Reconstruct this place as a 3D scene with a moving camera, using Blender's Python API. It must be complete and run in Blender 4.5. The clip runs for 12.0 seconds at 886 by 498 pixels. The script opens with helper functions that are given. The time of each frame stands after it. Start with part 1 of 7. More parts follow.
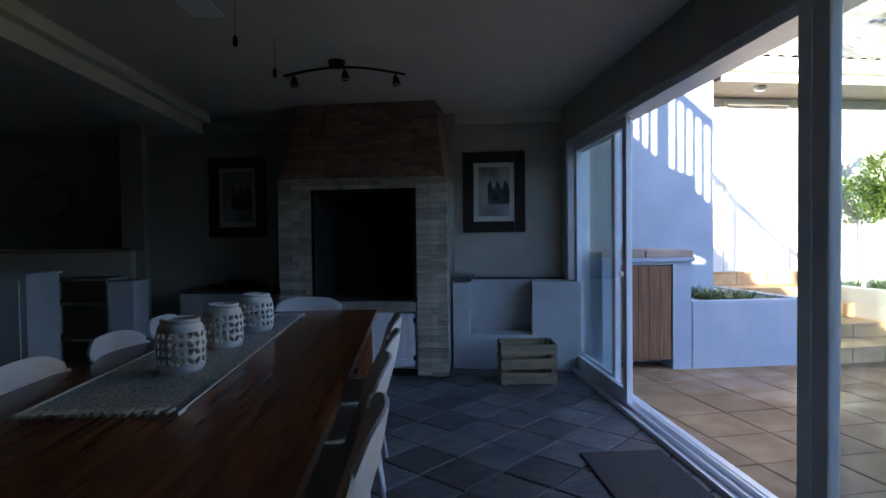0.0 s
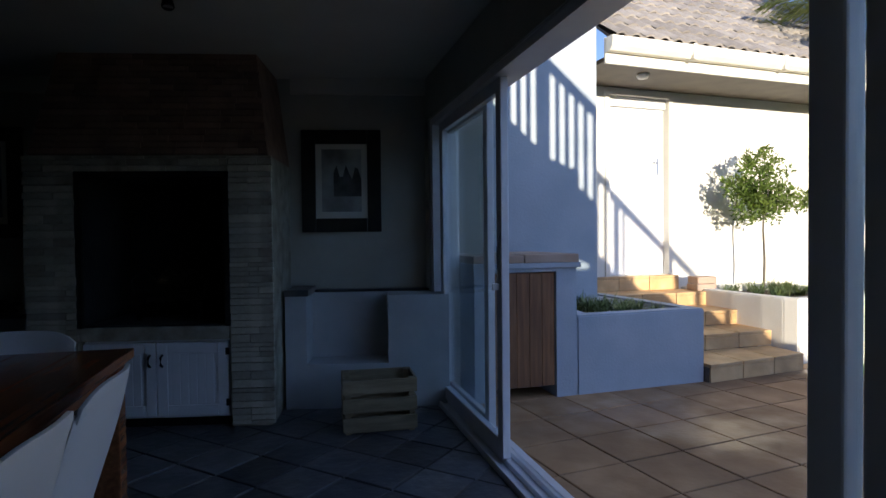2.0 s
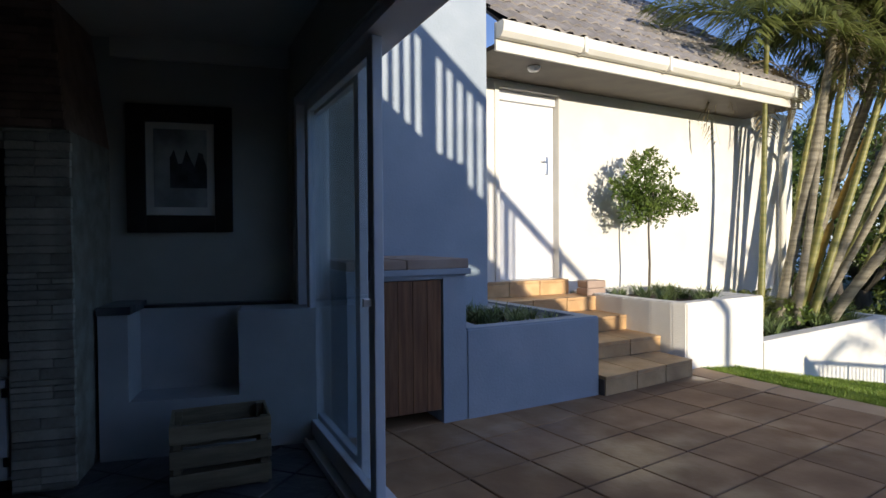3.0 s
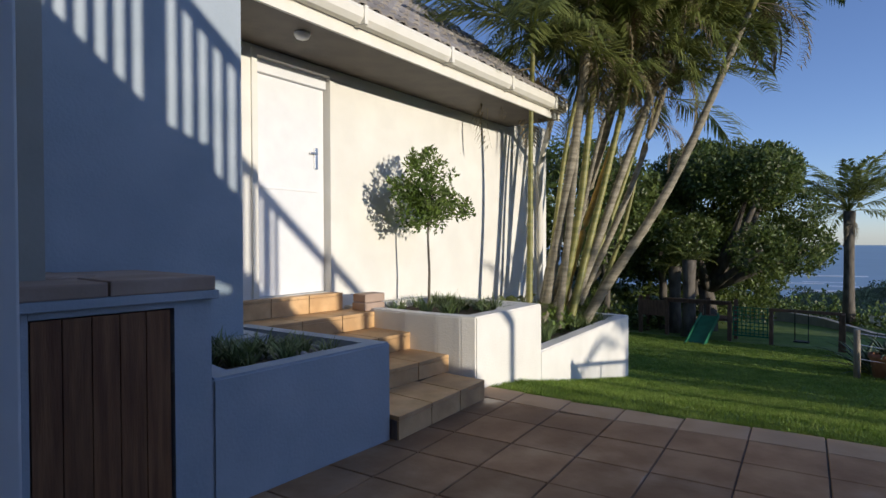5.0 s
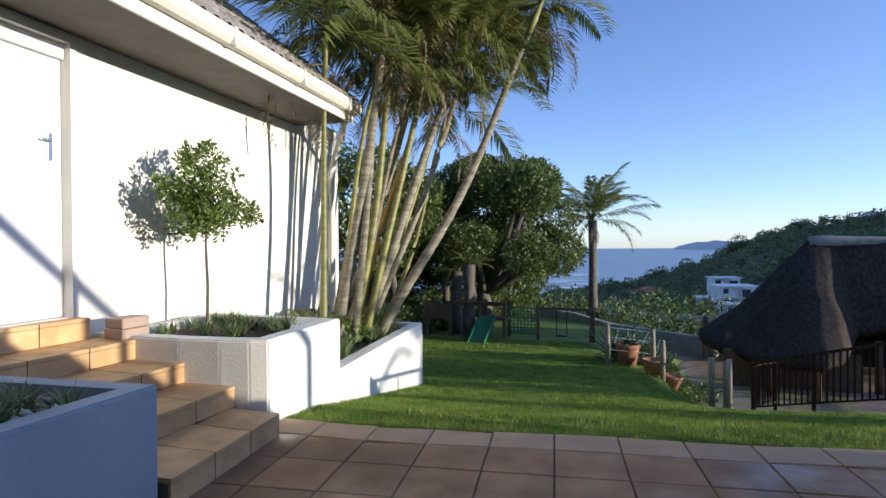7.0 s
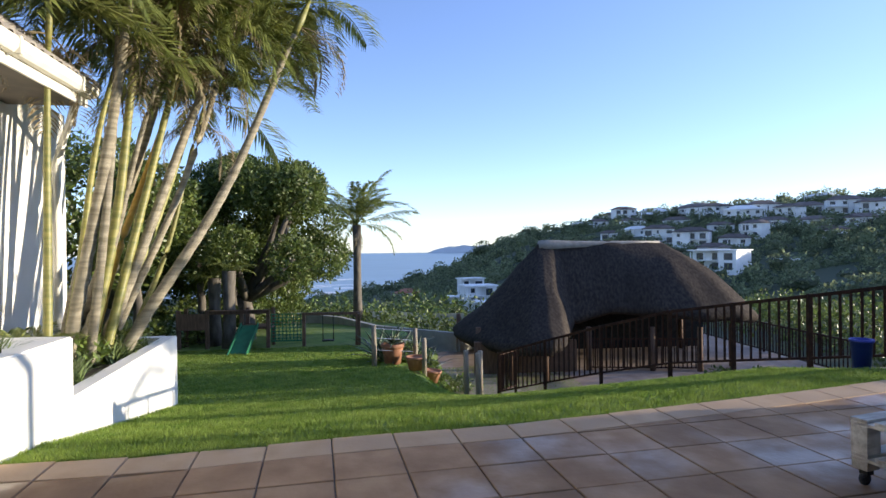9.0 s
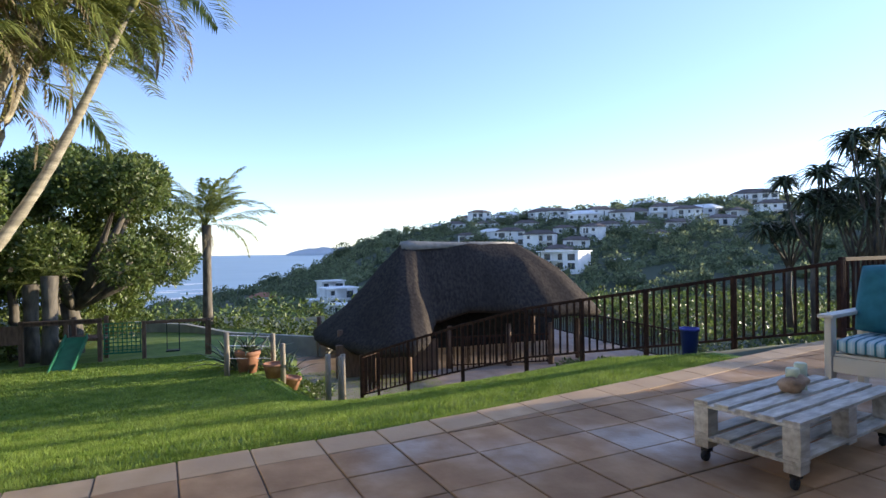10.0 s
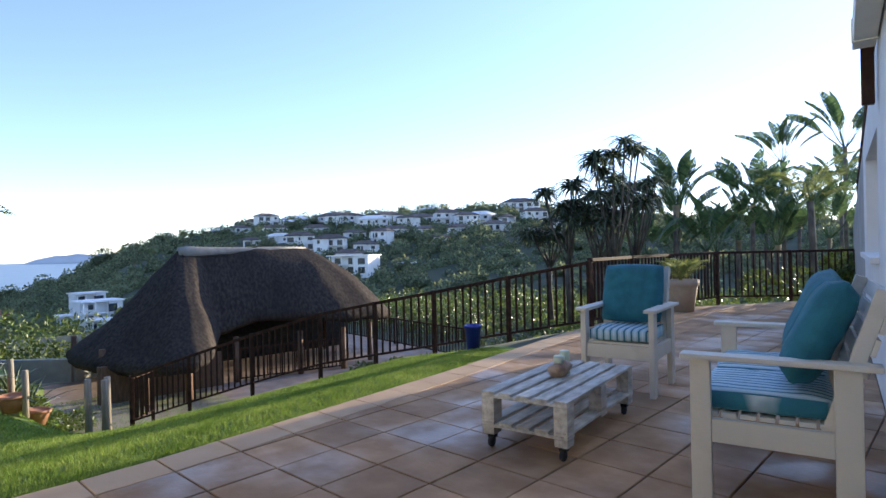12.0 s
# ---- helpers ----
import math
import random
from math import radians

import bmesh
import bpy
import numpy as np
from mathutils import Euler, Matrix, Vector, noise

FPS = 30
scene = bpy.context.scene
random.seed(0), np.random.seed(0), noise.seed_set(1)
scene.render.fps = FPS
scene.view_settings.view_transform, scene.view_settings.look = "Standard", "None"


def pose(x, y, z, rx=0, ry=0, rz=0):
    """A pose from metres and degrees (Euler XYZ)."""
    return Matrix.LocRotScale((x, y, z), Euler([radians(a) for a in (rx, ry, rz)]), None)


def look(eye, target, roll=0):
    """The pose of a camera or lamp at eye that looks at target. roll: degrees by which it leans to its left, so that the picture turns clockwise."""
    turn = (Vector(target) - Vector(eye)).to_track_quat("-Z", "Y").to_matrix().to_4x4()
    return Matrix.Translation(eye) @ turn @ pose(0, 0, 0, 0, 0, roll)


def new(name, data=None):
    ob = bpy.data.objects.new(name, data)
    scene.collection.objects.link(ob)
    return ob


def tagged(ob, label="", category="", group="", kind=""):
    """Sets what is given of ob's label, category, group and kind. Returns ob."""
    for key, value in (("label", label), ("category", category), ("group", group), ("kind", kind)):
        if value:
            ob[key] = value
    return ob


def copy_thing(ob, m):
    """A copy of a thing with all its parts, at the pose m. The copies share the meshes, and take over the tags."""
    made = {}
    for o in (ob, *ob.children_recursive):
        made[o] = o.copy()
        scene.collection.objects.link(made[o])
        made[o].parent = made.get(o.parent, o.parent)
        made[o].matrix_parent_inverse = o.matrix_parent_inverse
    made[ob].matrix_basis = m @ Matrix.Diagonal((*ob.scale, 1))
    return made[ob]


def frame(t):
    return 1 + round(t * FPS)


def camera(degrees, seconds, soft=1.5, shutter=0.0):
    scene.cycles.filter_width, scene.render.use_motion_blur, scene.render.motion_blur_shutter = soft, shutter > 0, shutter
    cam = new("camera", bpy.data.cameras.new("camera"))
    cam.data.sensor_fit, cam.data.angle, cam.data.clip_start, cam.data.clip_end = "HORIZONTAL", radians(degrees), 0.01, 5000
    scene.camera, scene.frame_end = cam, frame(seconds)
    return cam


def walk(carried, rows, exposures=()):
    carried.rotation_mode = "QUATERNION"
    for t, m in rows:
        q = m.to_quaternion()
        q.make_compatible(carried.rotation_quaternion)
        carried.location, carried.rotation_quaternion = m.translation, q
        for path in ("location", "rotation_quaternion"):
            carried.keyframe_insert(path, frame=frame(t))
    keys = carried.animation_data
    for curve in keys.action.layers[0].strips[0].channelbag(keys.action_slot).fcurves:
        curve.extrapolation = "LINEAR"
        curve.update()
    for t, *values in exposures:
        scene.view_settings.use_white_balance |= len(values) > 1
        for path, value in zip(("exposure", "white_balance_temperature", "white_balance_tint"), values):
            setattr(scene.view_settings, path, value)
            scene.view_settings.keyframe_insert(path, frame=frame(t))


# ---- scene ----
cam = camera(75.5, 12.0)
PATH = [
    (0, (0.541, 0.067, 1.242), (0.654, 2.063, 1.19), -0.7),
    (0.5, (0.645, 0.288, 1.233), (0.852, 2.277, 1.179), -0.7),
    (1, (0.726, 0.556, 1.23), (1.05, 2.529, 1.182), -0.6),
    (1.5, (0.842, 0.853, 1.223), (1.267, 2.807, 1.175), -0.6),
    (2, (0.977, 1.148, 1.218), (1.488, 3.081, 1.172), -0.6),
    (2.5, (1.102, 1.453, 1.223), (1.795, 3.328, 1.179), -0.5),
    (3, (1.264, 1.716, 1.218), (2.136, 3.516, 1.175), -0.4),
    (5, (1.753, 2.6, 1.228), (3.283, 3.888, 1.198), -0.2),
    (5.5, (1.857, 2.747, 1.233), (3.481, 3.915, 1.208), -0.3),
    (6, (1.931, 2.855, 1.251), (3.667, 3.848, 1.23), -0.4),
    (6.5, (1.993, 2.904, 1.26), (3.823, 3.709, 1.242), -0.4),
    (7, (2.073, 2.933, 1.267), (3.967, 3.574, 1.251), -0.4),
    (7.2, (2.1, 2.95, 1.259), (4.012, 3.537, 1.244), -0.5),
    (9, (2.099, 3.019, 1.247), (4.092, 2.855, 1.241), -0.7),
    (9.5, (2.194, 3.027, 1.214), (4.152, 2.618, 1.21), -0.8),
    (10, (2.276, 3.035, 1.218), (4.172, 2.397, 1.212), -0.8),
    (10.5, (2.293, 3.06, 1.225), (4.096, 2.194, 1.22), -0.8),
    (11, (2.306, 3.07, 1.224), (4.014, 2.029, 1.218), -0.9),
    (11.5, (2.309, 3.076, 1.226), (3.93, 1.905, 1.22), -1.1),
    (12, (2.301, 3.079, 1.227), (3.847, 1.81, 1.223), -1.3),
]
walk(cam, [(t, look(eye, target, roll)) for t, eye, target, roll in PATH],
     exposures=[(0.0, 2.1, 7300, 10), (1.0, 1.5, 7300, 10), (2.0, 0.65, 7300, 10), (3.0, 0.05, 7100, 10), (5.0, -0.38, 6800, 10), (6.0, 0.07, 6700, 10), (7.0, 0.22, 6700, 10), (9.0, 0.72, 7300, 10), (12.0, 1.10, 7700, 10)])

# ---- world and sun ----
SUN_TO = Vector((0.0, -1.0, 0.118)).normalized()
sun_el = math.asin(SUN_TO.z)
sun_az = math.atan2(SUN_TO.x, SUN_TO.y)
world = bpy.data.worlds.new("sky_world")
scene.world = world
world.use_nodes = True
wn = world.node_tree.nodes
sky = wn.new("ShaderNodeTexSky")
sky.sky_type = "NISHITA"
sky.sun_disc = False
sky.sun_elevation = radians(42)
sky.sun_rotation = sun_az
sky.air_density = 0.85
sky.dust_density = 0.25
sky.ozone_density = 3.8
wn["Background"].inputs[1].default_value = 0.15
tint = wn.new("ShaderNodeMix")
tint.data_type = "RGBA"
tint.blend_type = "MULTIPLY"
tint.inputs[0].default_value = 1.0
tint.inputs[7].default_value = (0.90, 0.97, 1.19, 1)
world.node_tree.links.new(sky.outputs[0], tint.inputs[6])
world.node_tree.links.new(tint.outputs[2], wn["Background"].inputs[0])
sun_data = bpy.data.lights.new("sun", "SUN")
sun_data.energy = 5.0
sun_data.angle = radians(0.3)
sun_data.color = (1.0, 0.93, 0.82)
sun = new("sun", sun_data)
sun.matrix_world = look(SUN_TO * 50, (0, 0, 0))


# ---- materials ----
def mat(name, c1, c2=None, rough=0.6, scale=8.0, detail=4.0, bump=0.0, bscale=None, metal=0.0, spec=0.5, rand=0.0,
        lo=0.35, hi=0.65, stretch=(1, 1, 1), c3=None, s3=1.2, w3=0.5):
    """Two colours mixed by noise at one scale, a third by noise at a larger one, fine relief, and a spread per object."""
    m = bpy.data.materials.new(name)
    m.use_nodes = True
    nt = m.node_tree
    b = nt.nodes["Principled BSDF"]
    b.inputs["Roughness"].default_value = rough
    b.inputs["Metallic"].default_value = metal
    b.inputs["Specular IOR Level"].default_value = spec
    tc = nt.nodes.new("ShaderNodeTexCoord")
    mp = nt.nodes.new("ShaderNodeMapping")
    mp.inputs["Scale"].default_value = stretch
    nt.links.new(tc.outputs["Object"], mp.inputs[0])
    n1 = nt.nodes.new("ShaderNodeTexNoise")
    n1.inputs["Scale"].default_value = scale
    n1.inputs["Detail"].default_value = detail
    nt.links.new(mp.outputs[0], n1.inputs[0])
    r = nt.nodes.new("ShaderNodeValToRGB")
    r.color_ramp.elements[0].position = lo
    r.color_ramp.elements[1].position = hi
    r.color_ramp.elements[0].color = (*c1, 1)
    r.color_ramp.elements[1].color = (*(c2 or c1), 1)
    nt.links.new(n1.outputs[0], r.inputs[0])
    col = r.outputs[0]
    if c3:
        n3 = nt.nodes.new("ShaderNodeTexNoise")
        n3.inputs["Scale"].default_value = s3
        n3.inputs["Detail"].default_value = 5
        nt.links.new(tc.outputs["Object"], n3.inputs[0])
        r3 = nt.nodes.new("ShaderNodeMapRange")
        r3.inputs[1].default_value, r3.inputs[2].default_value = 0.45, 0.7
        r3.inputs[4].default_value = w3
        nt.links.new(n3.outputs[0], r3.inputs[0])
        mx = nt.nodes.new("ShaderNodeMix")
        mx.data_type = "RGBA"
        nt.links.new(r3.outputs[0], mx.inputs[0])
        nt.links.new(col, mx.inputs[6])
        mx.inputs[7].default_value = (*c3, 1)
        col = mx.outputs[2]
    if rand:
        oi = nt.nodes.new("ShaderNodeObjectInfo")
        geo = nt.nodes.new("ShaderNodeNewGeometry")
        ad = nt.nodes.new("ShaderNodeMath")
        ad.operation = "ADD"
        nt.links.new(oi.outputs["Random"], ad.inputs[0])
        nt.links.new(geo.outputs["Random Per Island"], ad.inputs[1])
        fr = nt.nodes.new("ShaderNodeMath")
        fr.operation = "FRACT"
        nt.links.new(ad.outputs[0], fr.inputs[0])
        mr = nt.nodes.new("ShaderNodeMapRange")
        mr.inputs[3].default_value, mr.inputs[4].default_value = 1 - rand, 1 + rand
        nt.links.new(fr.outputs[0], mr.inputs[0])
        hs = nt.nodes.new("ShaderNodeHueSaturation")
        nt.links.new(mr.outputs[0], hs.inputs["Value"])
        nt.links.new(col, hs.inputs["Color"])
        col = hs.outputs[0]
    nt.links.new(col, b.inputs["Base Color"])
    if bump:
        n2 = nt.nodes.new("ShaderNodeTexNoise")
        n2.inputs["Scale"].default_value = bscale or scale * 4
        n2.inputs["Detail"].default_value = 6
        nt.links.new(mp.outputs[0], n2.inputs[0])
        bp = nt.nodes.new("ShaderNodeBump")
        bp.inputs["Strength"].default_value = bump
        bp.inputs["Distance"].default_value = 0.02
        nt.links.new(n2.outputs[0], bp.inputs["Height"])
        nt.links.new(bp.outputs[0], b.inputs["Normal"])
    return m


def leaf_mat(name, c1, c2, rough=0.5, rand=0.35, trans=0.25):
    m = mat(name, c1, c2, rough=rough, scale=3.0, rand=rand)
    nt = m.node_tree
    b = nt.nodes["Principled BSDF"]
    tr = nt.nodes.new("ShaderNodeBsdfTranslucent")
    src = b.inputs["Base Color"].links[0].from_socket
    nt.links.new(src, tr.inputs[0])
    ms = nt.nodes.new("ShaderNodeMixShader")
    ms.inputs[0].default_value = trans
    out = nt.nodes["Material Output"]
    nt.links.new(b.outputs[0], ms.inputs[1])
    nt.links.new(tr.outputs[0], ms.inputs[2])
    nt.links.new(ms.outputs[0], out.inputs[0])
    return m


def damp(m, lo, hi, scale):
    """Gloss that varies in large patches, as on stone that has dried unevenly."""
    nt = m.node_tree
    tc = nt.nodes.new("ShaderNodeTexCoord")
    n = nt.nodes.new("ShaderNodeTexNoise")
    n.inputs["Scale"].default_value = scale
    n.inputs["Detail"].default_value = 5
    nt.links.new(tc.outputs["Object"], n.inputs[0])
    r = nt.nodes.new("ShaderNodeMapRange")
    r.inputs[1].default_value, r.inputs[2].default_value = 0.50, 0.62
    r.inputs[3].default_value, r.inputs[4].default_value = hi, lo
    nt.links.new(n.outputs[0], r.inputs[0])
    nt.links.new(r.outputs[0], nt.nodes["Principled BSDF"].inputs["Roughness"])


def glass_mat(name, tint=(0.93, 0.97, 0.97)):
    m = bpy.data.materials.new(name)
    m.use_nodes = True
    nt = m.node_tree
    nt.nodes.remove(nt.nodes["Principled BSDF"])
    tr = nt.nodes.new("ShaderNodeBsdfTransparent")
    tr.inputs[0].default_value = (*tint, 1)
    gl = nt.nodes.new("ShaderNodeBsdfGlossy")
    gl.inputs["Roughness"].default_value = 0.01
    lw = nt.nodes.new("ShaderNodeLayerWeight")
    lw.inputs[0].default_value = 0.5
    pw = nt.nodes.new("ShaderNodeMath")
    pw.operation = "POWER"
    pw.inputs[1].default_value = 4.0
    nt.links.new(lw.outputs["Facing"], pw.inputs[0])
    fr = nt.nodes.new("ShaderNodeMapRange")
    fr.inputs[3].default_value, fr.inputs[4].default_value = 0.03, 0.55
    nt.links.new(pw.outputs[0], fr.inputs[0])
    ms = nt.nodes.new("ShaderNodeMixShader")
    nt.links.new(fr.outputs[0], ms.inputs[0])
    nt.links.new(tr.outputs[0], ms.inputs[1])
    nt.links.new(gl.outputs[0], ms.inputs[2])
    nt.links.new(ms.outputs[0], nt.nodes["Material Output"].inputs[0])
    return m


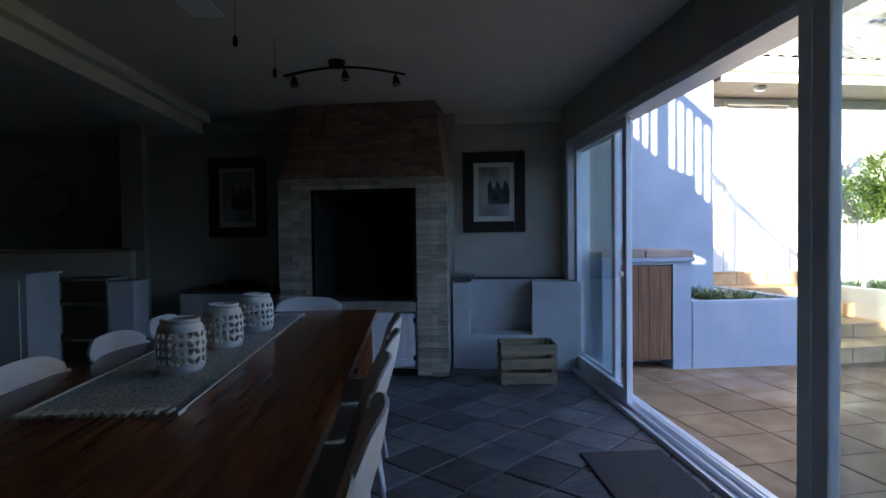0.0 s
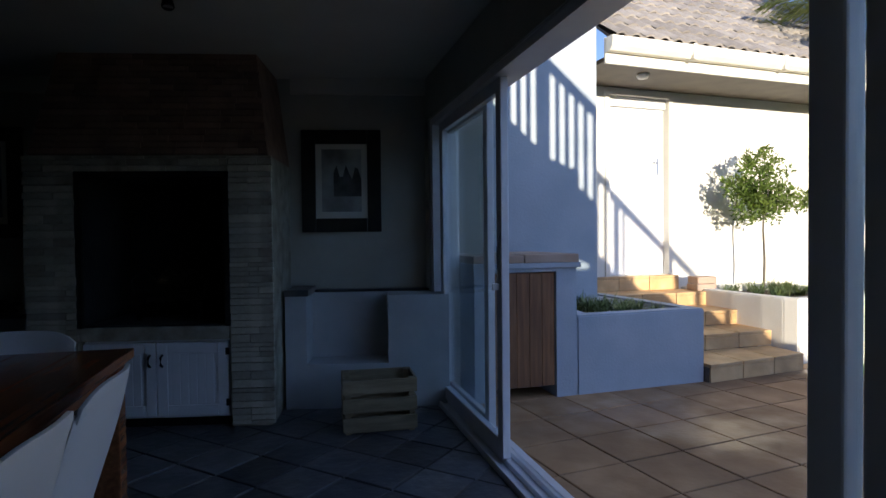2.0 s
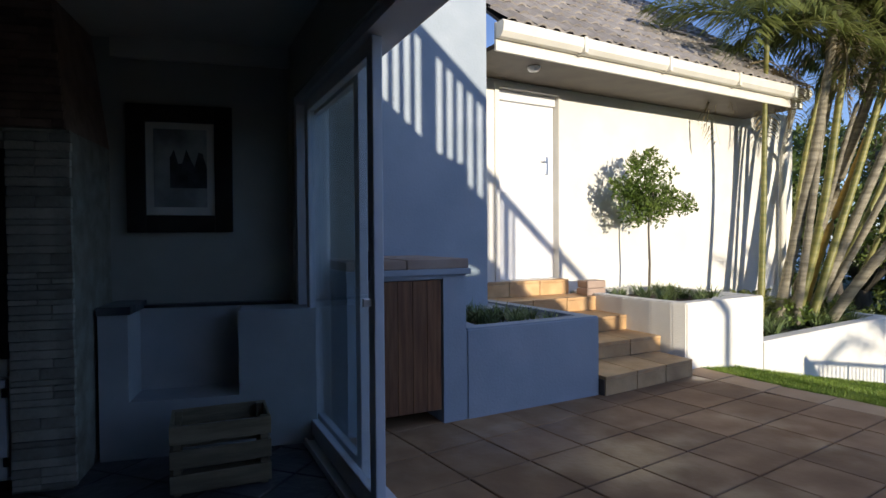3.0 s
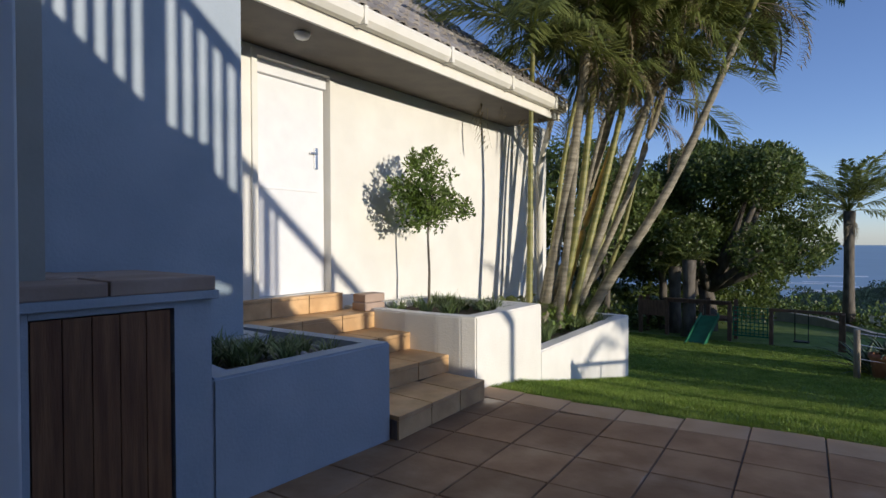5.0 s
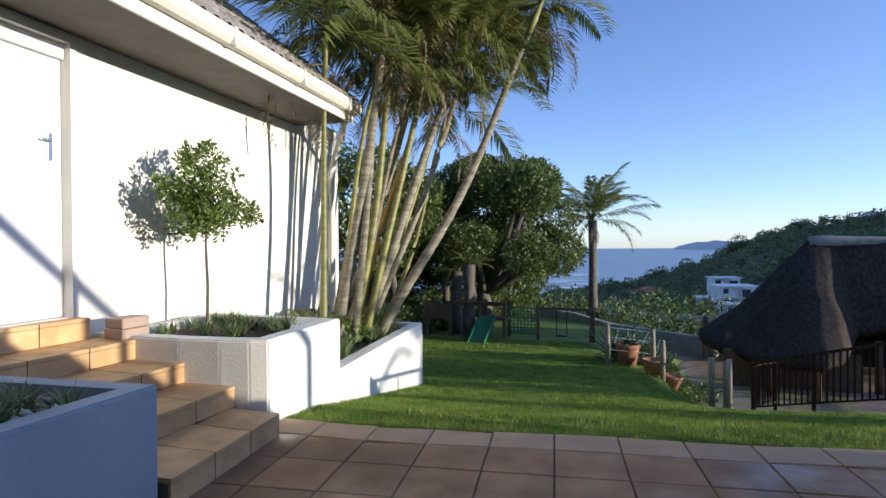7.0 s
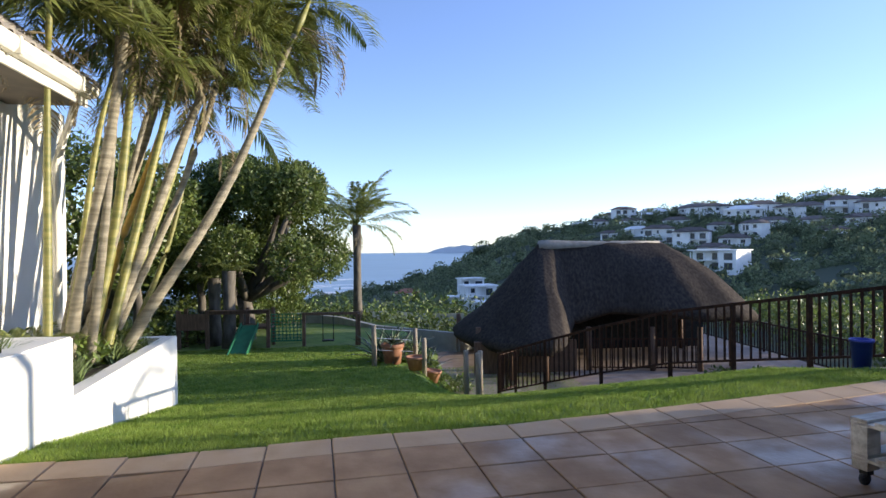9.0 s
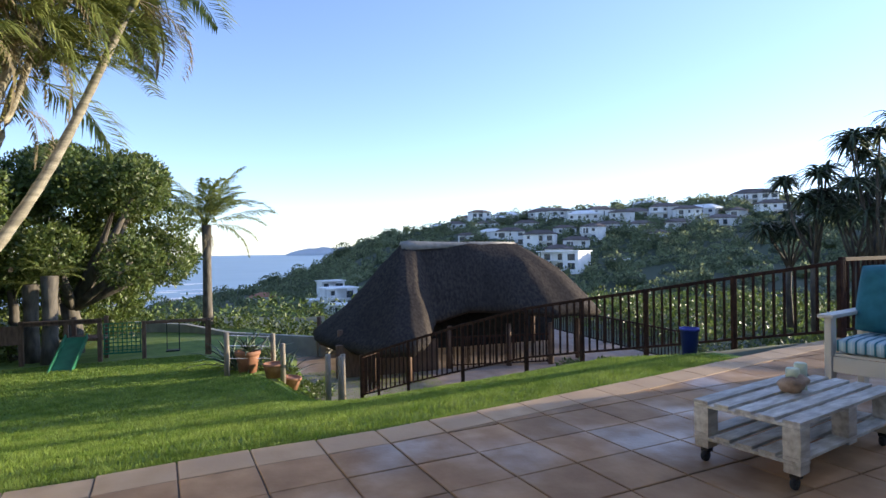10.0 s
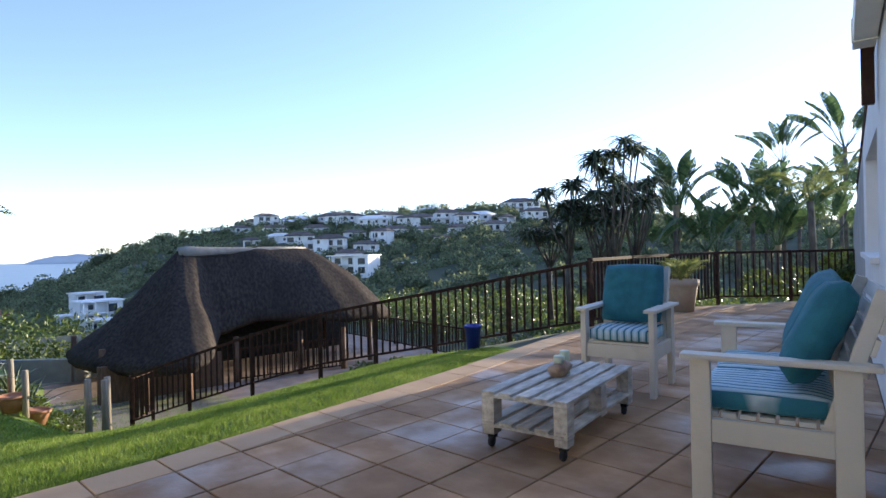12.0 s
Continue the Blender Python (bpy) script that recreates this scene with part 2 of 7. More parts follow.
M = dict(
    white_wall=mat("white_plaster", (0.74, 0.72, 0.66), (0.80, 0.78, 0.72), 0.85, 3, 5, 0.15, 60, c3=(0.66, 0.63, 0.56), s3=0.9, w3=0.35),
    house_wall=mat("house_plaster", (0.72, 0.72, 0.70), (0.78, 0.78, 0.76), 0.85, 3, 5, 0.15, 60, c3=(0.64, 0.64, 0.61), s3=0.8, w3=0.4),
    # plaster darkened and blued: the patio's sky-lit shade is put into its colour
    screen_wall=mat("shade_blue_plaster", (0.34, 0.40, 0.455), (0.40, 0.455, 0.51), 0.85, 3, 5, 0.15, 60, c3=(0.31, 0.36, 0.41), s3=0.8, w3=0.4),
    room_wall=mat("room_paint", (0.36, 0.35, 0.30), (0.40, 0.39, 0.34), 0.8, 4, 4, 0.05, 50),
    ceiling=mat("ceiling_paint", (0.56, 0.54, 0.47), (0.60, 0.58, 0.50), 0.85, 3, 4, 0.03, 40),
    white_paint=mat("white_gloss_paint", (0.74, 0.75, 0.76), (0.80, 0.80, 0.80), 0.4, 5, 4, 0.05, 30),
    alu=mat("white_aluminium", (0.70, 0.71, 0.73), (0.76, 0.77, 0.78), 0.35, 6, 3, 0.0),
    slate=mat("slate_tile", (0.045, 0.05, 0.06), (0.11, 0.11, 0.11), 0.38, 6, 8, 0.35, 18, rand=0.45, c3=(0.13, 0.10, 0.075), s3=2.5, w3=0.5),
    slate_grout=mat("slate_grout", (0.12, 0.12, 0.12), (0.18, 0.18, 0.17), 0.8, 20, 4, 0.2),
    # white ledges and cabinets greyed, the room's shade put into the colour
    shade_grey_paint=mat("shade_grey_paint", (0.40, 0.41, 0.42), (0.46, 0.47, 0.47), 0.8, 4, 4, 0.05, 50),
    stone=mat("stacked_stone", (0.26, 0.225, 0.165), (0.46, 0.42, 0.33), 0.8, 9, 8, 0.5, 30, rand=0.3, c3=(0.30, 0.27, 0.22), s3=3, w3=0.5),
    soot=mat("soot_and_lapa_shade", (0.008, 0.008, 0.008), (0.02, 0.02, 0.02), 0.9, 8, 6, 0.3),
    brick_hood=mat("clay_brick", (0.20, 0.115, 0.085), (0.30, 0.19, 0.14), 0.8, 9, 8, 0.4, 30, rand=0.25),
    iron=mat("black_iron", (0.012, 0.012, 0.013), (0.03, 0.028, 0.026), 0.5, 20, 4, 0.1, metal=0.6),
    dark_wood=mat("polished_mahogany", (0.17, 0.055, 0.022), (0.30, 0.11, 0.045), 0.24, 5, 8, 0.04, 20, stretch=(9, 0.7, 9), c3=(0.11, 0.035, 0.018), s3=1.5),
    plank=mat("weathered_hardwood", (0.14, 0.055, 0.024), (0.25, 0.115, 0.05), 0.6, 4, 8, 0.25, 24, stretch=(9, 9, 0.6), rand=0.25),
    crate_wood=mat("crate_pine", (0.19, 0.145, 0.085), (0.28, 0.22, 0.135), 0.7, 5, 8, 0.25, 24, stretch=(1, 7, 7), rand=0.15),
    pallet_wood=mat("whitewashed_pallet", (0.40, 0.37, 0.32), (0.68, 0.66, 0.60), 0.75, 5, 8, 0.35, 24, stretch=(1.5, 6, 6), rand=0.12, c3=(0.30, 0.25, 0.19), s3=4, w3=0.6),
    chair_wood=mat("cream_painted_wood", (0.62, 0.58, 0.49), (0.74, 0.71, 0.63), 0.6, 5, 8, 0.2, 24, c3=(0.48, 0.42, 0.33), s3=5, w3=0.4),
    plastic=mat("white_plastic", (0.72, 0.73, 0.75), (0.76, 0.77, 0.78), 0.4, 4, 2),
    ceramic=mat("white_ceramic", (0.72, 0.72, 0.70), (0.80, 0.80, 0.78), 0.3, 8, 3, 0.05),
    weave=mat("woven_runner", (0.30, 0.33, 0.33), (0.62, 0.63, 0.60), 0.9, 90, 2, 0.6, 160, lo=0.45, hi=0.55),
    fringe=mat("cotton_fringe", (0.55, 0.54, 0.49), (0.66, 0.65, 0.60), 0.9, 40, 3, 0.2),
    picture_frame=mat("black_frame", (0.010, 0.010, 0.010), (0.025, 0.023, 0.02), 0.35, 10, 4, 0.1),
    paper=mat("picture_mount", (0.62, 0.60, 0.54), (0.66, 0.64, 0.58), 0.7, 5, 3),
    print_grey=mat("print_grey", (0.20, 0.20, 0.19), (0.42, 0.42, 0.40), 0.6, 6, 6),
    print_dark=mat("print_dark", (0.02, 0.02, 0.02), (0.08, 0.08, 0.08), 0.6, 12, 6),
    rubber=mat("rubber_mat", (0.018, 0.018, 0.02), (0.05, 0.05, 0.055), 0.9, 120, 4, 0.5, 200),
    tile=mat("sandstone_paver", (0.34, 0.185, 0.088), (0.47, 0.28, 0.145), 0.5, 4, 8, 0.12, 30, rand=0.17, c3=(0.20, 0.105, 0.05), s3=1.1, w3=0.7),
    border=mat("pale_border_paver", (0.52, 0.33, 0.18), (0.64, 0.43, 0.25), 0.8, 4, 8, 0.12, 30, rand=0.10, c3=(0.36, 0.23, 0.14), s3=2, w3=0.5),
    grout=mat("patio_grout", (0.13, 0.10, 0.085), (0.20, 0.16, 0.13), 0.85, 20, 4, 0.3),
    step_tile=mat("sandstone_step", (0.52, 0.31, 0.14), (0.68, 0.44, 0.22), 0.55, 5, 8, 0.15, 30, rand=0.12, c3=(0.34, 0.22, 0.12), s3=3, w3=0.5),
    soil=mat("soil", (0.05, 0.035, 0.022), (0.10, 0.07, 0.045), 0.95, 12, 8, 0.8),
    pebble=mat("grey_pebble", (0.30, 0.31, 0.33), (0.55, 0.56, 0.58), 0.6, 6, 4, rand=0.3),
    roof_tile=mat("concrete_roof_tile", (0.26, 0.235, 0.215), (0.36, 0.33, 0.30), 0.85, 6, 8, 0.3, 40, rand=0.16, c3=(0.22, 0.20, 0.18), s3=2, w3=0.5),
    gutter=mat("gutter_paint", (0.74, 0.71, 0.62), (0.79, 0.76, 0.68), 0.5, 5, 4, 0.05),
    beige_trim=mat("brown_trim", (0.055, 0.043, 0.031), (0.085, 0.067, 0.05), 0.6, 5, 4, 0.05),
    steel=mat("brushed_steel", (0.55, 0.55, 0.55), (0.65, 0.65, 0.65), 0.3, 20, 3, metal=1.0),
    grass=mat("lawn_soil_green", (0.085, 0.16, 0.02), (0.15, 0.24, 0.04), 0.9, 2.0, 6, 0.5, 60, c3=(0.20, 0.235, 0.07), s3=0.5, w3=0.6),
    blade=leaf_mat("grass_blade", (0.14, 0.235, 0.03), (0.27, 0.36, 0.07), 0.6, 0.35, 0.45),
    leaf=leaf_mat("topiary_leaf", (0.07, 0.125, 0.02), (0.16, 0.225, 0.05), 0.45, 0.45, 0.35),
    tree_leaf=leaf_mat("dark_tree_leaf", (0.06, 0.10, 0.022), (0.15, 0.19, 0.05), 0.45, 0.5, 0.35),
    frond=leaf_mat("palm_frond", (0.13, 0.17, 0.045), (0.30, 0.33, 0.11), 0.45, 0.4, 0.5),
    frond_dry=leaf_mat("dry_frond", (0.20, 0.16, 0.09), (0.32, 0.26, 0.16), 0.7, 0.3, 0.2),
    banana=leaf_mat("strelitzia_leaf", (0.055, 0.115, 0.045), (0.13, 0.20, 0.08), 0.35, 0.35, 0.3),
    aloe=leaf_mat("aloe_leaf", (0.05, 0.085, 0.05), (0.10, 0.14, 0.08), 0.5, 0.3, 0.1),
    liriope=leaf_mat("border_grass_leaf", (0.09, 0.15, 0.04), (0.28, 0.34, 0.16), 0.5, 0.4, 0.2),
    shrub=leaf_mat("shrub_leaf", (0.05, 0.10, 0.02), (0.16, 0.20, 0.04), 0.5, 0.5, 0.25),
    # lighter than the near leaves, with the haze of distance in the colour
    hill_leaf=leaf_mat("hazed_hill_foliage", (0.13, 0.165, 0.08), (0.25, 0.28, 0.15), 0.8, 0.45, 0.5),
    hill_soil=mat("hill_ground", (0.035, 0.055, 0.03), (0.075, 0.095, 0.05), 0.95, 0.06, 6, 0.0, c3=(0.10, 0.10, 0.06), s3=0.02, w3=0.5),
    palm_bark=mat("palm_cane_bark", (0.19, 0.165, 0.115), (0.36, 0.32, 0.235), 0.75, 3, 6, 0.6, 30, stretch=(1, 1, 7), rand=0.2),
    cane_green=mat("green_cane", (0.16, 0.17, 0.045), (0.31, 0.285, 0.09), 0.5, 3, 5, 0.15, 20, stretch=(1, 1, 6), rand=0.2),
    cane_yellow=mat("yellow_cane", (0.42, 0.25, 0.04), (0.54, 0.35, 0.08), 0.45, 3, 5, 0.1, 20, stretch=(1, 1, 6)),
    bark=mat("grey_bark", (0.07, 0.06, 0.05), (0.16, 0.14, 0.11), 0.9, 6, 8, 0.6, 20, stretch=(1, 1, 0.4)),
    thatch=mat("thatch", (0.040, 0.034, 0.031), (0.080, 0.067, 0.057), 0.95, 14, 8, 0.9, 40, spec=0.04, stretch=(1, 1, 0.35), c3=(0.032, 0.028, 0.026), s3=0.6, w3=0.5),
    thatch_cap=mat("mortar_ridge_cap", (0.26, 0.24, 0.21), (0.34, 0.32, 0.28), 0.9, 5, 6, 0.4),
    rail=mat("brown_steel", (0.035, 0.017, 0.012), (0.06, 0.03, 0.02), 0.75, 10, 4, 0.05, spec=0.15),
    pole=mat("treated_pole", (0.22, 0.18, 0.13), (0.34, 0.29, 0.22), 0.8, 5, 8, 0.4, 30, stretch=(6, 6, 0.7)),
    terracotta=mat("terracotta", (0.26, 0.11, 0.06), (0.38, 0.18, 0.10), 0.75, 6, 6, 0.2),
    sand_pot=mat("sandstone_pot", (0.45, 0.36, 0.27), (0.54, 0.45, 0.35), 0.8, 6, 6, 0.2),
    paving=mat("deck_paving", (0.34, 0.24, 0.18), (0.44, 0.33, 0.26), 0.75, 3, 6, 0.3),
    blue=mat("blue_plastic", (0.015, 0.03, 0.28), (0.02, 0.05, 0.36), 0.45, 4, 3),
    green_play=mat("green_plastic", (0.01, 0.12, 0.055), (0.02, 0.17, 0.08), 0.5, 4, 3),
    play_wood=mat("play_timber", (0.10, 0.055, 0.03), (0.18, 0.10, 0.06), 0.8, 4, 7, 0.3, stretch=(5, 5, 1)),
    teal=mat("teal_canvas", (0.006, 0.13, 0.17), (0.012, 0.18, 0.23), 0.8, 12, 6, 0.3, 180, c3=(0.008, 0.10, 0.13), s3=4, w3=0.4),
    seat_blue=mat("blue_ticking", (0.32, 0.55, 0.66), (0.68, 0.80, 0.82), 0.85, 9, 3, 0.25, 120, stretch=(6, 0.5, 0.5), lo=0.42, hi=0.58, c3=(0.12, 0.42, 0.50), s3=22, w3=0.35),
    candle=mat("candle_wax", (0.55, 0.62, 0.45), (0.62, 0.68, 0.52), 0.5, 6, 3),
    driftwood=mat("driftwood", (0.28, 0.18, 0.12), (0.50, 0.36, 0.26), 0.8, 14, 8, 0.5, 40),
    sea=mat("sea_water", (0.17, 0.26, 0.31), (0.21, 0.30, 0.35), 0.35, 0.01, 8, 0.1, 0.4, stretch=(1, 1, 1), c3=(0.20, 0.30, 0.36), s3=0.002, w3=0.6),
    foam=mat("surf_foam", (0.75, 0.78, 0.8), (0.85, 0.86, 0.87), 0.9, 0.05, 6),
    wall_grey=mat("grey_boundary_wall", (0.30, 0.29, 0.26), (0.40, 0.39, 0.35), 0.9, 2, 6, 0.2),
    far_white=mat("far_render", (0.78, 0.77, 0.74), (0.86, 0.85, 0.82), 0.85, 0.5, 4, rand=0.12),
    far_roof=mat("far_roof", (0.11, 0.085, 0.075), (0.19, 0.15, 0.13), 0.9, 0.6, 4, rand=0.3),
    far_roof_red=mat("far_roof_red", (0.38, 0.14, 0.08), (0.45, 0.20, 0.12), 0.9, 0.6, 4),
    far_glass=mat("far_window", (0.03, 0.04, 0.05), (0.06, 0.07, 0.08), 0.2, 2, 2),
    # pale blue-grey standing in for the sea haze in front of the headland
    headland=mat("haze_painted_headland", (0.52, 0.56, 0.60), (0.56, 0.60, 0.64), 1.0, 0.01, 4),
    glass=glass_mat("door_glass"),
)


damp(M["tile"], 0.34, 0.85, 1.0)


# ---- mesh helpers ----
def part(name, bm, material, parent=None, label="", smooth=False):
    me = bpy.data.meshes.new(name)
    bm.to_mesh(me)
    bm.free()
    return piece(name, me, material, parent, label, smooth)


def piece(name, me, material, parent=None, label="", smooth=False):
    if material is not None and not me.materials:
        me.materials.append(material)
    if smooth:
        me.polygons.foreach_set("use_smooth", [True] * len(me.polygons))
    ob = new(name, me)
    if parent is not None:
        ob.parent = parent
    if label:
        ob["label"] = label
    return ob


def mesh_of(name, verts, faces):
    me = bpy.data.meshes.new(name)
    me.from_pydata([tuple(v) for v in verts], [], [tuple(f) for f in faces])
    me.update()
    return me


def box(bm, x0, x1, y0, y1, z0, z1, m=None):
    vs = [bm.verts.new((x, y, z)) for x in (x0, x1) for y in (y0, y1) for z in (z0, z1)]
    for f in ((0, 1, 3, 2), (4, 6, 7, 5), (0, 4, 5, 1), (2, 3, 7, 6), (0, 2, 6, 4), (1, 5, 7, 3)):
        bm.faces.new([vs[i] for i in f])
    if m is not None:
        bmesh.ops.transform(bm, matrix=m, verts=vs)
    return vs


def bx(x0, x1, y0, y1, z0, z1, bevel=0.0, m=None):
    bm = bmesh.new()
    box(bm, x0, x1, y0, y1, z0, z1)
    if bevel:
        bmesh.ops.bevel(bm, geom=bm.edges[:], offset=bevel, segments=2, affect="EDGES", profile=0.6)
    if m is not None:
        bmesh.ops.transform(bm, matrix=m, verts=bm.verts[:])
    return bm


def prism(pts, z0, z1, bevel=0.0):
    """An upright block over a plan outline (counter-clockwise); z0, z1 may be lists."""
    bm = bmesh.new()
    n = len(pts)
    lo = [bm.verts.new((p[0], p[1], z0[i] if isinstance(z0, (list, tuple)) else z0)) for i, p in enumerate(pts)]
    hi = [bm.verts.new((p[0], p[1], z1[i] if isinstance(z1, (list, tuple)) else z1)) for i, p in enumerate(pts)]
    bm.faces.new(hi)
    bm.faces.new(lo[::-1])
    for i in range(n):
        j = (i + 1) % n
        bm.faces.new((lo[i], lo[j], hi[j], hi[i]))
    if bevel:
        bmesh.ops.bevel(bm, geom=bm.edges[:], offset=bevel, segments=2, affect="EDGES", profile=0.6)
    return bm


def tube(path, radii, sides=10, caps=True):
    """A round, tapering body along a line of points."""
    bm = bmesh.new()
    rings = []
    P = [Vector(p) for p in path]
    for i, p in enumerate(P):
        d = (P[min(i + 1, len(P) - 1)] - P[max(i - 1, 0)]).normalized()
        a = d.orthogonal().normalized() if abs(d.z) > 0.95 else d.cross(Vector((0, 0, 1))).normalized()
        b = d.cross(a)
        r = radii[i] if isinstance(radii, (list, tuple)) else radii
        rings.append([bm.verts.new(p + r * (math.cos(t) * a + math.sin(t) * b)) for t in (2 * math.pi * k / sides for k in range(sides))])
    for u, v in zip(rings, rings[1:]):
        for k in range(sides):
            bm.faces.new((u[k], u[(k + 1) % sides], v[(k + 1) % sides], v[k]))
    if caps:
        bm.faces.new(rings[0][::-1])
        bm.faces.new(rings[-1])
    bmesh.ops.recalc_face_normals(bm, faces=bm.faces[:])
    return bm


def lathe(profile, sides=24, at=(0, 0, 0)):
    bm = bmesh.new()
    rings = [[bm.verts.new((at[0] + r * math.cos(2 * math.pi * k / sides), at[1] + r * math.sin(2 * math.pi * k / sides), at[2] + z)) for k in range(sides)] for r, z in profile]
    for u, v in zip(rings, rings[1:]):
        for k in range(sides):
            bm.faces.new((u[k], u[(k + 1) % sides], v[(k + 1) % sides], v[k]))
    bmesh.ops.recalc_face_normals(bm, faces=bm.faces[:])
    return bm


def thing(name, label, category, at=None, group=""):
    ob = new(name)
    if at is not None:
        ob.matrix_world = at
    return tagged(ob, label, category, group)


def structure(ob, label, category):
    return tagged(ob, label, category, kind="structure")


def quads_mesh(name, Q):
    """A mesh of loose four-cornered leaves from an array of n x 4 x 3 places."""
    n = len(Q)
    me_ = bpy.data.meshes.new(name)
    me_.vertices.add(4 * n)
    me_.vertices.foreach_set("co", np.ascontiguousarray(Q, dtype=np.float32).reshape(-1))
    me_.loops.add(4 * n)
    me_.loops.foreach_set("vertex_index", np.arange(4 * n, dtype=np.int32))
    me_.polygons.add(n)
    me_.polygons.foreach_set("loop_start", np.arange(0, 4 * n, 4, dtype=np.int32))
    me_.update(calc_edges=True)
    return me_


def cloud_mesh(name, n, blobs, size, seed, aspect=2.2, up=0.3, inner=0.55):
    """n small leaf blades at random attitudes through overlapping uneven lumps (x, y, z, r)."""
    g = np.random.default_rng(seed)
    B = np.array(blobs, dtype=float)
    w = B[:, 3] ** 2
    pick = B[g.choice(len(B), n, p=w / w.sum())]
    d = g.normal(size=(n, 3))
    d /= np.linalg.norm(d, axis=1)[:, None]
    r = pick[:, 3] * g.uniform(inner, 1.05, n) ** 0.7
    c = pick[:, :3] + d * r[:, None] * np.array((1, 1, 0.9))
    a = g.normal(size=(n, 3)) + d * 0.5
    a[:, 2] += up
    a /= np.linalg.norm(a, axis=1)[:, None]
    s = np.cross(a, g.normal(size=(n, 3)))
    s /= np.linalg.norm(s, axis=1)[:, None] + 1e-9
    L = (size * g.uniform(0.6, 1.3, n))[:, None]
    hw = L / aspect / 2
    return quads_mesh(name, np.stack([c, c + a * L * 0.45 + s * hw, c + a * L, c + a * L * 0.45 - s * hw], axis=1))


# ---- the house: floor, walls, door ----
CEIL = 2.42
X_DOOR = 2.0                         # inner face of the door wall
OPEN_N, OPEN_S, HEAD = 5.36, 0.75, 2.09

floor = structure(part("floor", prism([(-5.5, -3.0), (2.2, -3.0), (2.2, 7.4), (-5.5, 7.4)], -0.2, -0.012), M["slate_grout"]),
                  "dark grey slate tiled indoor floor", "floor")
ceiling = structure(part("ceiling", bx(-5.5, 2.25, -3.0, 7.4, CEIL, CEIL + 0.25), M["ceiling"]), "plain painted ceiling in shade", "ceiling")
bm = bmesh.new()
box(bm, X_DOOR, 2.22, OPEN_N, 6.3, 0, 3.1)
box(bm, X_DOOR, 2.22, -3.0, OPEN_S, 0, 3.1)
box(bm, X_DOOR, 2.22, OPEN_S, OPEN_N, HEAD, 3.1)
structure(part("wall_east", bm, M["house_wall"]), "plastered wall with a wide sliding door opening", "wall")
bm = bmesh.new()
box(bm, 1.984, 1.998, OPEN_N + 0.002, 5.9, 0, CEIL)
box(bm, 1.984, 1.998, -3.0, OPEN_S - 0.002, 0, CEIL)
box(bm, 1.984, 1.998, OPEN_S, OPEN_N, HEAD + 0.002, CEIL)
structure(part("wall_lining", bm, M["room_wall"]), "olive grey painted inner face of the door wall", "wall")
# unseen mass added above the house to cut sky light on the screen wall
structure(part("wall_upper", bx(-5.5, 2.12, -5.0, 6.26, 3.101, 6.2), M["house_wall"]), "unseen block on top of the house, added to keep sky light off the patio", "wall")
# added behind the wing so no sun passes its window onto the planter
structure(part("wall_wing_end", bx(-1.0, 4.1, -5.2, -5.0, 0, 2.2), M["house_wall"]), "wall added behind the wing window to block the sun", "wall")
structure(part("wall_west", bx(-5.7, -5.5, -3.2, 7.6, 0, CEIL), M["room_wall"]), "olive grey painted room wall", "wall")
structure(part("wall_south", bx(-5.5, 2.0, -3.2, -3.0, 0, CEIL), M["room_wall"]), "olive grey painted room wall", "wall")
structure(part("wall_far", bx(-5.5, -1.9, 7.4, 7.6, 0, CEIL), M["room_wall"]), "dark painted wall of the side room", "wall")

# braai wall, slightly askew to the door wall; u runs along it, v into it
BW = pose(0.6, 5.03, 0, 0, 0, -11)
bm = bmesh.new()
box(bm, -3.0, 1.8, 0.70, 0.95, 0, CEIL, BW)
box(bm, -3.25, -3.0, 0.60, 2.6, 0, CEIL, BW)
structure(part("wall_north", bm, M["room_wall"]), "olive grey painted wall behind the built-in braai", "wall")
bm = bmesh.new()
box(bm, -3.0, -1.262, 0.66, 0.70, 2.30, CEIL, BW)
box(bm, 0.262, 1.5, 0.66, 0.70, 2.30, CEIL, BW)
structure(part("cornice", bm, M["ceiling"]), "plain cornice under the ceiling", "cornice")
bm = bmesh.new()
box(bm, -1.80, -1.45, -3.0, 5.75, 2.24, CEIL)
structure(part("ceiling_beam", bm, M["ceiling"]), "painted beam across the ceiling", "beam")
bm = bmesh.new()
box(bm, -1.45, -1.38, -3.0, 5.75, 2.34, CEIL)
structure(part("trim", bm, M["ceiling"]), "pale cornice along the ceiling beam", "trim")

# sliding doors
def door_panel(name, x, y0, y1, label, lock=False):
    root = structure(new(name), label, "sliding door")
    z0, z1 = 0.045, 2.04
    part("stile", bx(x - 0.022, x + 0.022, y0, y0 + 0.075, z0, z1, 0.006), M["alu"], root)
    part("stile", bx(x - 0.022, x + 0.022, y1 - 0.075, y1, z0, z1, 0.006), M["alu"], root)
    part("top_rail", bx(x - 0.020, x + 0.020, y0 + 0.075, y1 - 0.075, z1 - 0.07, z1, 0.005), M["alu"], root)
    part("bottom_rail", bx(x - 0.020, x + 0.020, y0 + 0.075, y1 - 0.075, z0, z0 + 0.09, 0.005), M["alu"], root)
    pane = part("pane", bx(x - 0.003, x + 0.003, y0 + 0.07, y1 - 0.07, z0 + 0.085, z1 - 0.065), M["glass"], root, "clear glass pane")
    pane.visible_shadow = False
    if lock:
        case = part("lock_case", bx(x - 0.03, x - 0.02, y0 + 0.022, y0 + 0.052, 0.99, 1.22, 0.004), M["steel"], root, "steel lock plate")
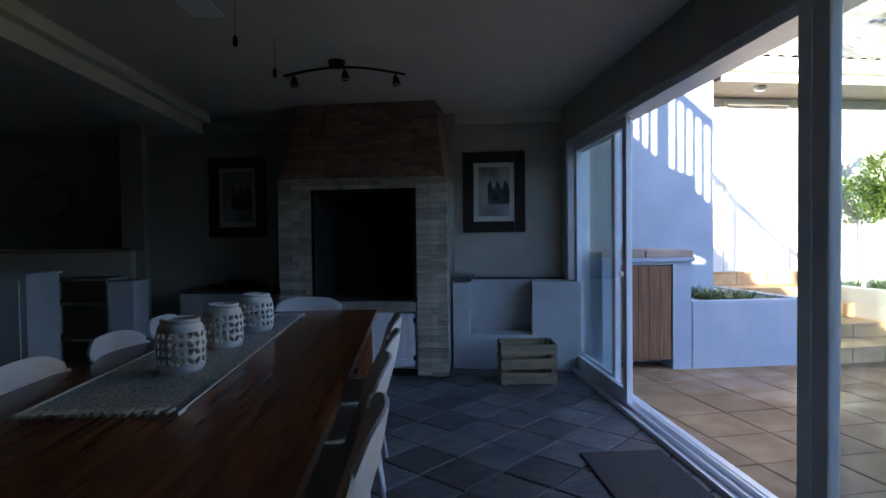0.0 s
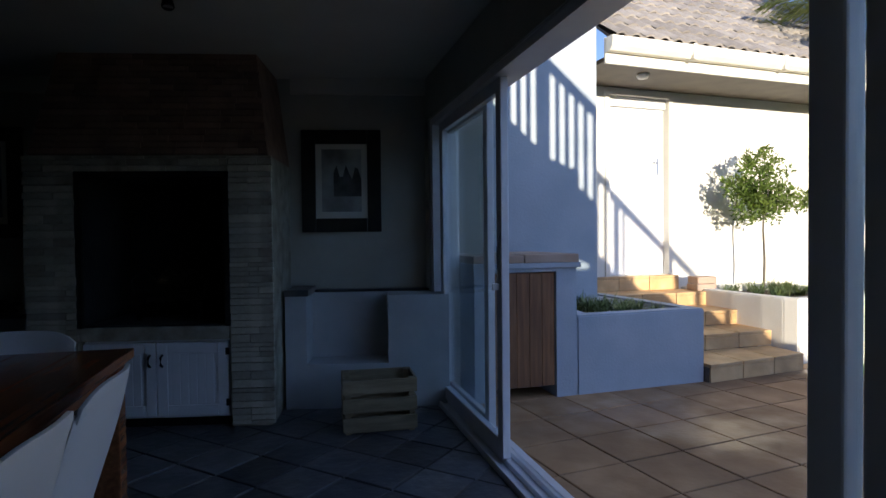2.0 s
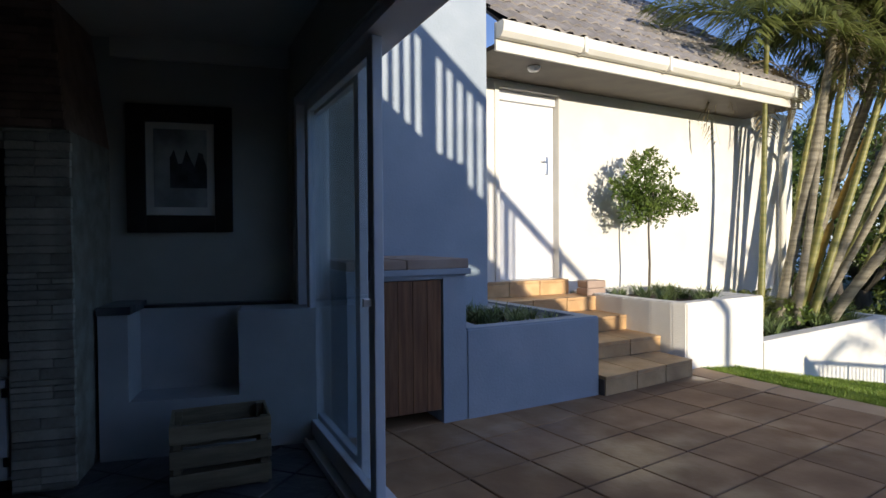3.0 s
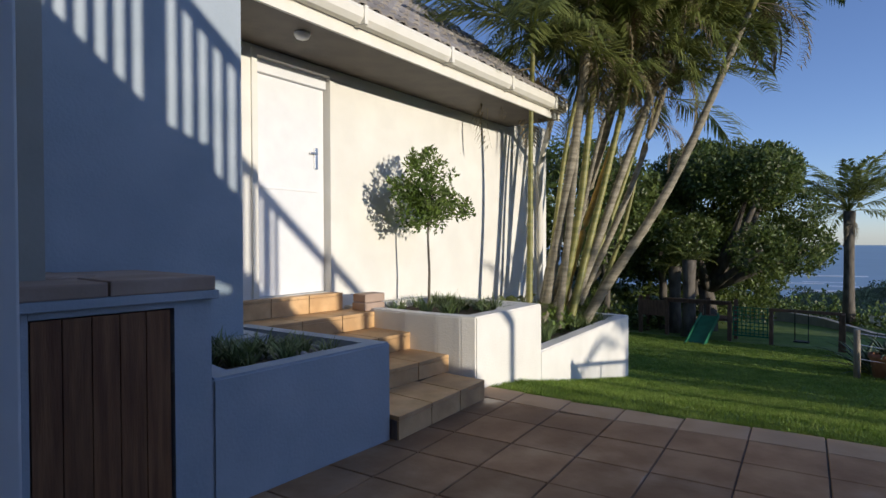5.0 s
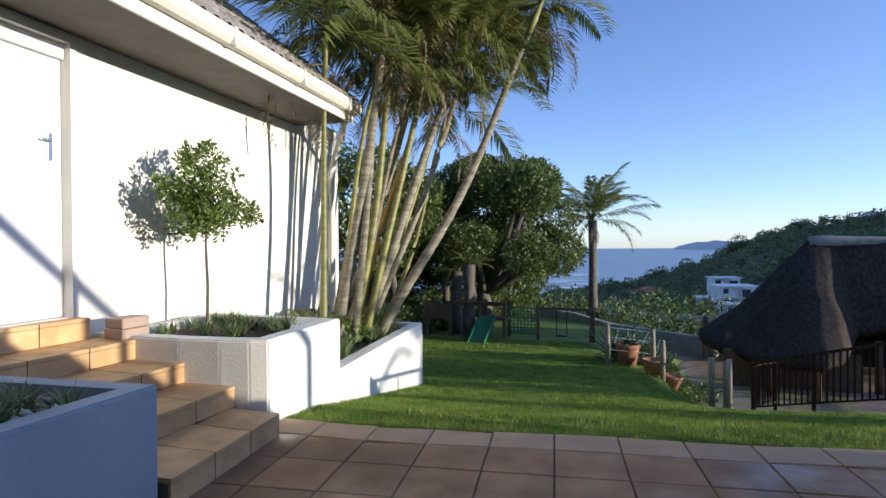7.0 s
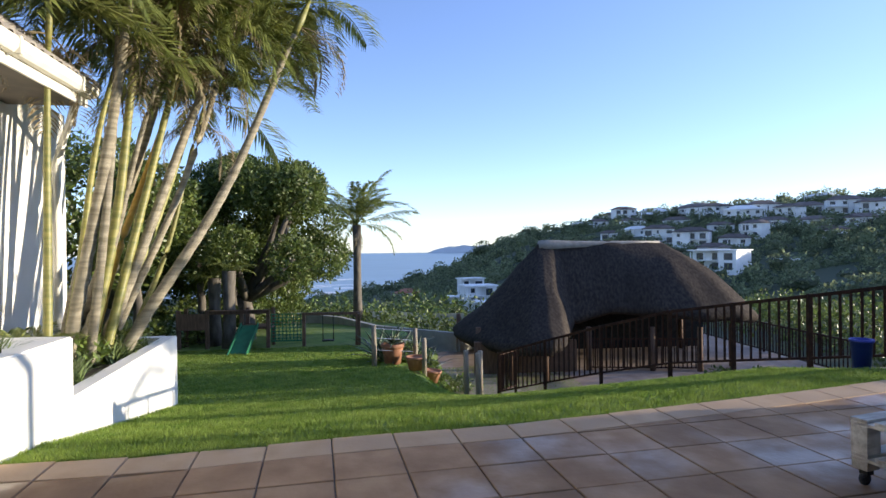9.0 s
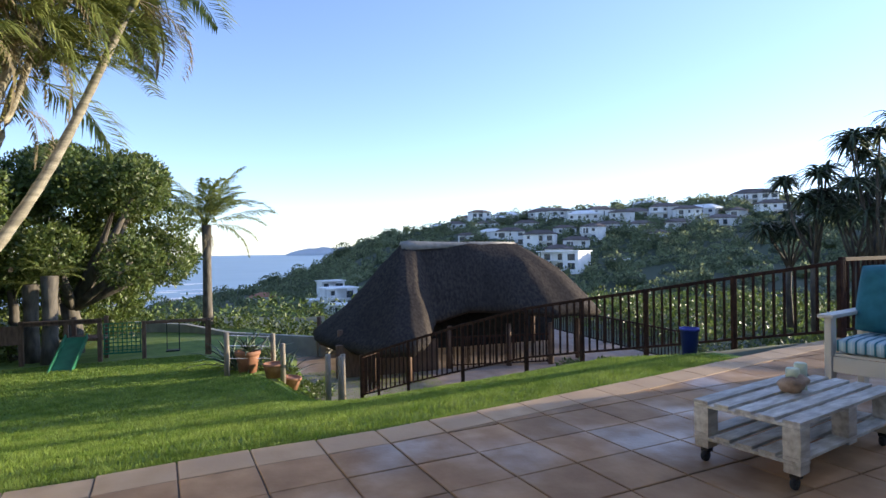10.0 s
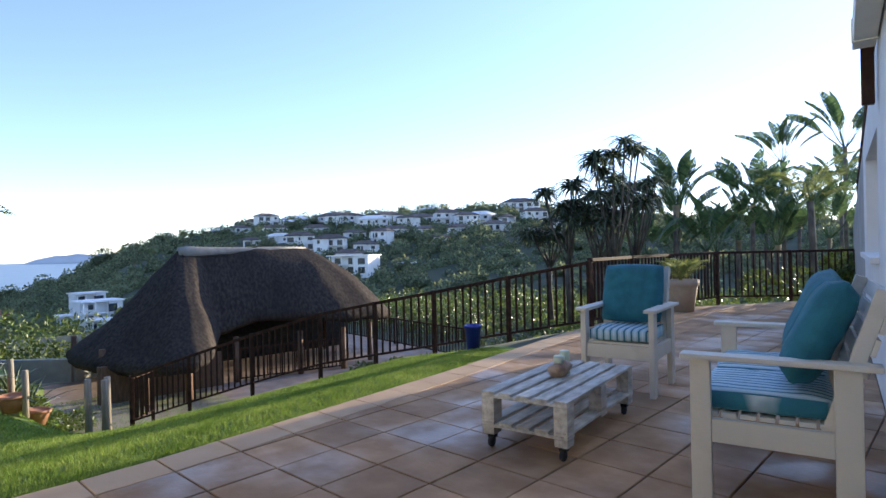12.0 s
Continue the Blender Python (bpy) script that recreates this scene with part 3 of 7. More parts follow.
        part("keyhole", bx(x - 0.034, x - 0.031, y0 + 0.032, y0 + 0.042, 1.04, 1.16, 0.002), M["iron"], case)
        part("latch", bx(x - 0.06, x - 0.022, y0 + 0.03, y0 + 0.045, 0.93, 0.965, 0.004), M["steel"], root, "small steel latch")
    return root


door_panel("door_1", 2.050, 3.94, 5.20, "white aluminium sliding door panel, slid open", True)
door_panel("door_2", 2.115, 4.34, 5.31, "white aluminium fixed glazed door panel")
door_panel("door_3", 1.905, 0.80, 1.985, "white aluminium fixed glazed door panel")
door_panel("door_4", 1.845, 0.78, 1.83, "white aluminium sliding door panel, slid open")
bm = bmesh.new()
box(bm, 2.003, 2.16, OPEN_S + 0.002, OPEN_N - 0.002, 2.045, HEAD - 0.002)
box(bm, 2.003, 2.16, OPEN_N - 0.045, OPEN_N - 0.002, 0.0, 2.044)
box(bm, 2.003, 2.16, OPEN_S + 0.002, OPEN_S + 0.028, 0.0, 2.044)
structure(part("door_frame", bm, M["alu"]), "white aluminium sliding door frame", "door frame")
bm = bmesh.new()
box(bm, 1.985, 2.20, OPEN_S + 0.03, OPEN_N - 0.05, -0.01, 0.012)
box(bm, 1.80, 1.984, 0.78, 1.99, -0.01, 0.012)
for x in (1.845, 1.905):
    box(bm, x - 0.006, x + 0.006, 0.78, 1.99, 0.013, 0.044)
for x in (2.05, 2.115):
    box(bm, x - 0.006, x + 0.006, OPEN_S + 0.03, OPEN_N - 0.05, 0.013, 0.042)
box(bm, 1.985, 2.0, OPEN_S + 0.03, OPEN_N - 0.05, 0.013, 0.03)
box(bm, 2.16, 2.20, OPEN_S + 0.03, OPEN_N - 0.05, 0.013, 0.022)
structure(part("door_track", bm, M["alu"]), "white aluminium double track of the sliding doors", "door track")

# ---- ground ----
EDGE = [(5.66, 5.40), (5.70, 4.75), (5.75, 4.26), (5.83, 3.86), (5.90, 3.46), (5.96, 3.07), (6.03, 2.45), (6.14, 1.85), (6.40, 0.70), (6.70, -0.55), (6.98, -1.6), (7.35, -3.0), (7.62, -4.2), (7.72, -7.5), (6.75, -9.5), (5.7, -11.2)]


def edge_x(y):
    for (xa, ya), (xb, yb) in zip(EDGE, EDGE[1:]):
        if yb <= y <= ya:
            return xa + (xb - xa) * (ya - y) / (ya - yb)
    return EDGE[0][0] if y > EDGE[0][1] else EDGE[-1][0]


def lawn_z(x, y):
    """Height of the garden: level with the patio, falling away to the east and to the pool deck."""
    d = x - edge_x(y)
    if d < 0.02:
        return -0.03
    k = min(1.0, max(0.0, (2.9 - y) / 1.3))   # bank along the patio
    k = k * k * (3 - 2 * k)
    pts = ((0, -0.03), (0.5, -0.07), (0.95, -0.17), (2.0, -0.38), (4.2, -0.80), (8.0, -1.22), (11.0, -1.50), (17.0, -1.80), (40.0, -2.6), (90.0, -9.0))
    z = pts[-1][1]
    for (a, za), (b, zb) in zip(pts, pts[1:]):
        if a <= d <= b:
            z = za + (zb - za) * (d - a) / (b - a)
            break
    past = ((x - 7.55) * 4.78 - (y + 4.05) * 7.40) / 8.81     # beyond the railing the bank drops to the deck
    bank = max(-2.45, -0.05 - 0.285 * max(0.0, d - 0.9) - 1.5 * max(0.0, past - 0.15))
    return z * (1 - k) + min(z, bank) * k


# one sheet of ground: garden, slope, valley and the far hillside
def crest(az):
    """Elevation of the far ridge, in degrees, by azimuth from +y."""
    pts = ((60, -3.2), (78, -5.2), (84, -5.0), (90, -3.8), (95, -2.2), (99, -0.4), (103, 1.2), (107, 1.9), (112, 2.7), (118, 3.1), (125, 3.5), (132, 3.9), (140, 3.5), (152, 2.2), (170, 1.5), (200, 1.0))
    if az <= pts[0][0]:
        return pts[0][1]
    for (a, ea), (b, eb) in zip(pts, pts[1:]):
        if a <= az <= b:
            return ea + (eb - ea) * (az - a) / (b - a)
    return pts[-1][1]


ORIGIN = (2.2, 3.0)
R_CREST = 340.0


def ground_z(x, y):
    dx, dy = x - ORIGIN[0], y - ORIGIN[1]
    r = math.hypot(dx, dy)
    near = lawn_z(x, y) - 0.06
    if r < 30:
        return near
    az = math.degrees(math.atan2(dx, dy)) % 360
    if az > 250:
        az -= 360
    zc = 1.2 + R_CREST * math.tan(radians(crest(max(60, min(200, az)))))
    valley = -22.0 if az > 88 else -16.0 - 1.2 * (88 - max(60, az))
    if r < 100:
        k = (r - 30) / 70
        k = k * k * (3 - 2 * k)
        return near * (1 - k) + valley * k
    if r < R_CREST:
        k = (r - 100) / (R_CREST - 100)
        k = k ** 0.9
        bumps = 3.0 * noise.noise(Vector((x * 0.02, y * 0.02, 0))) * k * (1 - k) * 4
        return valley * (1 - k) + zc * k + bumps
    return max(-44.0, zc - (r - R_CREST) * 0.35)


def ground_mesh():
    rs = [0] + [0.5 * i for i in range(1, 50)] + [25 + 1.6 * i for i in range(1, 30)] + [73 + 9 * i for i in range(1, 32)] + [380, 430, 500, 600]
    azs = [i * 2.0 for i in range(180)]
    V, F = [(ORIGIN[0], ORIGIN[1], -0.05)], []
    for r in rs[1:]:
        for a in azs:
            x, y = ORIGIN[0] + r * math.sin(radians(a)), ORIGIN[1] + r * math.cos(radians(a))
            if r > 14 and (a < 50 or a > 210):
                z = -1.0 - 0.012 * r
            else:
                z = ground_z(x, y)
            if x < edge_x(y) + 0.02 or (y > 5.3 and x < 12 and r < 14 and y > 6.2):
                z = min(z, -0.12) - (0.2 if x < edge_x(y) - 0.6 else 0)
            V.append((x, y, z))
    n = len(azs)
    for k in range(n):
        F.append((0, 1 + (k + 1) % n, 1 + k))
    for i in range(len(rs) - 2):
        for k in range(n):
            a, b = 1 + i * n + k, 1 + i * n + (k + 1) % n
            F.append((a, b, b + n, a + n))
    return mesh_of("ground", V, F)


me = ground_mesh()
me.materials.append(M["hill_soil"])
ground = structure(piece("ground", me, None, smooth=True), "earth falling away to a wooded valley", "ground")


def lawn_mesh():
    V, F, idx = [], [], {}
    ys = [6.9 - 0.2 * j for j in range(46)]
    ds = [0.03, 0.12, 0.25, 0.5, 0.75, 1.0] + [1.0 + 0.35 * i for i in range(1, 58)]
    for j, y in enumerate(ys):
        for i, d in enumerate(ds):
            x = edge_x(y) + d
            yy = y + max(0, d - 4.0) * 0.55 * (1 if y > 2 else 0.55) * max(0, (y + 2.3) / 9)
            V.append((x, yy, lawn_z(x, yy) + 0.012 + 0.012 * noise.noise(Vector((x * 2, yy * 2, 0)))))
    n = len(ds)
    for j in range(len(ys) - 1):
        for i in range(n - 1):
            F.append((j * n + i, (j + 1) * n + i, (j + 1) * n + i + 1, j * n + i + 1))
    return mesh_of("lawn", V, F)


me = lawn_mesh()
me.materials.append(M["grass"])
lawn = structure(piece("lawn", me, None, smooth=True), "mown green lawn with long tree shadows", "lawn")
patio = structure(part("patio", prism([(2.2, 7.0), (2.2, -11.2)] + EDGE[::-1] + [(5.66, 7.0)], -0.3, -0.012), M["grout"]),
                  "patio of square sandstone-coloured tiles with dark joints", "patio")
sea = structure(part("water", prism([(-300, 4900), (150, -60), (500, -900), (4900, -900), (4900, 4900)], -60, -42), M["sea"]), "calm blue sea to the horizon", "sea")

# ---- outbuilding ----
FY = 6.93
DX0, DX1, DZ0, DZ1 = 4.41, 5.22, 0.745, 2.775
bm = bmesh.new()
box(bm, 3.70, DX0, FY, FY + 0.25, -0.3, 3.02)
box(bm, DX1, 9.70, FY, FY + 0.25, -1.2, 3.02)
box(bm, DX0, DX1, FY, FY + 0.25, -0.3, DZ0)
box(bm, DX0, DX1, FY, FY + 0.25, DZ1, 3.02)
box(bm, 9.70, 9.95, FY, 12.5, -1.2, 3.02)
structure(part("wall_outbuilding", bm, M["white_wall"]), "sunlit white plastered outbuilding wall", "wall")
bm = bmesh.new()
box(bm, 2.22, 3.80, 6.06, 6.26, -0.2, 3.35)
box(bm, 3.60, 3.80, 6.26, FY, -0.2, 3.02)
structure(part("wall_screen", bm, M["screen_wall"]), "plastered wall, blue shade put into its colour, with a balustrade shadow across it", "wall")
door = structure(new("door_5"), "white painted timber door above the steps, closed", "door")
part("door_leaf", bx(DX0 + 0.004, DX1 - 0.004, FY + 0.07, FY + 0.115, DZ0 + 0.005, DZ1 - 0.12, 0.003), M["white_paint"], door)
part("panel_rail", bx(DX0 + 0.09, DX1 - 0.09, FY + 0.062, FY + 0.0695, 1.68, 1.70, 0.002), M["white_paint"], door)
handle = part("door_handle", bx(DX1 - 0.125, DX1 - 0.085, FY + 0.055, FY + 0.0695, 1.90, 2.10, 0.004), M["steel"], door, "steel lever handle on a plate")
part("lever", bx(DX1 - 0.19, DX1 - 0.10, FY + 0.040, FY + 0.052, 2.035, 2.052, 0.004), M["steel"], handle)
part("transom", bx(DX0 + 0.004, DX1 - 0.004, FY + 0.03, FY + 0.11, DZ1 - 0.115, DZ1 - 0.004, 0.006), M["white_paint"], door)
bm = bmesh.new()
box(bm, DX0 - 0.055, DX0 - 0.001, FY - 0.02, FY + 0.06, DZ0, DZ1 + 0.05)
box(bm, DX1 + 0.001, DX1 + 0.05, FY - 0.02, FY + 0.06, DZ0, DZ1 + 0.05)
box(bm, DX0, DX1, FY - 0.02, FY + 0.06, DZ1 + 0.001, DZ1 + 0.05)
structure(part("door_surround", bm, M["white_wall"]), "white door surround", "trim")
# eaves
EAVE_Y, EAVE_Z, RX1 = 6.12, 2.835, 8.68
structure(part("soffit", bx(3.802, RX1, EAVE_Y + 0.02, FY - 0.002, EAVE_Z + 0.02, EAVE_Z + 0.06), M["beige_trim"]), "dark brown boarded soffit", "soffit")
structure(part("fascia", bx(3.802, RX1, EAVE_Y, EAVE_Y + 0.025, EAVE_Z, EAVE_Z + 0.24), M["gutter"]), "cream fascia board", "fascia")
gut = thing("gutter", "cream painted half-round eaves gutter", "gutter")
prof = [(0.0, 0.13), (-0.012, 0.135), (-0.10, 0.135), (-0.115, 0.10), (-0.105, 0.04), (-0.07, 0.0), (0.0, 0.0)]
bm = bmesh.new()
ends = [[bm.verts.new((x, EAVE_Y + p[0] - 0.004, EAVE_Z + 0.10 + p[1])) for p in prof] for x in (3.80, RX1)]
for k in range(len(prof) - 1):
    bm.faces.new((ends[0][k], ends[0][k + 1], ends[1][k + 1], ends[1][k]))
bm.faces.new(ends[0])
bm.faces.new(ends[1][::-1])
bmesh.ops.recalc_face_normals(bm, faces=bm.faces[:])
part("trough", bm, M["gutter"], gut)
for x in (4.75, 5.95, 7.15, 8.3):
    part("bracket", bx(x - 0.02, x + 0.02, EAVE_Y - 0.128, EAVE_Y - 0.004, EAVE_Z + 0.09, EAVE_Z + 0.24, 0.004), M["gutter"], gut)
pipe = thing("downpipe", "white painted round downpipe on the outbuilding corner", "downpipe")
part("pipe", tube([(9.55, FY - 0.08, -0.6), (9.55, FY - 0.08, 2.35), (8.62, 6.2, 2.93)], 0.05, 10), M["gutter"], pipe, smooth=True)
vent = thing("soffit_lamp", "small white round soffit lamp", "lamp")
part("lamp_body", lathe([(0.0, -0.045), (0.05, -0.04), (0.065, -0.01), (0.065, 0.0), (0.0, 0.0)], 16, (4.45, 6.40, EAVE_Z + 0.019)), M["white_paint"], vent, smooth=True)
ROOF_RISE = 4.2
roof_deck = structure(part("roof_deck", prism([(3.86, EAVE_Y - 0.03), (RX1 + 0.1, EAVE_Y - 0.03), (RX1 + 0.1, 11.5), (3.86, 11.5)], [3.04, 3.04, 3.04 + ROOF_RISE, 3.04 + ROOF_RISE], [3.07, 3.07, 3.07 + ROOF_RISE, 3.07 + ROOF_RISE]), M["beige_trim"]), "sloping roof deck under the tiles", "roof")
# the whole outbuilding stands a little askew to the house
SKEW = pose(5.22, FY, 0, 0, 0, 4.5) @ pose(-5.22, -FY, 0)
for nm in ("wall_outbuilding", "door_5", "door_surround", "soffit", "fascia", "gutter", "downpipe", "soffit_lamp", "roof_deck"):
    bpy.data.objects[nm].matrix_world = SKEW

# south wing, askew to the door wall, with a sloping parapet and balustrade on top
def wing_x(y):
    return 2.04 + 0.285 * (3.08 - y)


def wing_top(x, y):
    return 2.84 - 0.865 * (x - 3.085) - 0.118 * y


WIN_A, WIN_B, SILL, WHEAD = -2.3, -4.55, 1.08, 2.08
bm = bmesh.new()
for ya, yb, za, zb in ((0.74, WIN_A, 0, None), (WIN_B, -5.2, 0, None), (WIN_A, WIN_B, 0, SILL), (WIN_A, WIN_B, WHEAD, None)):
    xa, xb = wing_x(ya), wing_x(yb)
    q = [(xa, ya), (xa - 0.26, ya), (xb - 0.26, yb), (xb, yb)]
    tops = [zb if zb else wing_top(xa, ya), zb if zb else wing_top(xa, ya), zb if zb else wing_top(xb, yb), zb if zb else wing_top(xb, yb)]
    vs = [bm.verts.new((p[0], p[1], za)) for p in q] + [bm.verts.new((p[0], p[1], z)) for p, z in zip(q, tops)]
    for f in ((0, 1, 2, 3), (7, 6, 5, 4), (0, 4, 5, 1), (1, 5, 6, 2), (2, 6, 7, 3), (3, 7, 4, 0)):
        bm.faces.new([vs[i] for i in f])
bmesh.ops.recalc_face_normals(bm, faces=bm.faces[:])
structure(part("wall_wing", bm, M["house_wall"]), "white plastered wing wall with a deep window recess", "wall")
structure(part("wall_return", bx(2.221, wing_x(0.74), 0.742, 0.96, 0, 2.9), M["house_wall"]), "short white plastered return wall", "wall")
win = structure(new("window_1"), "white framed window deep in the wing wall", "window")
ang = math.degrees(math.atan2(-1, 0.285))
for u0, u1, z0, z1, nm in ((0, 0.05, SILL, WHEAD, "window_frame"), (1.1, 1.15, SILL, WHEAD, "mullion"), (2.28, 2.34, SILL, WHEAD, "window_frame"), (0.05, 1.1, SILL, SILL + 0.05, "bottom_rail"), (1.15, 2.28, SILL, SILL + 0.05, "bottom_rail")):
    part(nm, bx(u0, u1, -0.17, -0.12, z0, z1, 0.004, pose(wing_x(WIN_A), WIN_A, 0, 0, 0, ang)), M["alu"], win)
pane = part("pane", bx(0.05, 2.28, -0.148, -0.142, SILL + 0.05, WHEAD, 0, pose(wing_x(WIN_A), WIN_A, 0, 0, 0, ang)), M["glass"], win, "dark reflective pane")
part("window_sill", bx(-0.05, 2.39, -0.10, 0.06, SILL - 0.05, SILL - 0.002, 0.006, pose(wing_x(WIN_A), WIN_A, 0, 0, 0, ang)), M["house_wall"], win)
# garden wall that carries the parapet's fall on past the wing
bm = bmesh.new()
ya, yb = -5.203, -11.6
q = [(wing_x(ya), ya), (wing_x(ya) - 0.26, ya), (wing_x(yb) - 0.26, yb), (wing_x(yb), yb)]
tops = [wing_top(*q[0]), wing_top(*q[0]), wing_top(*q[3]), wing_top(*q[3])]
part("wall_stair", prism(q, 0.0, tops), M["wall_grey"])
structure(bpy.data.objects["wall_stair"], "grey sloping wall beside the outside stair", "wall")
bal = thing("balustrade", "brown steel balustrade on the sloping parapet", "balustrade")
ys = (0.7, -1.6, -3.9, -6.2, -8.6, -11.5)
for y in ys:
    x = wing_x(y) - 0.13
    part("post", bx(x - 0.045, x + 0.045, y - 0.045, y + 0.045, wing_top(x, y) - 0.05, wing_top(x, y) + 0.86, 0.004), M["rail"], bal)
rail_pts = [(wing_x(y) - 0.13, y, wing_top(wing_x(y) - 0.13, y) + 0.86) for y in (0.7, -3.9, -7.0, -11.5)]
part("handrail", tube(rail_pts, 0.05, 8), M["rail"], bal)
bar_me = None
y = 0.6
while y > -6.6:
    x = wing_x(y) - 0.13
    z = wing_top(x, y)
    if bar_me is None:
        b_ = bx(-0.024, 0.024, -0.024, 0.024, 0, 0.86)
        bar_me = bpy.data.meshes.new("baluster")
        b_.to_mesh(bar_me)
        b_.free()
        bar_me.materials.append(M["rail"])
    ob = piece("baluster", bar_me, None, bal)
    ob.location = (x, y, z - 0.02)
    y -= 0.34
g2 = thing("eaves_gutter", "white painted box gutter along the wing", "gutter")
yA, yB = 0.6, -1.95
part("trough", bx(0, math.hypot(yA - yB, wing_x(yB) - wing_x(yA)), 0.01, 0.15, 2.60, 2.75, 0.012, pose(wing_x(yA), yA, 0, 0, 0, ang)), M["gutter"], g2)
for u in (0.4, 1.4, 2.4):
    part("strap", bx(u, u + 0.03, 0.003, 0.157, 2.59, 2.757, 0.003, pose(wing_x(yA), yA, 0, 0, 0, ang)), M["gutter"], g2)
part("downpipe", bx(2.66, 2.74, 0.02, 0.10, 2.2, 2.62, 0.008, pose(wing_x(yA), yA, 0, 0, 0, ang)), M["rail"], g2, "brown painted outlet")

# ---- counter, planters, steps ----
cnt = thing("outdoor_counter", "plastered outdoor counter, blue shade put into its colour, with a timber door", "counter")
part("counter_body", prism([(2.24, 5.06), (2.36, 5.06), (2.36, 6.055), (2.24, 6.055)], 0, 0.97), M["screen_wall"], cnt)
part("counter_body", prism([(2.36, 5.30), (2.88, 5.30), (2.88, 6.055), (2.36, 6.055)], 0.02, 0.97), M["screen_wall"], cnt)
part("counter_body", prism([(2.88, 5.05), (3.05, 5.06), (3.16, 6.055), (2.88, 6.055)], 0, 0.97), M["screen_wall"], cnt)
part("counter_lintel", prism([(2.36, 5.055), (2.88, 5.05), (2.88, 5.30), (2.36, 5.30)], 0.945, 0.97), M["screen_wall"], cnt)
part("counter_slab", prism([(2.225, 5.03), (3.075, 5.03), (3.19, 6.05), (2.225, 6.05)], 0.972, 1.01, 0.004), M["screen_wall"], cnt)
for i, (x0, y0, x1, y1) in enumerate(((2.23, 5.04, 2.62, 5.40), (2.625, 5.035, 3.06, 5.42), (2.23, 5.405, 2.70, 5.80), (2.70, 5.42, 3.12, 6.03), (2.23, 5.80, 2.695, 6.03))):
    part("slate_slab", bx(x0, x1, y0, y1, 1.011, 1.068 + 0.006 * (i % 3), 0.008), M["paving"], cnt, "rough stone slab")
tdoor = part("timber_door", bx(2.365, 2.872, 5.085, 5.10, 0.10, 0.935), M["plank"], cnt, "weathered timber plank door")
for i in range(5):
    x0 = 2.367 + i * 0.1008
    part("plank", bx(x0, x0 + 0.098, 5.062, 5.084, 0.09, 0.938, 0.003), M["plank"], tdoor)


def walls_planter(name, label, rim, thick, z0, z1, soil_z, material=None):
    """A planter: a hollow walled body over the outline rim, with soil inside."""
    root = thing(name, label, "planter")
    n = len(rim)
    cx, cy = sum(p[0] for p in rim) / n, sum(p[1] for p in rim) / n
    inner = []
    for i in range(n):
        p0, p, p2 = Vector(rim[i - 1]), Vector(rim[i]), Vector(rim[(i + 1) % n])
        d1, d2 = (p - p0).normalized(), (p2 - p).normalized()
        n1, n2 = Vector((-d1.y, d1.x)), Vector((-d2.y, d2.x))
        k = (n1 + n2)
        k = k / max(0.2, k.dot(n1))
        inner.append(p + k * thick)
    bm = bmesh.new()
    zl = z0 if isinstance(z0, (list, tuple)) else [z0] * n
    zt = z1 if isinstance(z1, (list, tuple)) else [z1] * n
    ol = [bm.verts.new((p[0], p[1], z)) for p, z in zip(rim, zl)]
    oh = [bm.verts.new((p[0], p[1], z)) for p, z in zip(rim, zt)]
    ih = [bm.verts.new((p.x, p.y, z)) for p, z in zip(inner, zt)]
    il = [bm.verts.new((p.x, p.y, min(zt) - 0.3)) for p in inner]
    for i in range(n):
        j = (i + 1) % n
        bm.faces.new((ol[i], ol[j], oh[j], oh[i]))
        bm.faces.new((oh[i], oh[j], ih[j], ih[i]))
        bm.faces.new((ih[i], ih[j], il[j], il[i]))
    bmesh.ops.bevel(bm, geom=[e for e in bm.edges if all(v in oh for v in e.verts) or any(v in oh for v in e.verts) and any(v in ol for v in e.verts)], offset=0.012, segments=2, affect="EDGES")
    part("planter_wall", bm, material or M["white_wall"], root)
    bm = bmesh.new()
    bm.faces.new([bm.verts.new((p.x, p.y, soil_z)) for p in inner])
    part("soil", bm, M["soil"], root, "dark planting soil")
    return root, inner


pl1, pl1_in = walls_planter("planter", "low planter, blue shade put into its colour, with border grass beside the steps", [(3.052, 5.055), (4.235, 5.115), (4.10, 6.50), (3.805, 6.50), (3.803, 6.05), (3.17, 6.05)], 0.12, 0.0, 0.605, 0.53, M["screen_wall"])
curve = [(5.36, 6.90), (5.34, 6.45), (5.345, 6.05), (5.375, 5.72), (5.415, 5.50), (5.465, 5.375)]
pl2, pl2_in = walls_planter("planter", "white curved planter with a small clipped tree", curve + [(6.66, 5.47), (6.72, 6.90)], 0.13, [0.3, 0.2, 0.05, 0.0, 0.0, -0.1, -0.4, -0.4], 0.605, 0.53)
part("rim_slab", prism([(5.93, 5.51), (6.60, 5.52), (6.60, 5.95)], 0.45, 0.603, 0.004), M["white_wall"], pl2, "broad white rim slab")
pl3, pl3_in = walls_planter("planter", "long white planter at the foot of the palms", [(6.70, 5.50), (9.88, 5.90), (9.88, 6.90), (6.73, 6.90)], 0.16, [-0.5, -1.0, -1.2, -0.6], [0.13, 0.13, 0.13, 0.13], 0.05)

# steps: risers and treads laid in tiles
stairs = thing("steps", "five sandstone-tiled steps up to the white door", "steps")
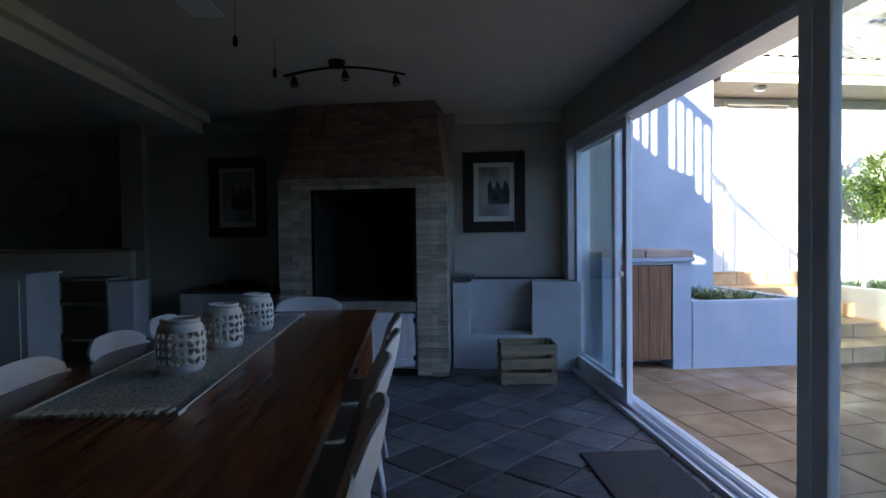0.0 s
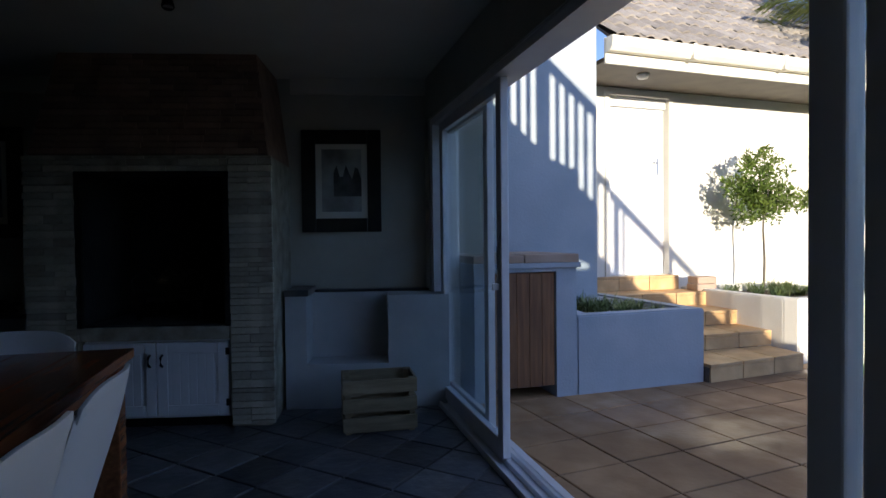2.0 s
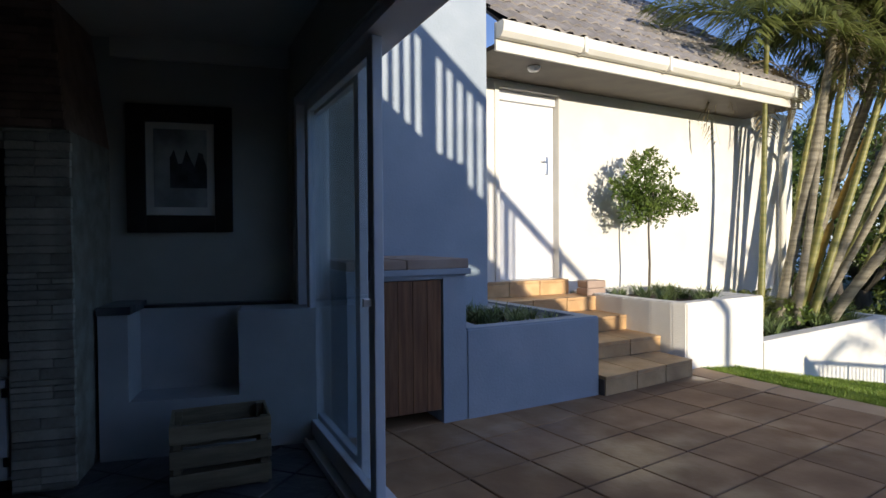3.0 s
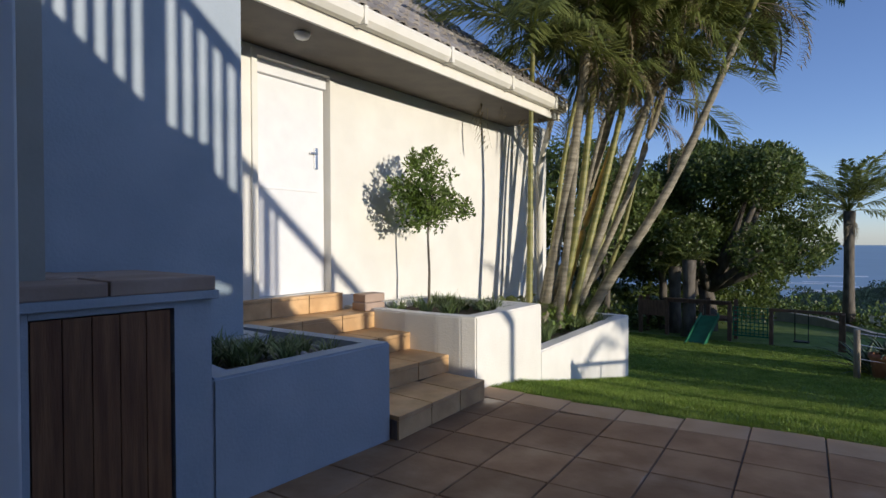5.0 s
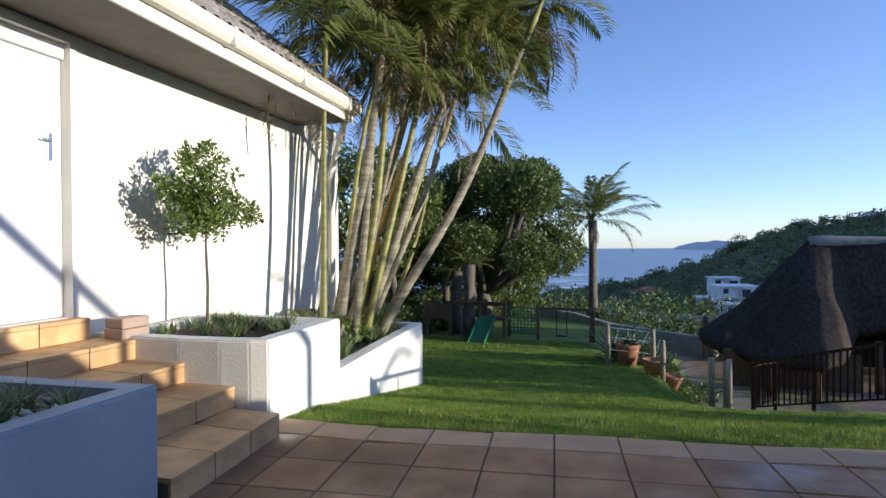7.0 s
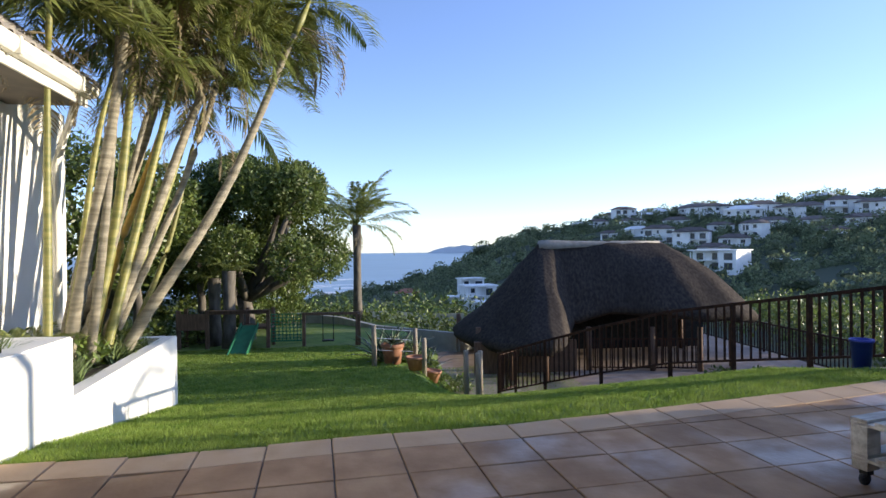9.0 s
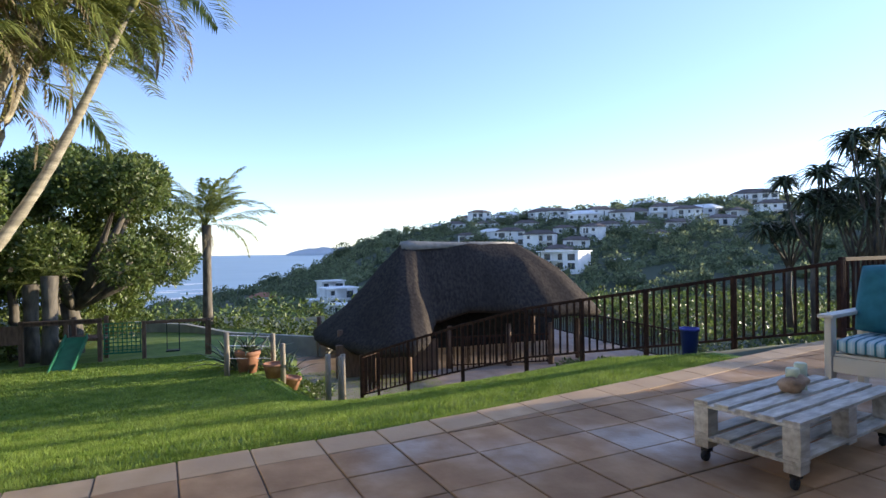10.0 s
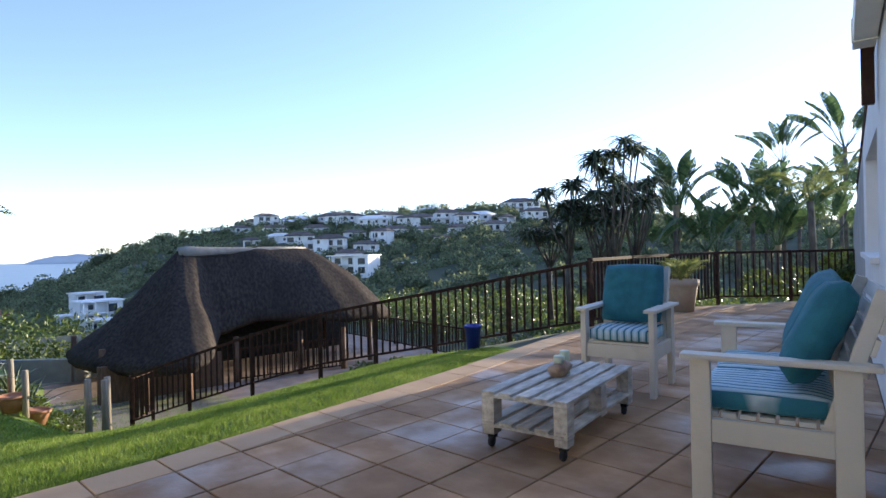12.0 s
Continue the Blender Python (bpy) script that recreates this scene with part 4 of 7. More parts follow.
levels = [((4.24, 5.07), (5.33, 5.21), 0.0, 0.150), ((4.22, 5.56), (5.37, 5.60), 0.15, 0.292), ((4.17, 6.00), (5.37, 6.02), 0.292, 0.435), ((4.12, 6.44), (5.385, 6.46), 0.435, 0.58), ((4.10, 6.80), (5.26, 6.80), 0.58, 0.742)]
for i, (a, b, z0, z1) in enumerate(levels):
    back = 6.925
    flight = part("step", prism([a, b, (b[0], back), (a[0], back)], z0 - (0.02 if i == 0 else -0.0), z1 - 0.03), M["grout"], stairs)
    nxt = levels[i + 1][0][1] if i + 1 < len(levels) else back
    nxtb = levels[i + 1][1][1] if i + 1 < len(levels) else back
    k = 3
    for j in range(k):
        f0, f1 = j / k, (j + 1) / k
        pa = (a[0] + (b[0] - a[0]) * f0 + 0.004, a[1] + (b[1] - a[1]) * f0 - 0.018)
        pb = (a[0] + (b[0] - a[0]) * f1 - 0.004, a[1] + (b[1] - a[1]) * f1 - 0.018)
        pc = (pb[0], nxtb - 0.002)
        pd = (pa[0], nxt - 0.002)
        part("tread", prism([pa, pb, pc, pd], z1 - 0.029, z1, 0.005), M["step_tile"], flight)
        part("riser", prism([(pa[0], pa[1] + 0.003), (pb[0], pb[1] + 0.003), (pb[0], pb[1] + 0.017), (pa[0], pa[1] + 0.017)], z0 + 0.003, z1 - 0.031), M["step_tile"], flight)
blk = thing("stone_block", "two rough sandstone bricks on the top step", "stone block")
part("brick", bx(5.28, 5.53, 6.50, 6.68, 0.582, 0.655, 0.01), M["paving"], blk)
part("brick", bx(5.30, 5.55, 6.52, 6.69, 0.656, 0.735, 0.012), M["paving"], blk)

# ---- patio furniture ----
def pallet_table():
    root = thing("pallet_coffee_table", "whitewashed pallet coffee table on castors", "coffee table", pose(4.76, 0.05, 0, 0, 0, 105))
    L, W = 1.16, 0.56
    # x along the slats
    for z0, nm in ((0.115, "lower_deck"), (0.295, "upper_deck")):
        k = 5
        for i in range(k):
            y0 = -W / 2 + i * (W - 0.085) / (k - 1)
            part("slat", bx(-L / 2, L / 2, y0, y0 + 0.085, z0 + 0.034, z0 + 0.052, 0.003), M["pallet_wood"], root)
        for x in (-L / 2, -0.05, L / 2 - 0.10):
            part("cross_board", bx(x, x + 0.10, -W / 2, W / 2, z0 + 0.016, z0 + 0.033, 0.003), M["pallet_wood"], root)
    for x in (-L / 2, -0.05, L / 2 - 0.10):
        for y in (-W / 2, W / 2 - 0.085):
            part("block", bx(x, x + 0.10, y, y + 0.085, 0.168, 0.310, 0.004), M["pallet_wood"], root)
            part("block", bx(x + 0.002, x + 0.098, y + 0.002, y + 0.083, 0.085, 0.130, 0.004), M["pallet_wood"], root) if x != -0.05 else None
    for x in (-L / 2 + 0.05, L / 2 - 0.05):
        for y in (-W / 2 + 0.045, W / 2 - 0.045):
            c = part("castor", bx(x - 0.025, x + 0.025, y - 0.022, y + 0.022, 0.055, 0.084, 0.004), M["iron"], root, "black swivel castor")
            w = lathe([(0.0, -0.012), (0.03, -0.012), (0.034, 0), (0.03, 0.012), (0.0, 0.012)], 14)
            bmesh.ops.transform(w, matrix=pose(x + 0.012, y, 0.034, 90, 0, 0), verts=w.verts[:])
            part("wheel", w, M["rubber"], c, smooth=True)
    return root


table_top_z = 0.347
pallet_table()


def cushion(w, d, h, puff, seed=0, nx=14, ny=14):
    """A stuffed cushion: pillowed both ways, drawn in at the corners, with soft creases."""
    V, F = [], []
    for side in (1, -1):
        for i in range(nx + 1):
            for j in range(ny + 1):
                u, v = 2 * i / nx - 1, 2 * j / ny - 1
                e = (1 - abs(u) ** 4) * (1 - abs(v) ** 4)
                pin = 1 - 0.05 * (abs(u) ** 2) * (abs(v) ** 2)
                z = side * (h / 2 * max(0.05, e) ** 0.45 * puff + h / 2 * (1 - puff) * (1 if e > 0 else 0.0)) + 0.008 * noise.noise(Vector((u * 2.4 + seed, v * 2.4, side)))
                if abs(u) == 1 or abs(v) == 1:
                    z = side * h / 2 * (1 - puff)
                V.append((u * w / 2 * pin, v * d / 2 * pin, z))
    n = (nx + 1) * (ny + 1)
    for s in range(2):
        for i in range(nx):
            for j in range(ny):
                a = s * n + i * (ny + 1) + j
                q = (a, a + ny + 1, a + ny + 2, a + 1)
                F.append(q if s == 0 else q[::-1])
    rim = [i * (ny + 1) for i in range(nx + 1)] + [nx * (ny + 1) + j for j in range(1, ny + 1)] + [i * (ny + 1) + ny for i in range(nx - 1, -1, -1)] + [j for j in range(ny - 1, 0, -1)]
    for k in range(len(rim)):
        a, b = rim[k], rim[(k + 1) % len(rim)]
        F.append((a, b, n + b, n + a)[::-1])
    return mesh_of("cushion", V, F)


def striped_cushion_mat():
    m = M["seat_blue"]
    nt = m.node_tree
    tc = nt.nodes.new("ShaderNodeTexCoord")
    wv = nt.nodes.new("ShaderNodeTexWave")
    wv.bands_direction = "X"
    wv.inputs["Scale"].default_value = 5.5
    wv.inputs["Distortion"].default_value = 0.35
    nt.links.new(tc.outputs["Object"], wv.inputs[0])
    rp = nt.nodes.new("ShaderNodeValToRGB")
    els = rp.color_ramp.elements
    els[0].color, els[1].color = (0.02, 0.17, 0.24, 1), (0.60, 0.74, 0.78, 1)
    for p, c in ((0.12, (0.02, 0.19, 0.26, 1)), (0.2, (0.55, 0.68, 0.72, 1)), (0.45, (0.20, 0.46, 0.58, 1)), (0.6, (0.62, 0.74, 0.78, 1)), (0.8, (0.30, 0.55, 0.66, 1))):
        els.new(p).color = c
    nt.links.new(wv.outputs["Color"], rp.inputs[0])
    nt.links.new(rp.outputs[0], nt.nodes["Principled BSDF"].inputs["Base Color"])


striped_cushion_mat()


def patio_chair(m, label, W, name="garden_armchair", category="armchair"):
    """Slatted garden seat: x across, -y is the front."""
    root = thing(name, label, category, m)
    D = 0.72
    wd = M["chair_wood"]
    for sx in (-1, 1):
        x = sx * (W / 2 - 0.022)
        part("front_leg", bx(x - 0.022, x + 0.022, -D / 2, -D / 2 + 0.09, 0, 0.674, 0.005), wd, root)
        part("back_leg", bx(x - 0.022, x + 0.022, D / 2 - 0.15, D / 2 - 0.05, 0, 0.674, 0.005), wd, root)
        part("armrest", bx(x - 0.05, x + 0.05, -D / 2 - 0.04, D / 2 + 0.02, 0.675, 0.702, 0.007), wd, root)
        part("side_rail", bx(x - 0.018, x + 0.018, -D / 2 + 0.091, D / 2 - 0.151, 0.29, 0.40, 0.004), wd, root)
        part("back_post", bx(-0.018, 0.018, -0.03, 0.03, 0, 0.66, 0.004, pose(x - sx * 0.045, D / 2 - 0.17, 0.38, -18, 0, 0)), wd, root)
    part("front_rail", bx(-W / 2 + 0.045, W / 2 - 0.045, -D / 2 + 0.02, -D / 2 + 0.045, 0.29, 0.40, 0.004), wd, root)
    for i in range(7):
        y0 = -D / 2 + 0.05 + i * 0.078
        part("seat_slat", bx(-W / 2 + 0.046, W / 2 - 0.046, y0, y0 + 0.064, 0.401, 0.421, 0.003), wd, root)
    for i in range(6):
        part("back_slat", bx(-W / 2 + 0.05, W / 2 - 0.05, 0.031, 0.051, 0.08 + i * 0.10, 0.155 + i * 0.10, 0.003, pose(0, D / 2 - 0.17, 0.38, -18, 0, 0)), wd, root)
    return root


def dress_seat(m, x, w, pw, tilt, roll=0.0, dx=0.0, back=0.115):
    seat = piece("seat_cushion", cushion(w, 0.55, 0.11, 0.3), M["seat_blue"], None, smooth=True)
    seat.matrix_world = m @ pose(x, -0.06, 0.478)
    tagged(seat, "pale blue and teal striped box cushion on the seat", "cushion", "striped seat cushions")
    pil = piece("scatter_cushion", cushion(pw, 0.52, 0.19, 0.9, 3 + x), M["teal"], None, smooth=True)
    pil.matrix_world = m @ pose(x + dx, back, 0.795, 90 - tilt, roll, 0)
    tagged(pil, "plump plain teal back cushion against the slats", "cushion", "teal back cushions")


C1 = pose(5.11, -1.29, 0, 0, 0, 196)
C2 = pose(3.53, -0.265, 0, 0, 0, 108.4)
patio_chair(C1, "cream painted slatted garden armchair with teal cushions", 0.60)
dress_seat(C1, 0.0, 0.50, 0.52, 18)
patio_chair(C2, "worn cream painted two-seat garden bench beside the house wall", 1.28, "garden_bench", "bench")
dress_seat(C2, -0.31, 0.585, 0.56, 24, 6, -0.02, 0.15)
dress_seat(C2, 0.29, 0.585, 0.58, 26, -4, 0.02, 0.16)

dw = thing("candle_holder", "knotty driftwood candle holder on the pallet table", "candle holder", pose(4.78, 0.05, table_top_z))
bm = bmesh.new()
bmesh.ops.create_icosphere(bm, subdivisions=3, radius=0.07)
for v in bm.verts:
    v.co *= 1 + 0.55 * noise.noise(v.co * 16) + 0.25 * noise.noise(v.co * 40)
    v.co.z = v.co.z * 0.75 + 0.05
    v.co.z = max(0.0, v.co.z)
part("holder_body", bm, M["driftwood"], dw, smooth=True)
part("candle", lathe([(0.0, 0.08), (0.036, 0.08), (0.036, 0.135), (0.03, 0.142), (0.0, 0.138)], 18, (0, 0.01, 0)), M["candle"], dw, "pale green pillar candle", smooth=True)
part("candle", lathe([(0.0, 0.0), (0.034, 0.0), (0.034, 0.15), (0.028, 0.157), (0.0, 0.153)], 18, (0.04, -0.10, 0)), M["candle"], dw, "pale green pillar candle", smooth=True)

# ---- railings ----
def railing(name, label, pts, height, spacing, end_posts=True):
    root = thing(name, label, "railing")
    for a, b in zip(pts, pts[1:]):
        A_, B_ = Vector(a), Vector(b)
        run = (B_ - A_)
        flat = Vector((run.x, run.y, 0)).length
        yaw = math.degrees(math.atan2(run.y, run.x))
        pitch = -math.degrees(math.atan2(run.z, flat))
        Lr = run.length
        for zz, hh, nm in ((height - 0.025, 0.05, "top_rail"), (0.09, 0.035, "bottom_rail")):
            part(nm, bx(0, Lr, -0.022, 0.022, -hh / 2, hh / 2, 0.004, pose(a[0], a[1], a[2] + zz, 0, pitch, yaw)), M["rail"], root)
        n = max(1, round(flat / spacing))
        for i in range(1, n):
            c = A_ + run * (i / n)
            ob = piece("baluster", railing.bar, None, root)
            ob.location = (c.x, c.y, c.z + 0.10)
            ob.scale = (1, 1, (height - 0.14) / 0.86)
        part("post", bx(a[0] - 0.03, a[0] + 0.03, a[1] - 0.03, a[1] + 0.03, a[2] - 0.25, a[2] + height + 0.005, 0.004), M["rail"], root)
    a = pts[-1]
    part("post", bx(a[0] - 0.03, a[0] + 0.03, a[1] - 0.03, a[1] + 0.03, a[2] - 0.25, a[2] + height + 0.005, 0.004), M["rail"], root)
    return root


b_ = bx(-0.013, 0.013, -0.013, 0.013, 0, 0.86)
railing.bar = bpy.data.meshes.new("baluster")
b_.to_mesh(railing.bar)
b_.free()
railing.bar.materials.append(M["rail"])
F0, F1 = (7.55, -4.05), (14.95, 0.73)
fence = [(F0[0] + (F1[0] - F0[0]) * s, F0[1] + (F1[1] - F0[1]) * s, z) for s, z in ((0, 0.0), (0.14, -0.22), (0.28, -0.45), (0.40, -0.64), (0.52, -0.84), (0.68, -1.24), (0.84, -1.68), (1.0, -2.14))]
railing("stair_railing", "dark brown steel railing stepping down the garden bank", fence, 0.98, 0.125)
railing("return_railing", "short dark brown steel railing at the foot of the bank", [(14.98, 0.70, -2.14), (15.6, 0.2, -2.16)], 0.96, 0.10)
railing("terrace_railing", "dark brown steel railing round the end of the patio", [(7.56, -4.1, 0.0), (7.80, -5.6, 0.0), (7.95, -7.1, 0.0), (7.85, -8.8, 0.0), (6.85, -9.85, 0.0), (5.9, -10.85, 0.0)], 1.02, 0.125)

# ---- indoors ----
# built-in braai: stone-clad column, firebox, tapering brick hood, cupboard below
braai = thing("braai_fireplace", "built-in braai clad in stacked stone with a dark firebox", "fireplace", BW)
UL, UR, OL, OR, OZ0, OZ1 = -1.26, 0.26, -0.94, -0.02, 0.655, 1.632
part("pier", bx(UL + 0.02, OL, 0.02, 0.698, 0.0, 1.75), M["stone"], braai)
part("pier", bx(OR, UR - 0.02, 0.02, 0.698, 0.0, 1.75), M["stone"], braai)
part("lintel", bx(OL, OR, 0.02, 0.698, OZ1, 1.75), M["stone"], braai)
part("hearth", bx(OL, OR, 0.002, 0.698, 0.57, OZ0, 0.006), M["stone"], braai, "pale stone hearth slab")
fb = bmesh.new()
box(fb, OL, OR, 0.66, 0.697, OZ0, OZ1)
box(fb, OL, OL + 0.012, 0.03, 0.66, OZ0 + 0.001, OZ1)
box(fb, OR - 0.012, OR, 0.03, 0.66, OZ0 + 0.001, OZ1)
box(fb, OL + 0.012, OR - 0.012, 0.03, 0.66, OZ1 - 0.012, OZ1)
box(fb, OL + 0.012, OR - 0.012, 0.03, 0.66, OZ0 + 0.001, OZ0 + 0.012)
part("firebox", fb, M["soot"], braai, "soot-blackened firebox lining")
fr = bmesh.new()
box(fr, OL - 0.012, OL + 0.02, -0.012, 0.03, OZ0 + 0.002, OZ1 + 0.012)
box(fr, OR - 0.02, OR + 0.012, -0.012, 0.03, OZ0 + 0.002, OZ1 + 0.012)
box(fr, OL + 0.02, OR - 0.02, -0.012, 0.03, OZ1 - 0.02, OZ1 + 0.012)
part("steel_surround", fr, M["iron"], braai, "black steel surround")
# tapering hood
hv = [(UL + 0.02, 0.02, 1.751), (UR - 0.02, 0.02, 1.751), (UR - 0.02, 0.698, 1.751), (UL + 0.02, 0.698, 1.751), (-1.11, 0.13, CEIL - 0.002), (0.155, 0.13, CEIL - 0.002), (0.155, 0.698, CEIL - 0.002), (-1.11, 0.698, CEIL - 0.002)]
piece("hood", mesh_of("hood", hv, [(0, 1, 5, 4), (1, 2, 6, 5), (2, 3, 7, 6), (3, 0, 4, 7), (4, 5, 6, 7), (3, 2, 1, 0)]), M["brick_hood"], braai, "reddish brick hood")
# stacked stone pieces on the column face and sides
rng = random.Random(4)
stone_me = {}


def stone_piece(L, H):
    key = (round(L, 2), round(H, 3))
    if key not in stone_me:
        b_ = bx(0, L, -0.03, 0.0, 0, H, 0.004)
        me_ = bpy.data.meshes.new("stone")
        b_.to_mesh(me_)
        b_.free()
        me_.materials.append(M["stone"])
        stone_me[key] = me_
    return stone_me[key]


def stone_field(u0, u1, z0, z1, parent, place):
    z = z0
    while z < z1 - 0.012:
        H = rng.choice((0.028, 0.036, 0.044, 0.055))
        H = min(H, z1 - z)
        u = u0
        while u < u1 - 0.01:
            L = rng.choice((0.12, 0.18, 0.24, 0.32))
            L = round(min(L, u1 - u), 2) if u1 - u - L > 0.05 else round(u1 - u, 2)
            if L < 0.02:
                break
            ob = piece("stone", stone_piece(L - 0.0, H - 0.003), None, parent)
            ob.matrix_local = place(u, z) @ pose(0, rng.uniform(-0.008, 0.008) + 0.02, 0)
            u += L + 0.002
        z += H


front = lambda u, z: pose(u, 0.0, z)
stone_field(UL, OL - 0.013, 0.02, 1.745, braai, front)
stone_field(OR + 0.013, UR, 0.02, 1.745, braai, front)
stone_field(OL - 0.010, OR + 0.010, OZ1 + 0.014, 1.745, braai, front)
# hood courses
zc = 1.753
while zc < CEIL - 0.03:
    k = (zc - 1.751) / (CEIL - 1.753)
    ua, ub, v = UL + 0.02 + k * 0.15, UR - 0.02 - k * 0.085, 0.02 + k * 0.11
    u = ua
    while u < ub - 0.03:
        L = min(rng.choice((0.16, 0.22, 0.30)), ub - u)
        ob = part("brick", bx(0, L - 0.004, -0.014, 0.012, 0, 0.038, 0.003), M["brick_hood"], braai)
        ob.matrix_local = pose(u, v + rng.uniform(-0.003, 0.003), zc, -9, 0, 0)
        u += L
    zc += 0.042
# cupboard below the hearth
cup = thing("braai_cupboard", "white tongue-and-groove cupboard below the braai", "cupboard", BW)
part("carcass", bx(OL + 0.005, OR - 0.005, 0.05, 0.68, 0.06, 0.565), M["white_paint"], cup)
part("plinth", bx(OL + 0.005, OR - 0.005, 0.07, 0.66, 0.0, 0.058), M["iron"], cup, "dark recessed plinth")
for i, (a, b) in enumerate(((OL + 0.01, -0.485), (-0.478, OR - 0.012))):
    d = part("door", bx(a, b, 0.022, 0.048, 0.08, 0.553, 0.003), M["white_paint"], cup)
    for x0, x1, z0, z1 in ((a, a + 0.065, 0.08, 0.553), (b - 0.065, b, 0.08, 0.553), (a + 0.065, b - 0.065, 0.08, 0.15), (a + 0.065, b - 0.065, 0.483, 0.553)):
        part("door_frame", bx(x0 + 0.001, x1 - 0.001, 0.010, 0.0215, z0 + 0.001, z1 - 0.001, 0.003), M["white_paint"], d)
    for j in range(1, 6):
        x = a + 0.065 + (b - a - 0.13) * j / 6
        part("board", bx(x - (b - a - 0.13) / 12 + 0.003, x + (b - a - 0.13) / 12 - 0.003, 0.0165, 0.0215, 0.152, 0.481, 0.002), M["white_paint"], d)
    hx = b - 0.035 if i == 0 else a + 0.035
    part("handle", tube([(hx, 0.008, 0.40), (hx, -0.018, 0.415), (hx, -0.02, 0.46), (hx, 0.008, 0.475)], 0.008, 8), M["iron"], d, "small black iron handle", smooth=True)
    for z in (0.14, 0.47):
        hh = a + 0.004 if i == 0 else b - 0.004
        part("hinge", bx(hh - 0.012, hh + 0.012, 0.004, 0.0095, z, z + 0.045, 0.002), M["iron"], d)
# grate and fire basket in the firebox
gr = thing("fire_grate", "black wrought iron fire grate in the firebox", "fire grate", BW @ pose(-0.48, 0.36, OZ0 + 0.0125))
for x in (-0.2, 0.2):
    for y in (-0.12, 0.12):
        part("leg", bx(x - 0.012, x + 0.012, y - 0.012, y + 0.012, 0, 0.12), M["iron"], gr)
for i in range(9):
    x = -0.2 + i * 0.05
    part("bar", bx(x - 0.006, x + 0.006, -0.14, 0.14, 0.121, 0.133), M["iron"], gr)
part("scroll_back", tube([(-0.22, -0.14, 0.134), (-0.24, -0.14, 0.28), (-0.15, -0.14, 0.34), (-0.08, -0.14, 0.27), (0, -0.14, 0.36), (0.08, -0.14, 0.27), (0.15, -0.14, 0.34), (0.24, -0.14, 0.28), (0.22, -0.14, 0.134)], 0.009, 8), M["iron"], gr, smooth=True)
part("scroll_rail", tube([(-0.23, -0.14, 0.20), (0.23, -0.14, 0.20)], 0.008, 8), M["iron"], gr)

# low masonry ledges beside the column
ledge = structure(new("ledge_1"), "low plastered ledge with a wood niche", "ledge")
lw = M["shade_grey_paint"]
part("ledge_wall", bx(0.262, 0.41, 0.345, 0.698, 0, 0.80, 0, BW), lw, ledge)
part("ledge_wall", bx(0.985, 1.42, 0.345, 0.698, 0, 0.80, 0, BW), lw, ledge)
part("ledge_wall", bx(0.41, 0.985, 0.345, 0.698, 0, 0.315, 0, BW), lw, ledge)
part("niche_back", bx(0.41, 0.985, 0.62, 0.698, 0.315, 0.80, 0, BW), lw, ledge)
part("ledge_top", bx(0.262, 0.43, 0.32, 0.698, 0.802, 0.848, 0.005, BW), M["slate"], ledge, "dark slate coping")
part("ledge_top", bx(0.43, 1.42, 0.62, 0.698, 0.802, 0.822, 0.004, BW), M["slate"], ledge, "dark slate coping")
ledge2 = structure(new("ledge_2"), "low plastered ledge with a dark top", "ledge")
part("ledge_wall", bx(-2.45, -1.262, 0.345, 0.698, 0, 0.68, 0, BW), lw, ledge2)
part("ledge_top", bx(-2.45, -1.262, 0.335, 0.698, 0.682, 0.715, 0.005, BW), M["slate"], ledge2, "dark slate coping")
bag = thing("braai_tongs_roll", "dark folded cloth lying on the ledge", "cloth", BW @ pose(-1.95, 0.52, 0.716))
bm = bmesh.new()
bmesh.ops.create_icosphere(bm, subdivisions=3, radius=0.3)
for v in bm.verts:
    v.co = Vector((v.co.x * 1.1, v.co.y * 0.35, max(0, v.co.z * 0.22 + 0.01 + 0.05 * noise.noise(v.co * 7))))
part("cloth", bm, M["iron"], bag, smooth=True)


def framed_picture(u0, u1, z0, z1, label):
    root = thing("framed_print", label, "picture", None, "framed prints beside the braai")
    B_ = BW
    v1, w = 0.698, 0.105
    for a, b, c, d in ((u0, u0 + w, z0, z1), (u1 - w, u1, z0, z1), (u0 + w, u1 - w, z0, z0 + w), (u0 + w, u1 - w, z1 - w, z1)):
        part("frame_rail", bx(a, b, v1 - 0.035, v1, c, d, 0.006, B_), M["picture_frame"], root)
    mount = part("mount", bx(u0 + w, u1 - w, v1 - 0.014, v1 - 0.004, z0 + w, z1 - w, 0, B_), M["paper"], root, "off-white paper mount")
    pu0, pu1, pz0, pz1 = u0 + w + 0.045, u1 - w - 0.045, z0 + w + 0.05, z1 - w - 0.04
    part("print", bx(pu0, pu1, v1 - 0.018, v1 - 0.0145, pz0, pz1, 0, B_), M["print_grey"], mount, "grey toned landscape print")
    bm = bmesh.new()
    zz = pz0 + (pz1 - pz0) * 0.35
    pts = [(pu0 + (pu1 - pu0) * (0.30 + 0.7 * i / 9), zz + (pz1 - pz0) * (0.28 + 0.12 * math.sin(i * 1.9))) for i in range(10)]
    for (ua, za), (ub, zb) in zip(pts, pts[1:]):
        vs = [bm.verts.new(BW @ Vector((u, v1 - 0.0205, z))) for u, z in ((ua, zz - 0.05), (ub, zz - 0.05), (ub, zb), (ua, za))]
        bm.faces.new(vs)
    part("jetty", bm, M["print_dark"], mount, "dark jetty and treeline in the print")
    return root


framed_picture(0.335, 0.935, 1.255, 2.03, "black framed grey seascape print with a dark jetty")
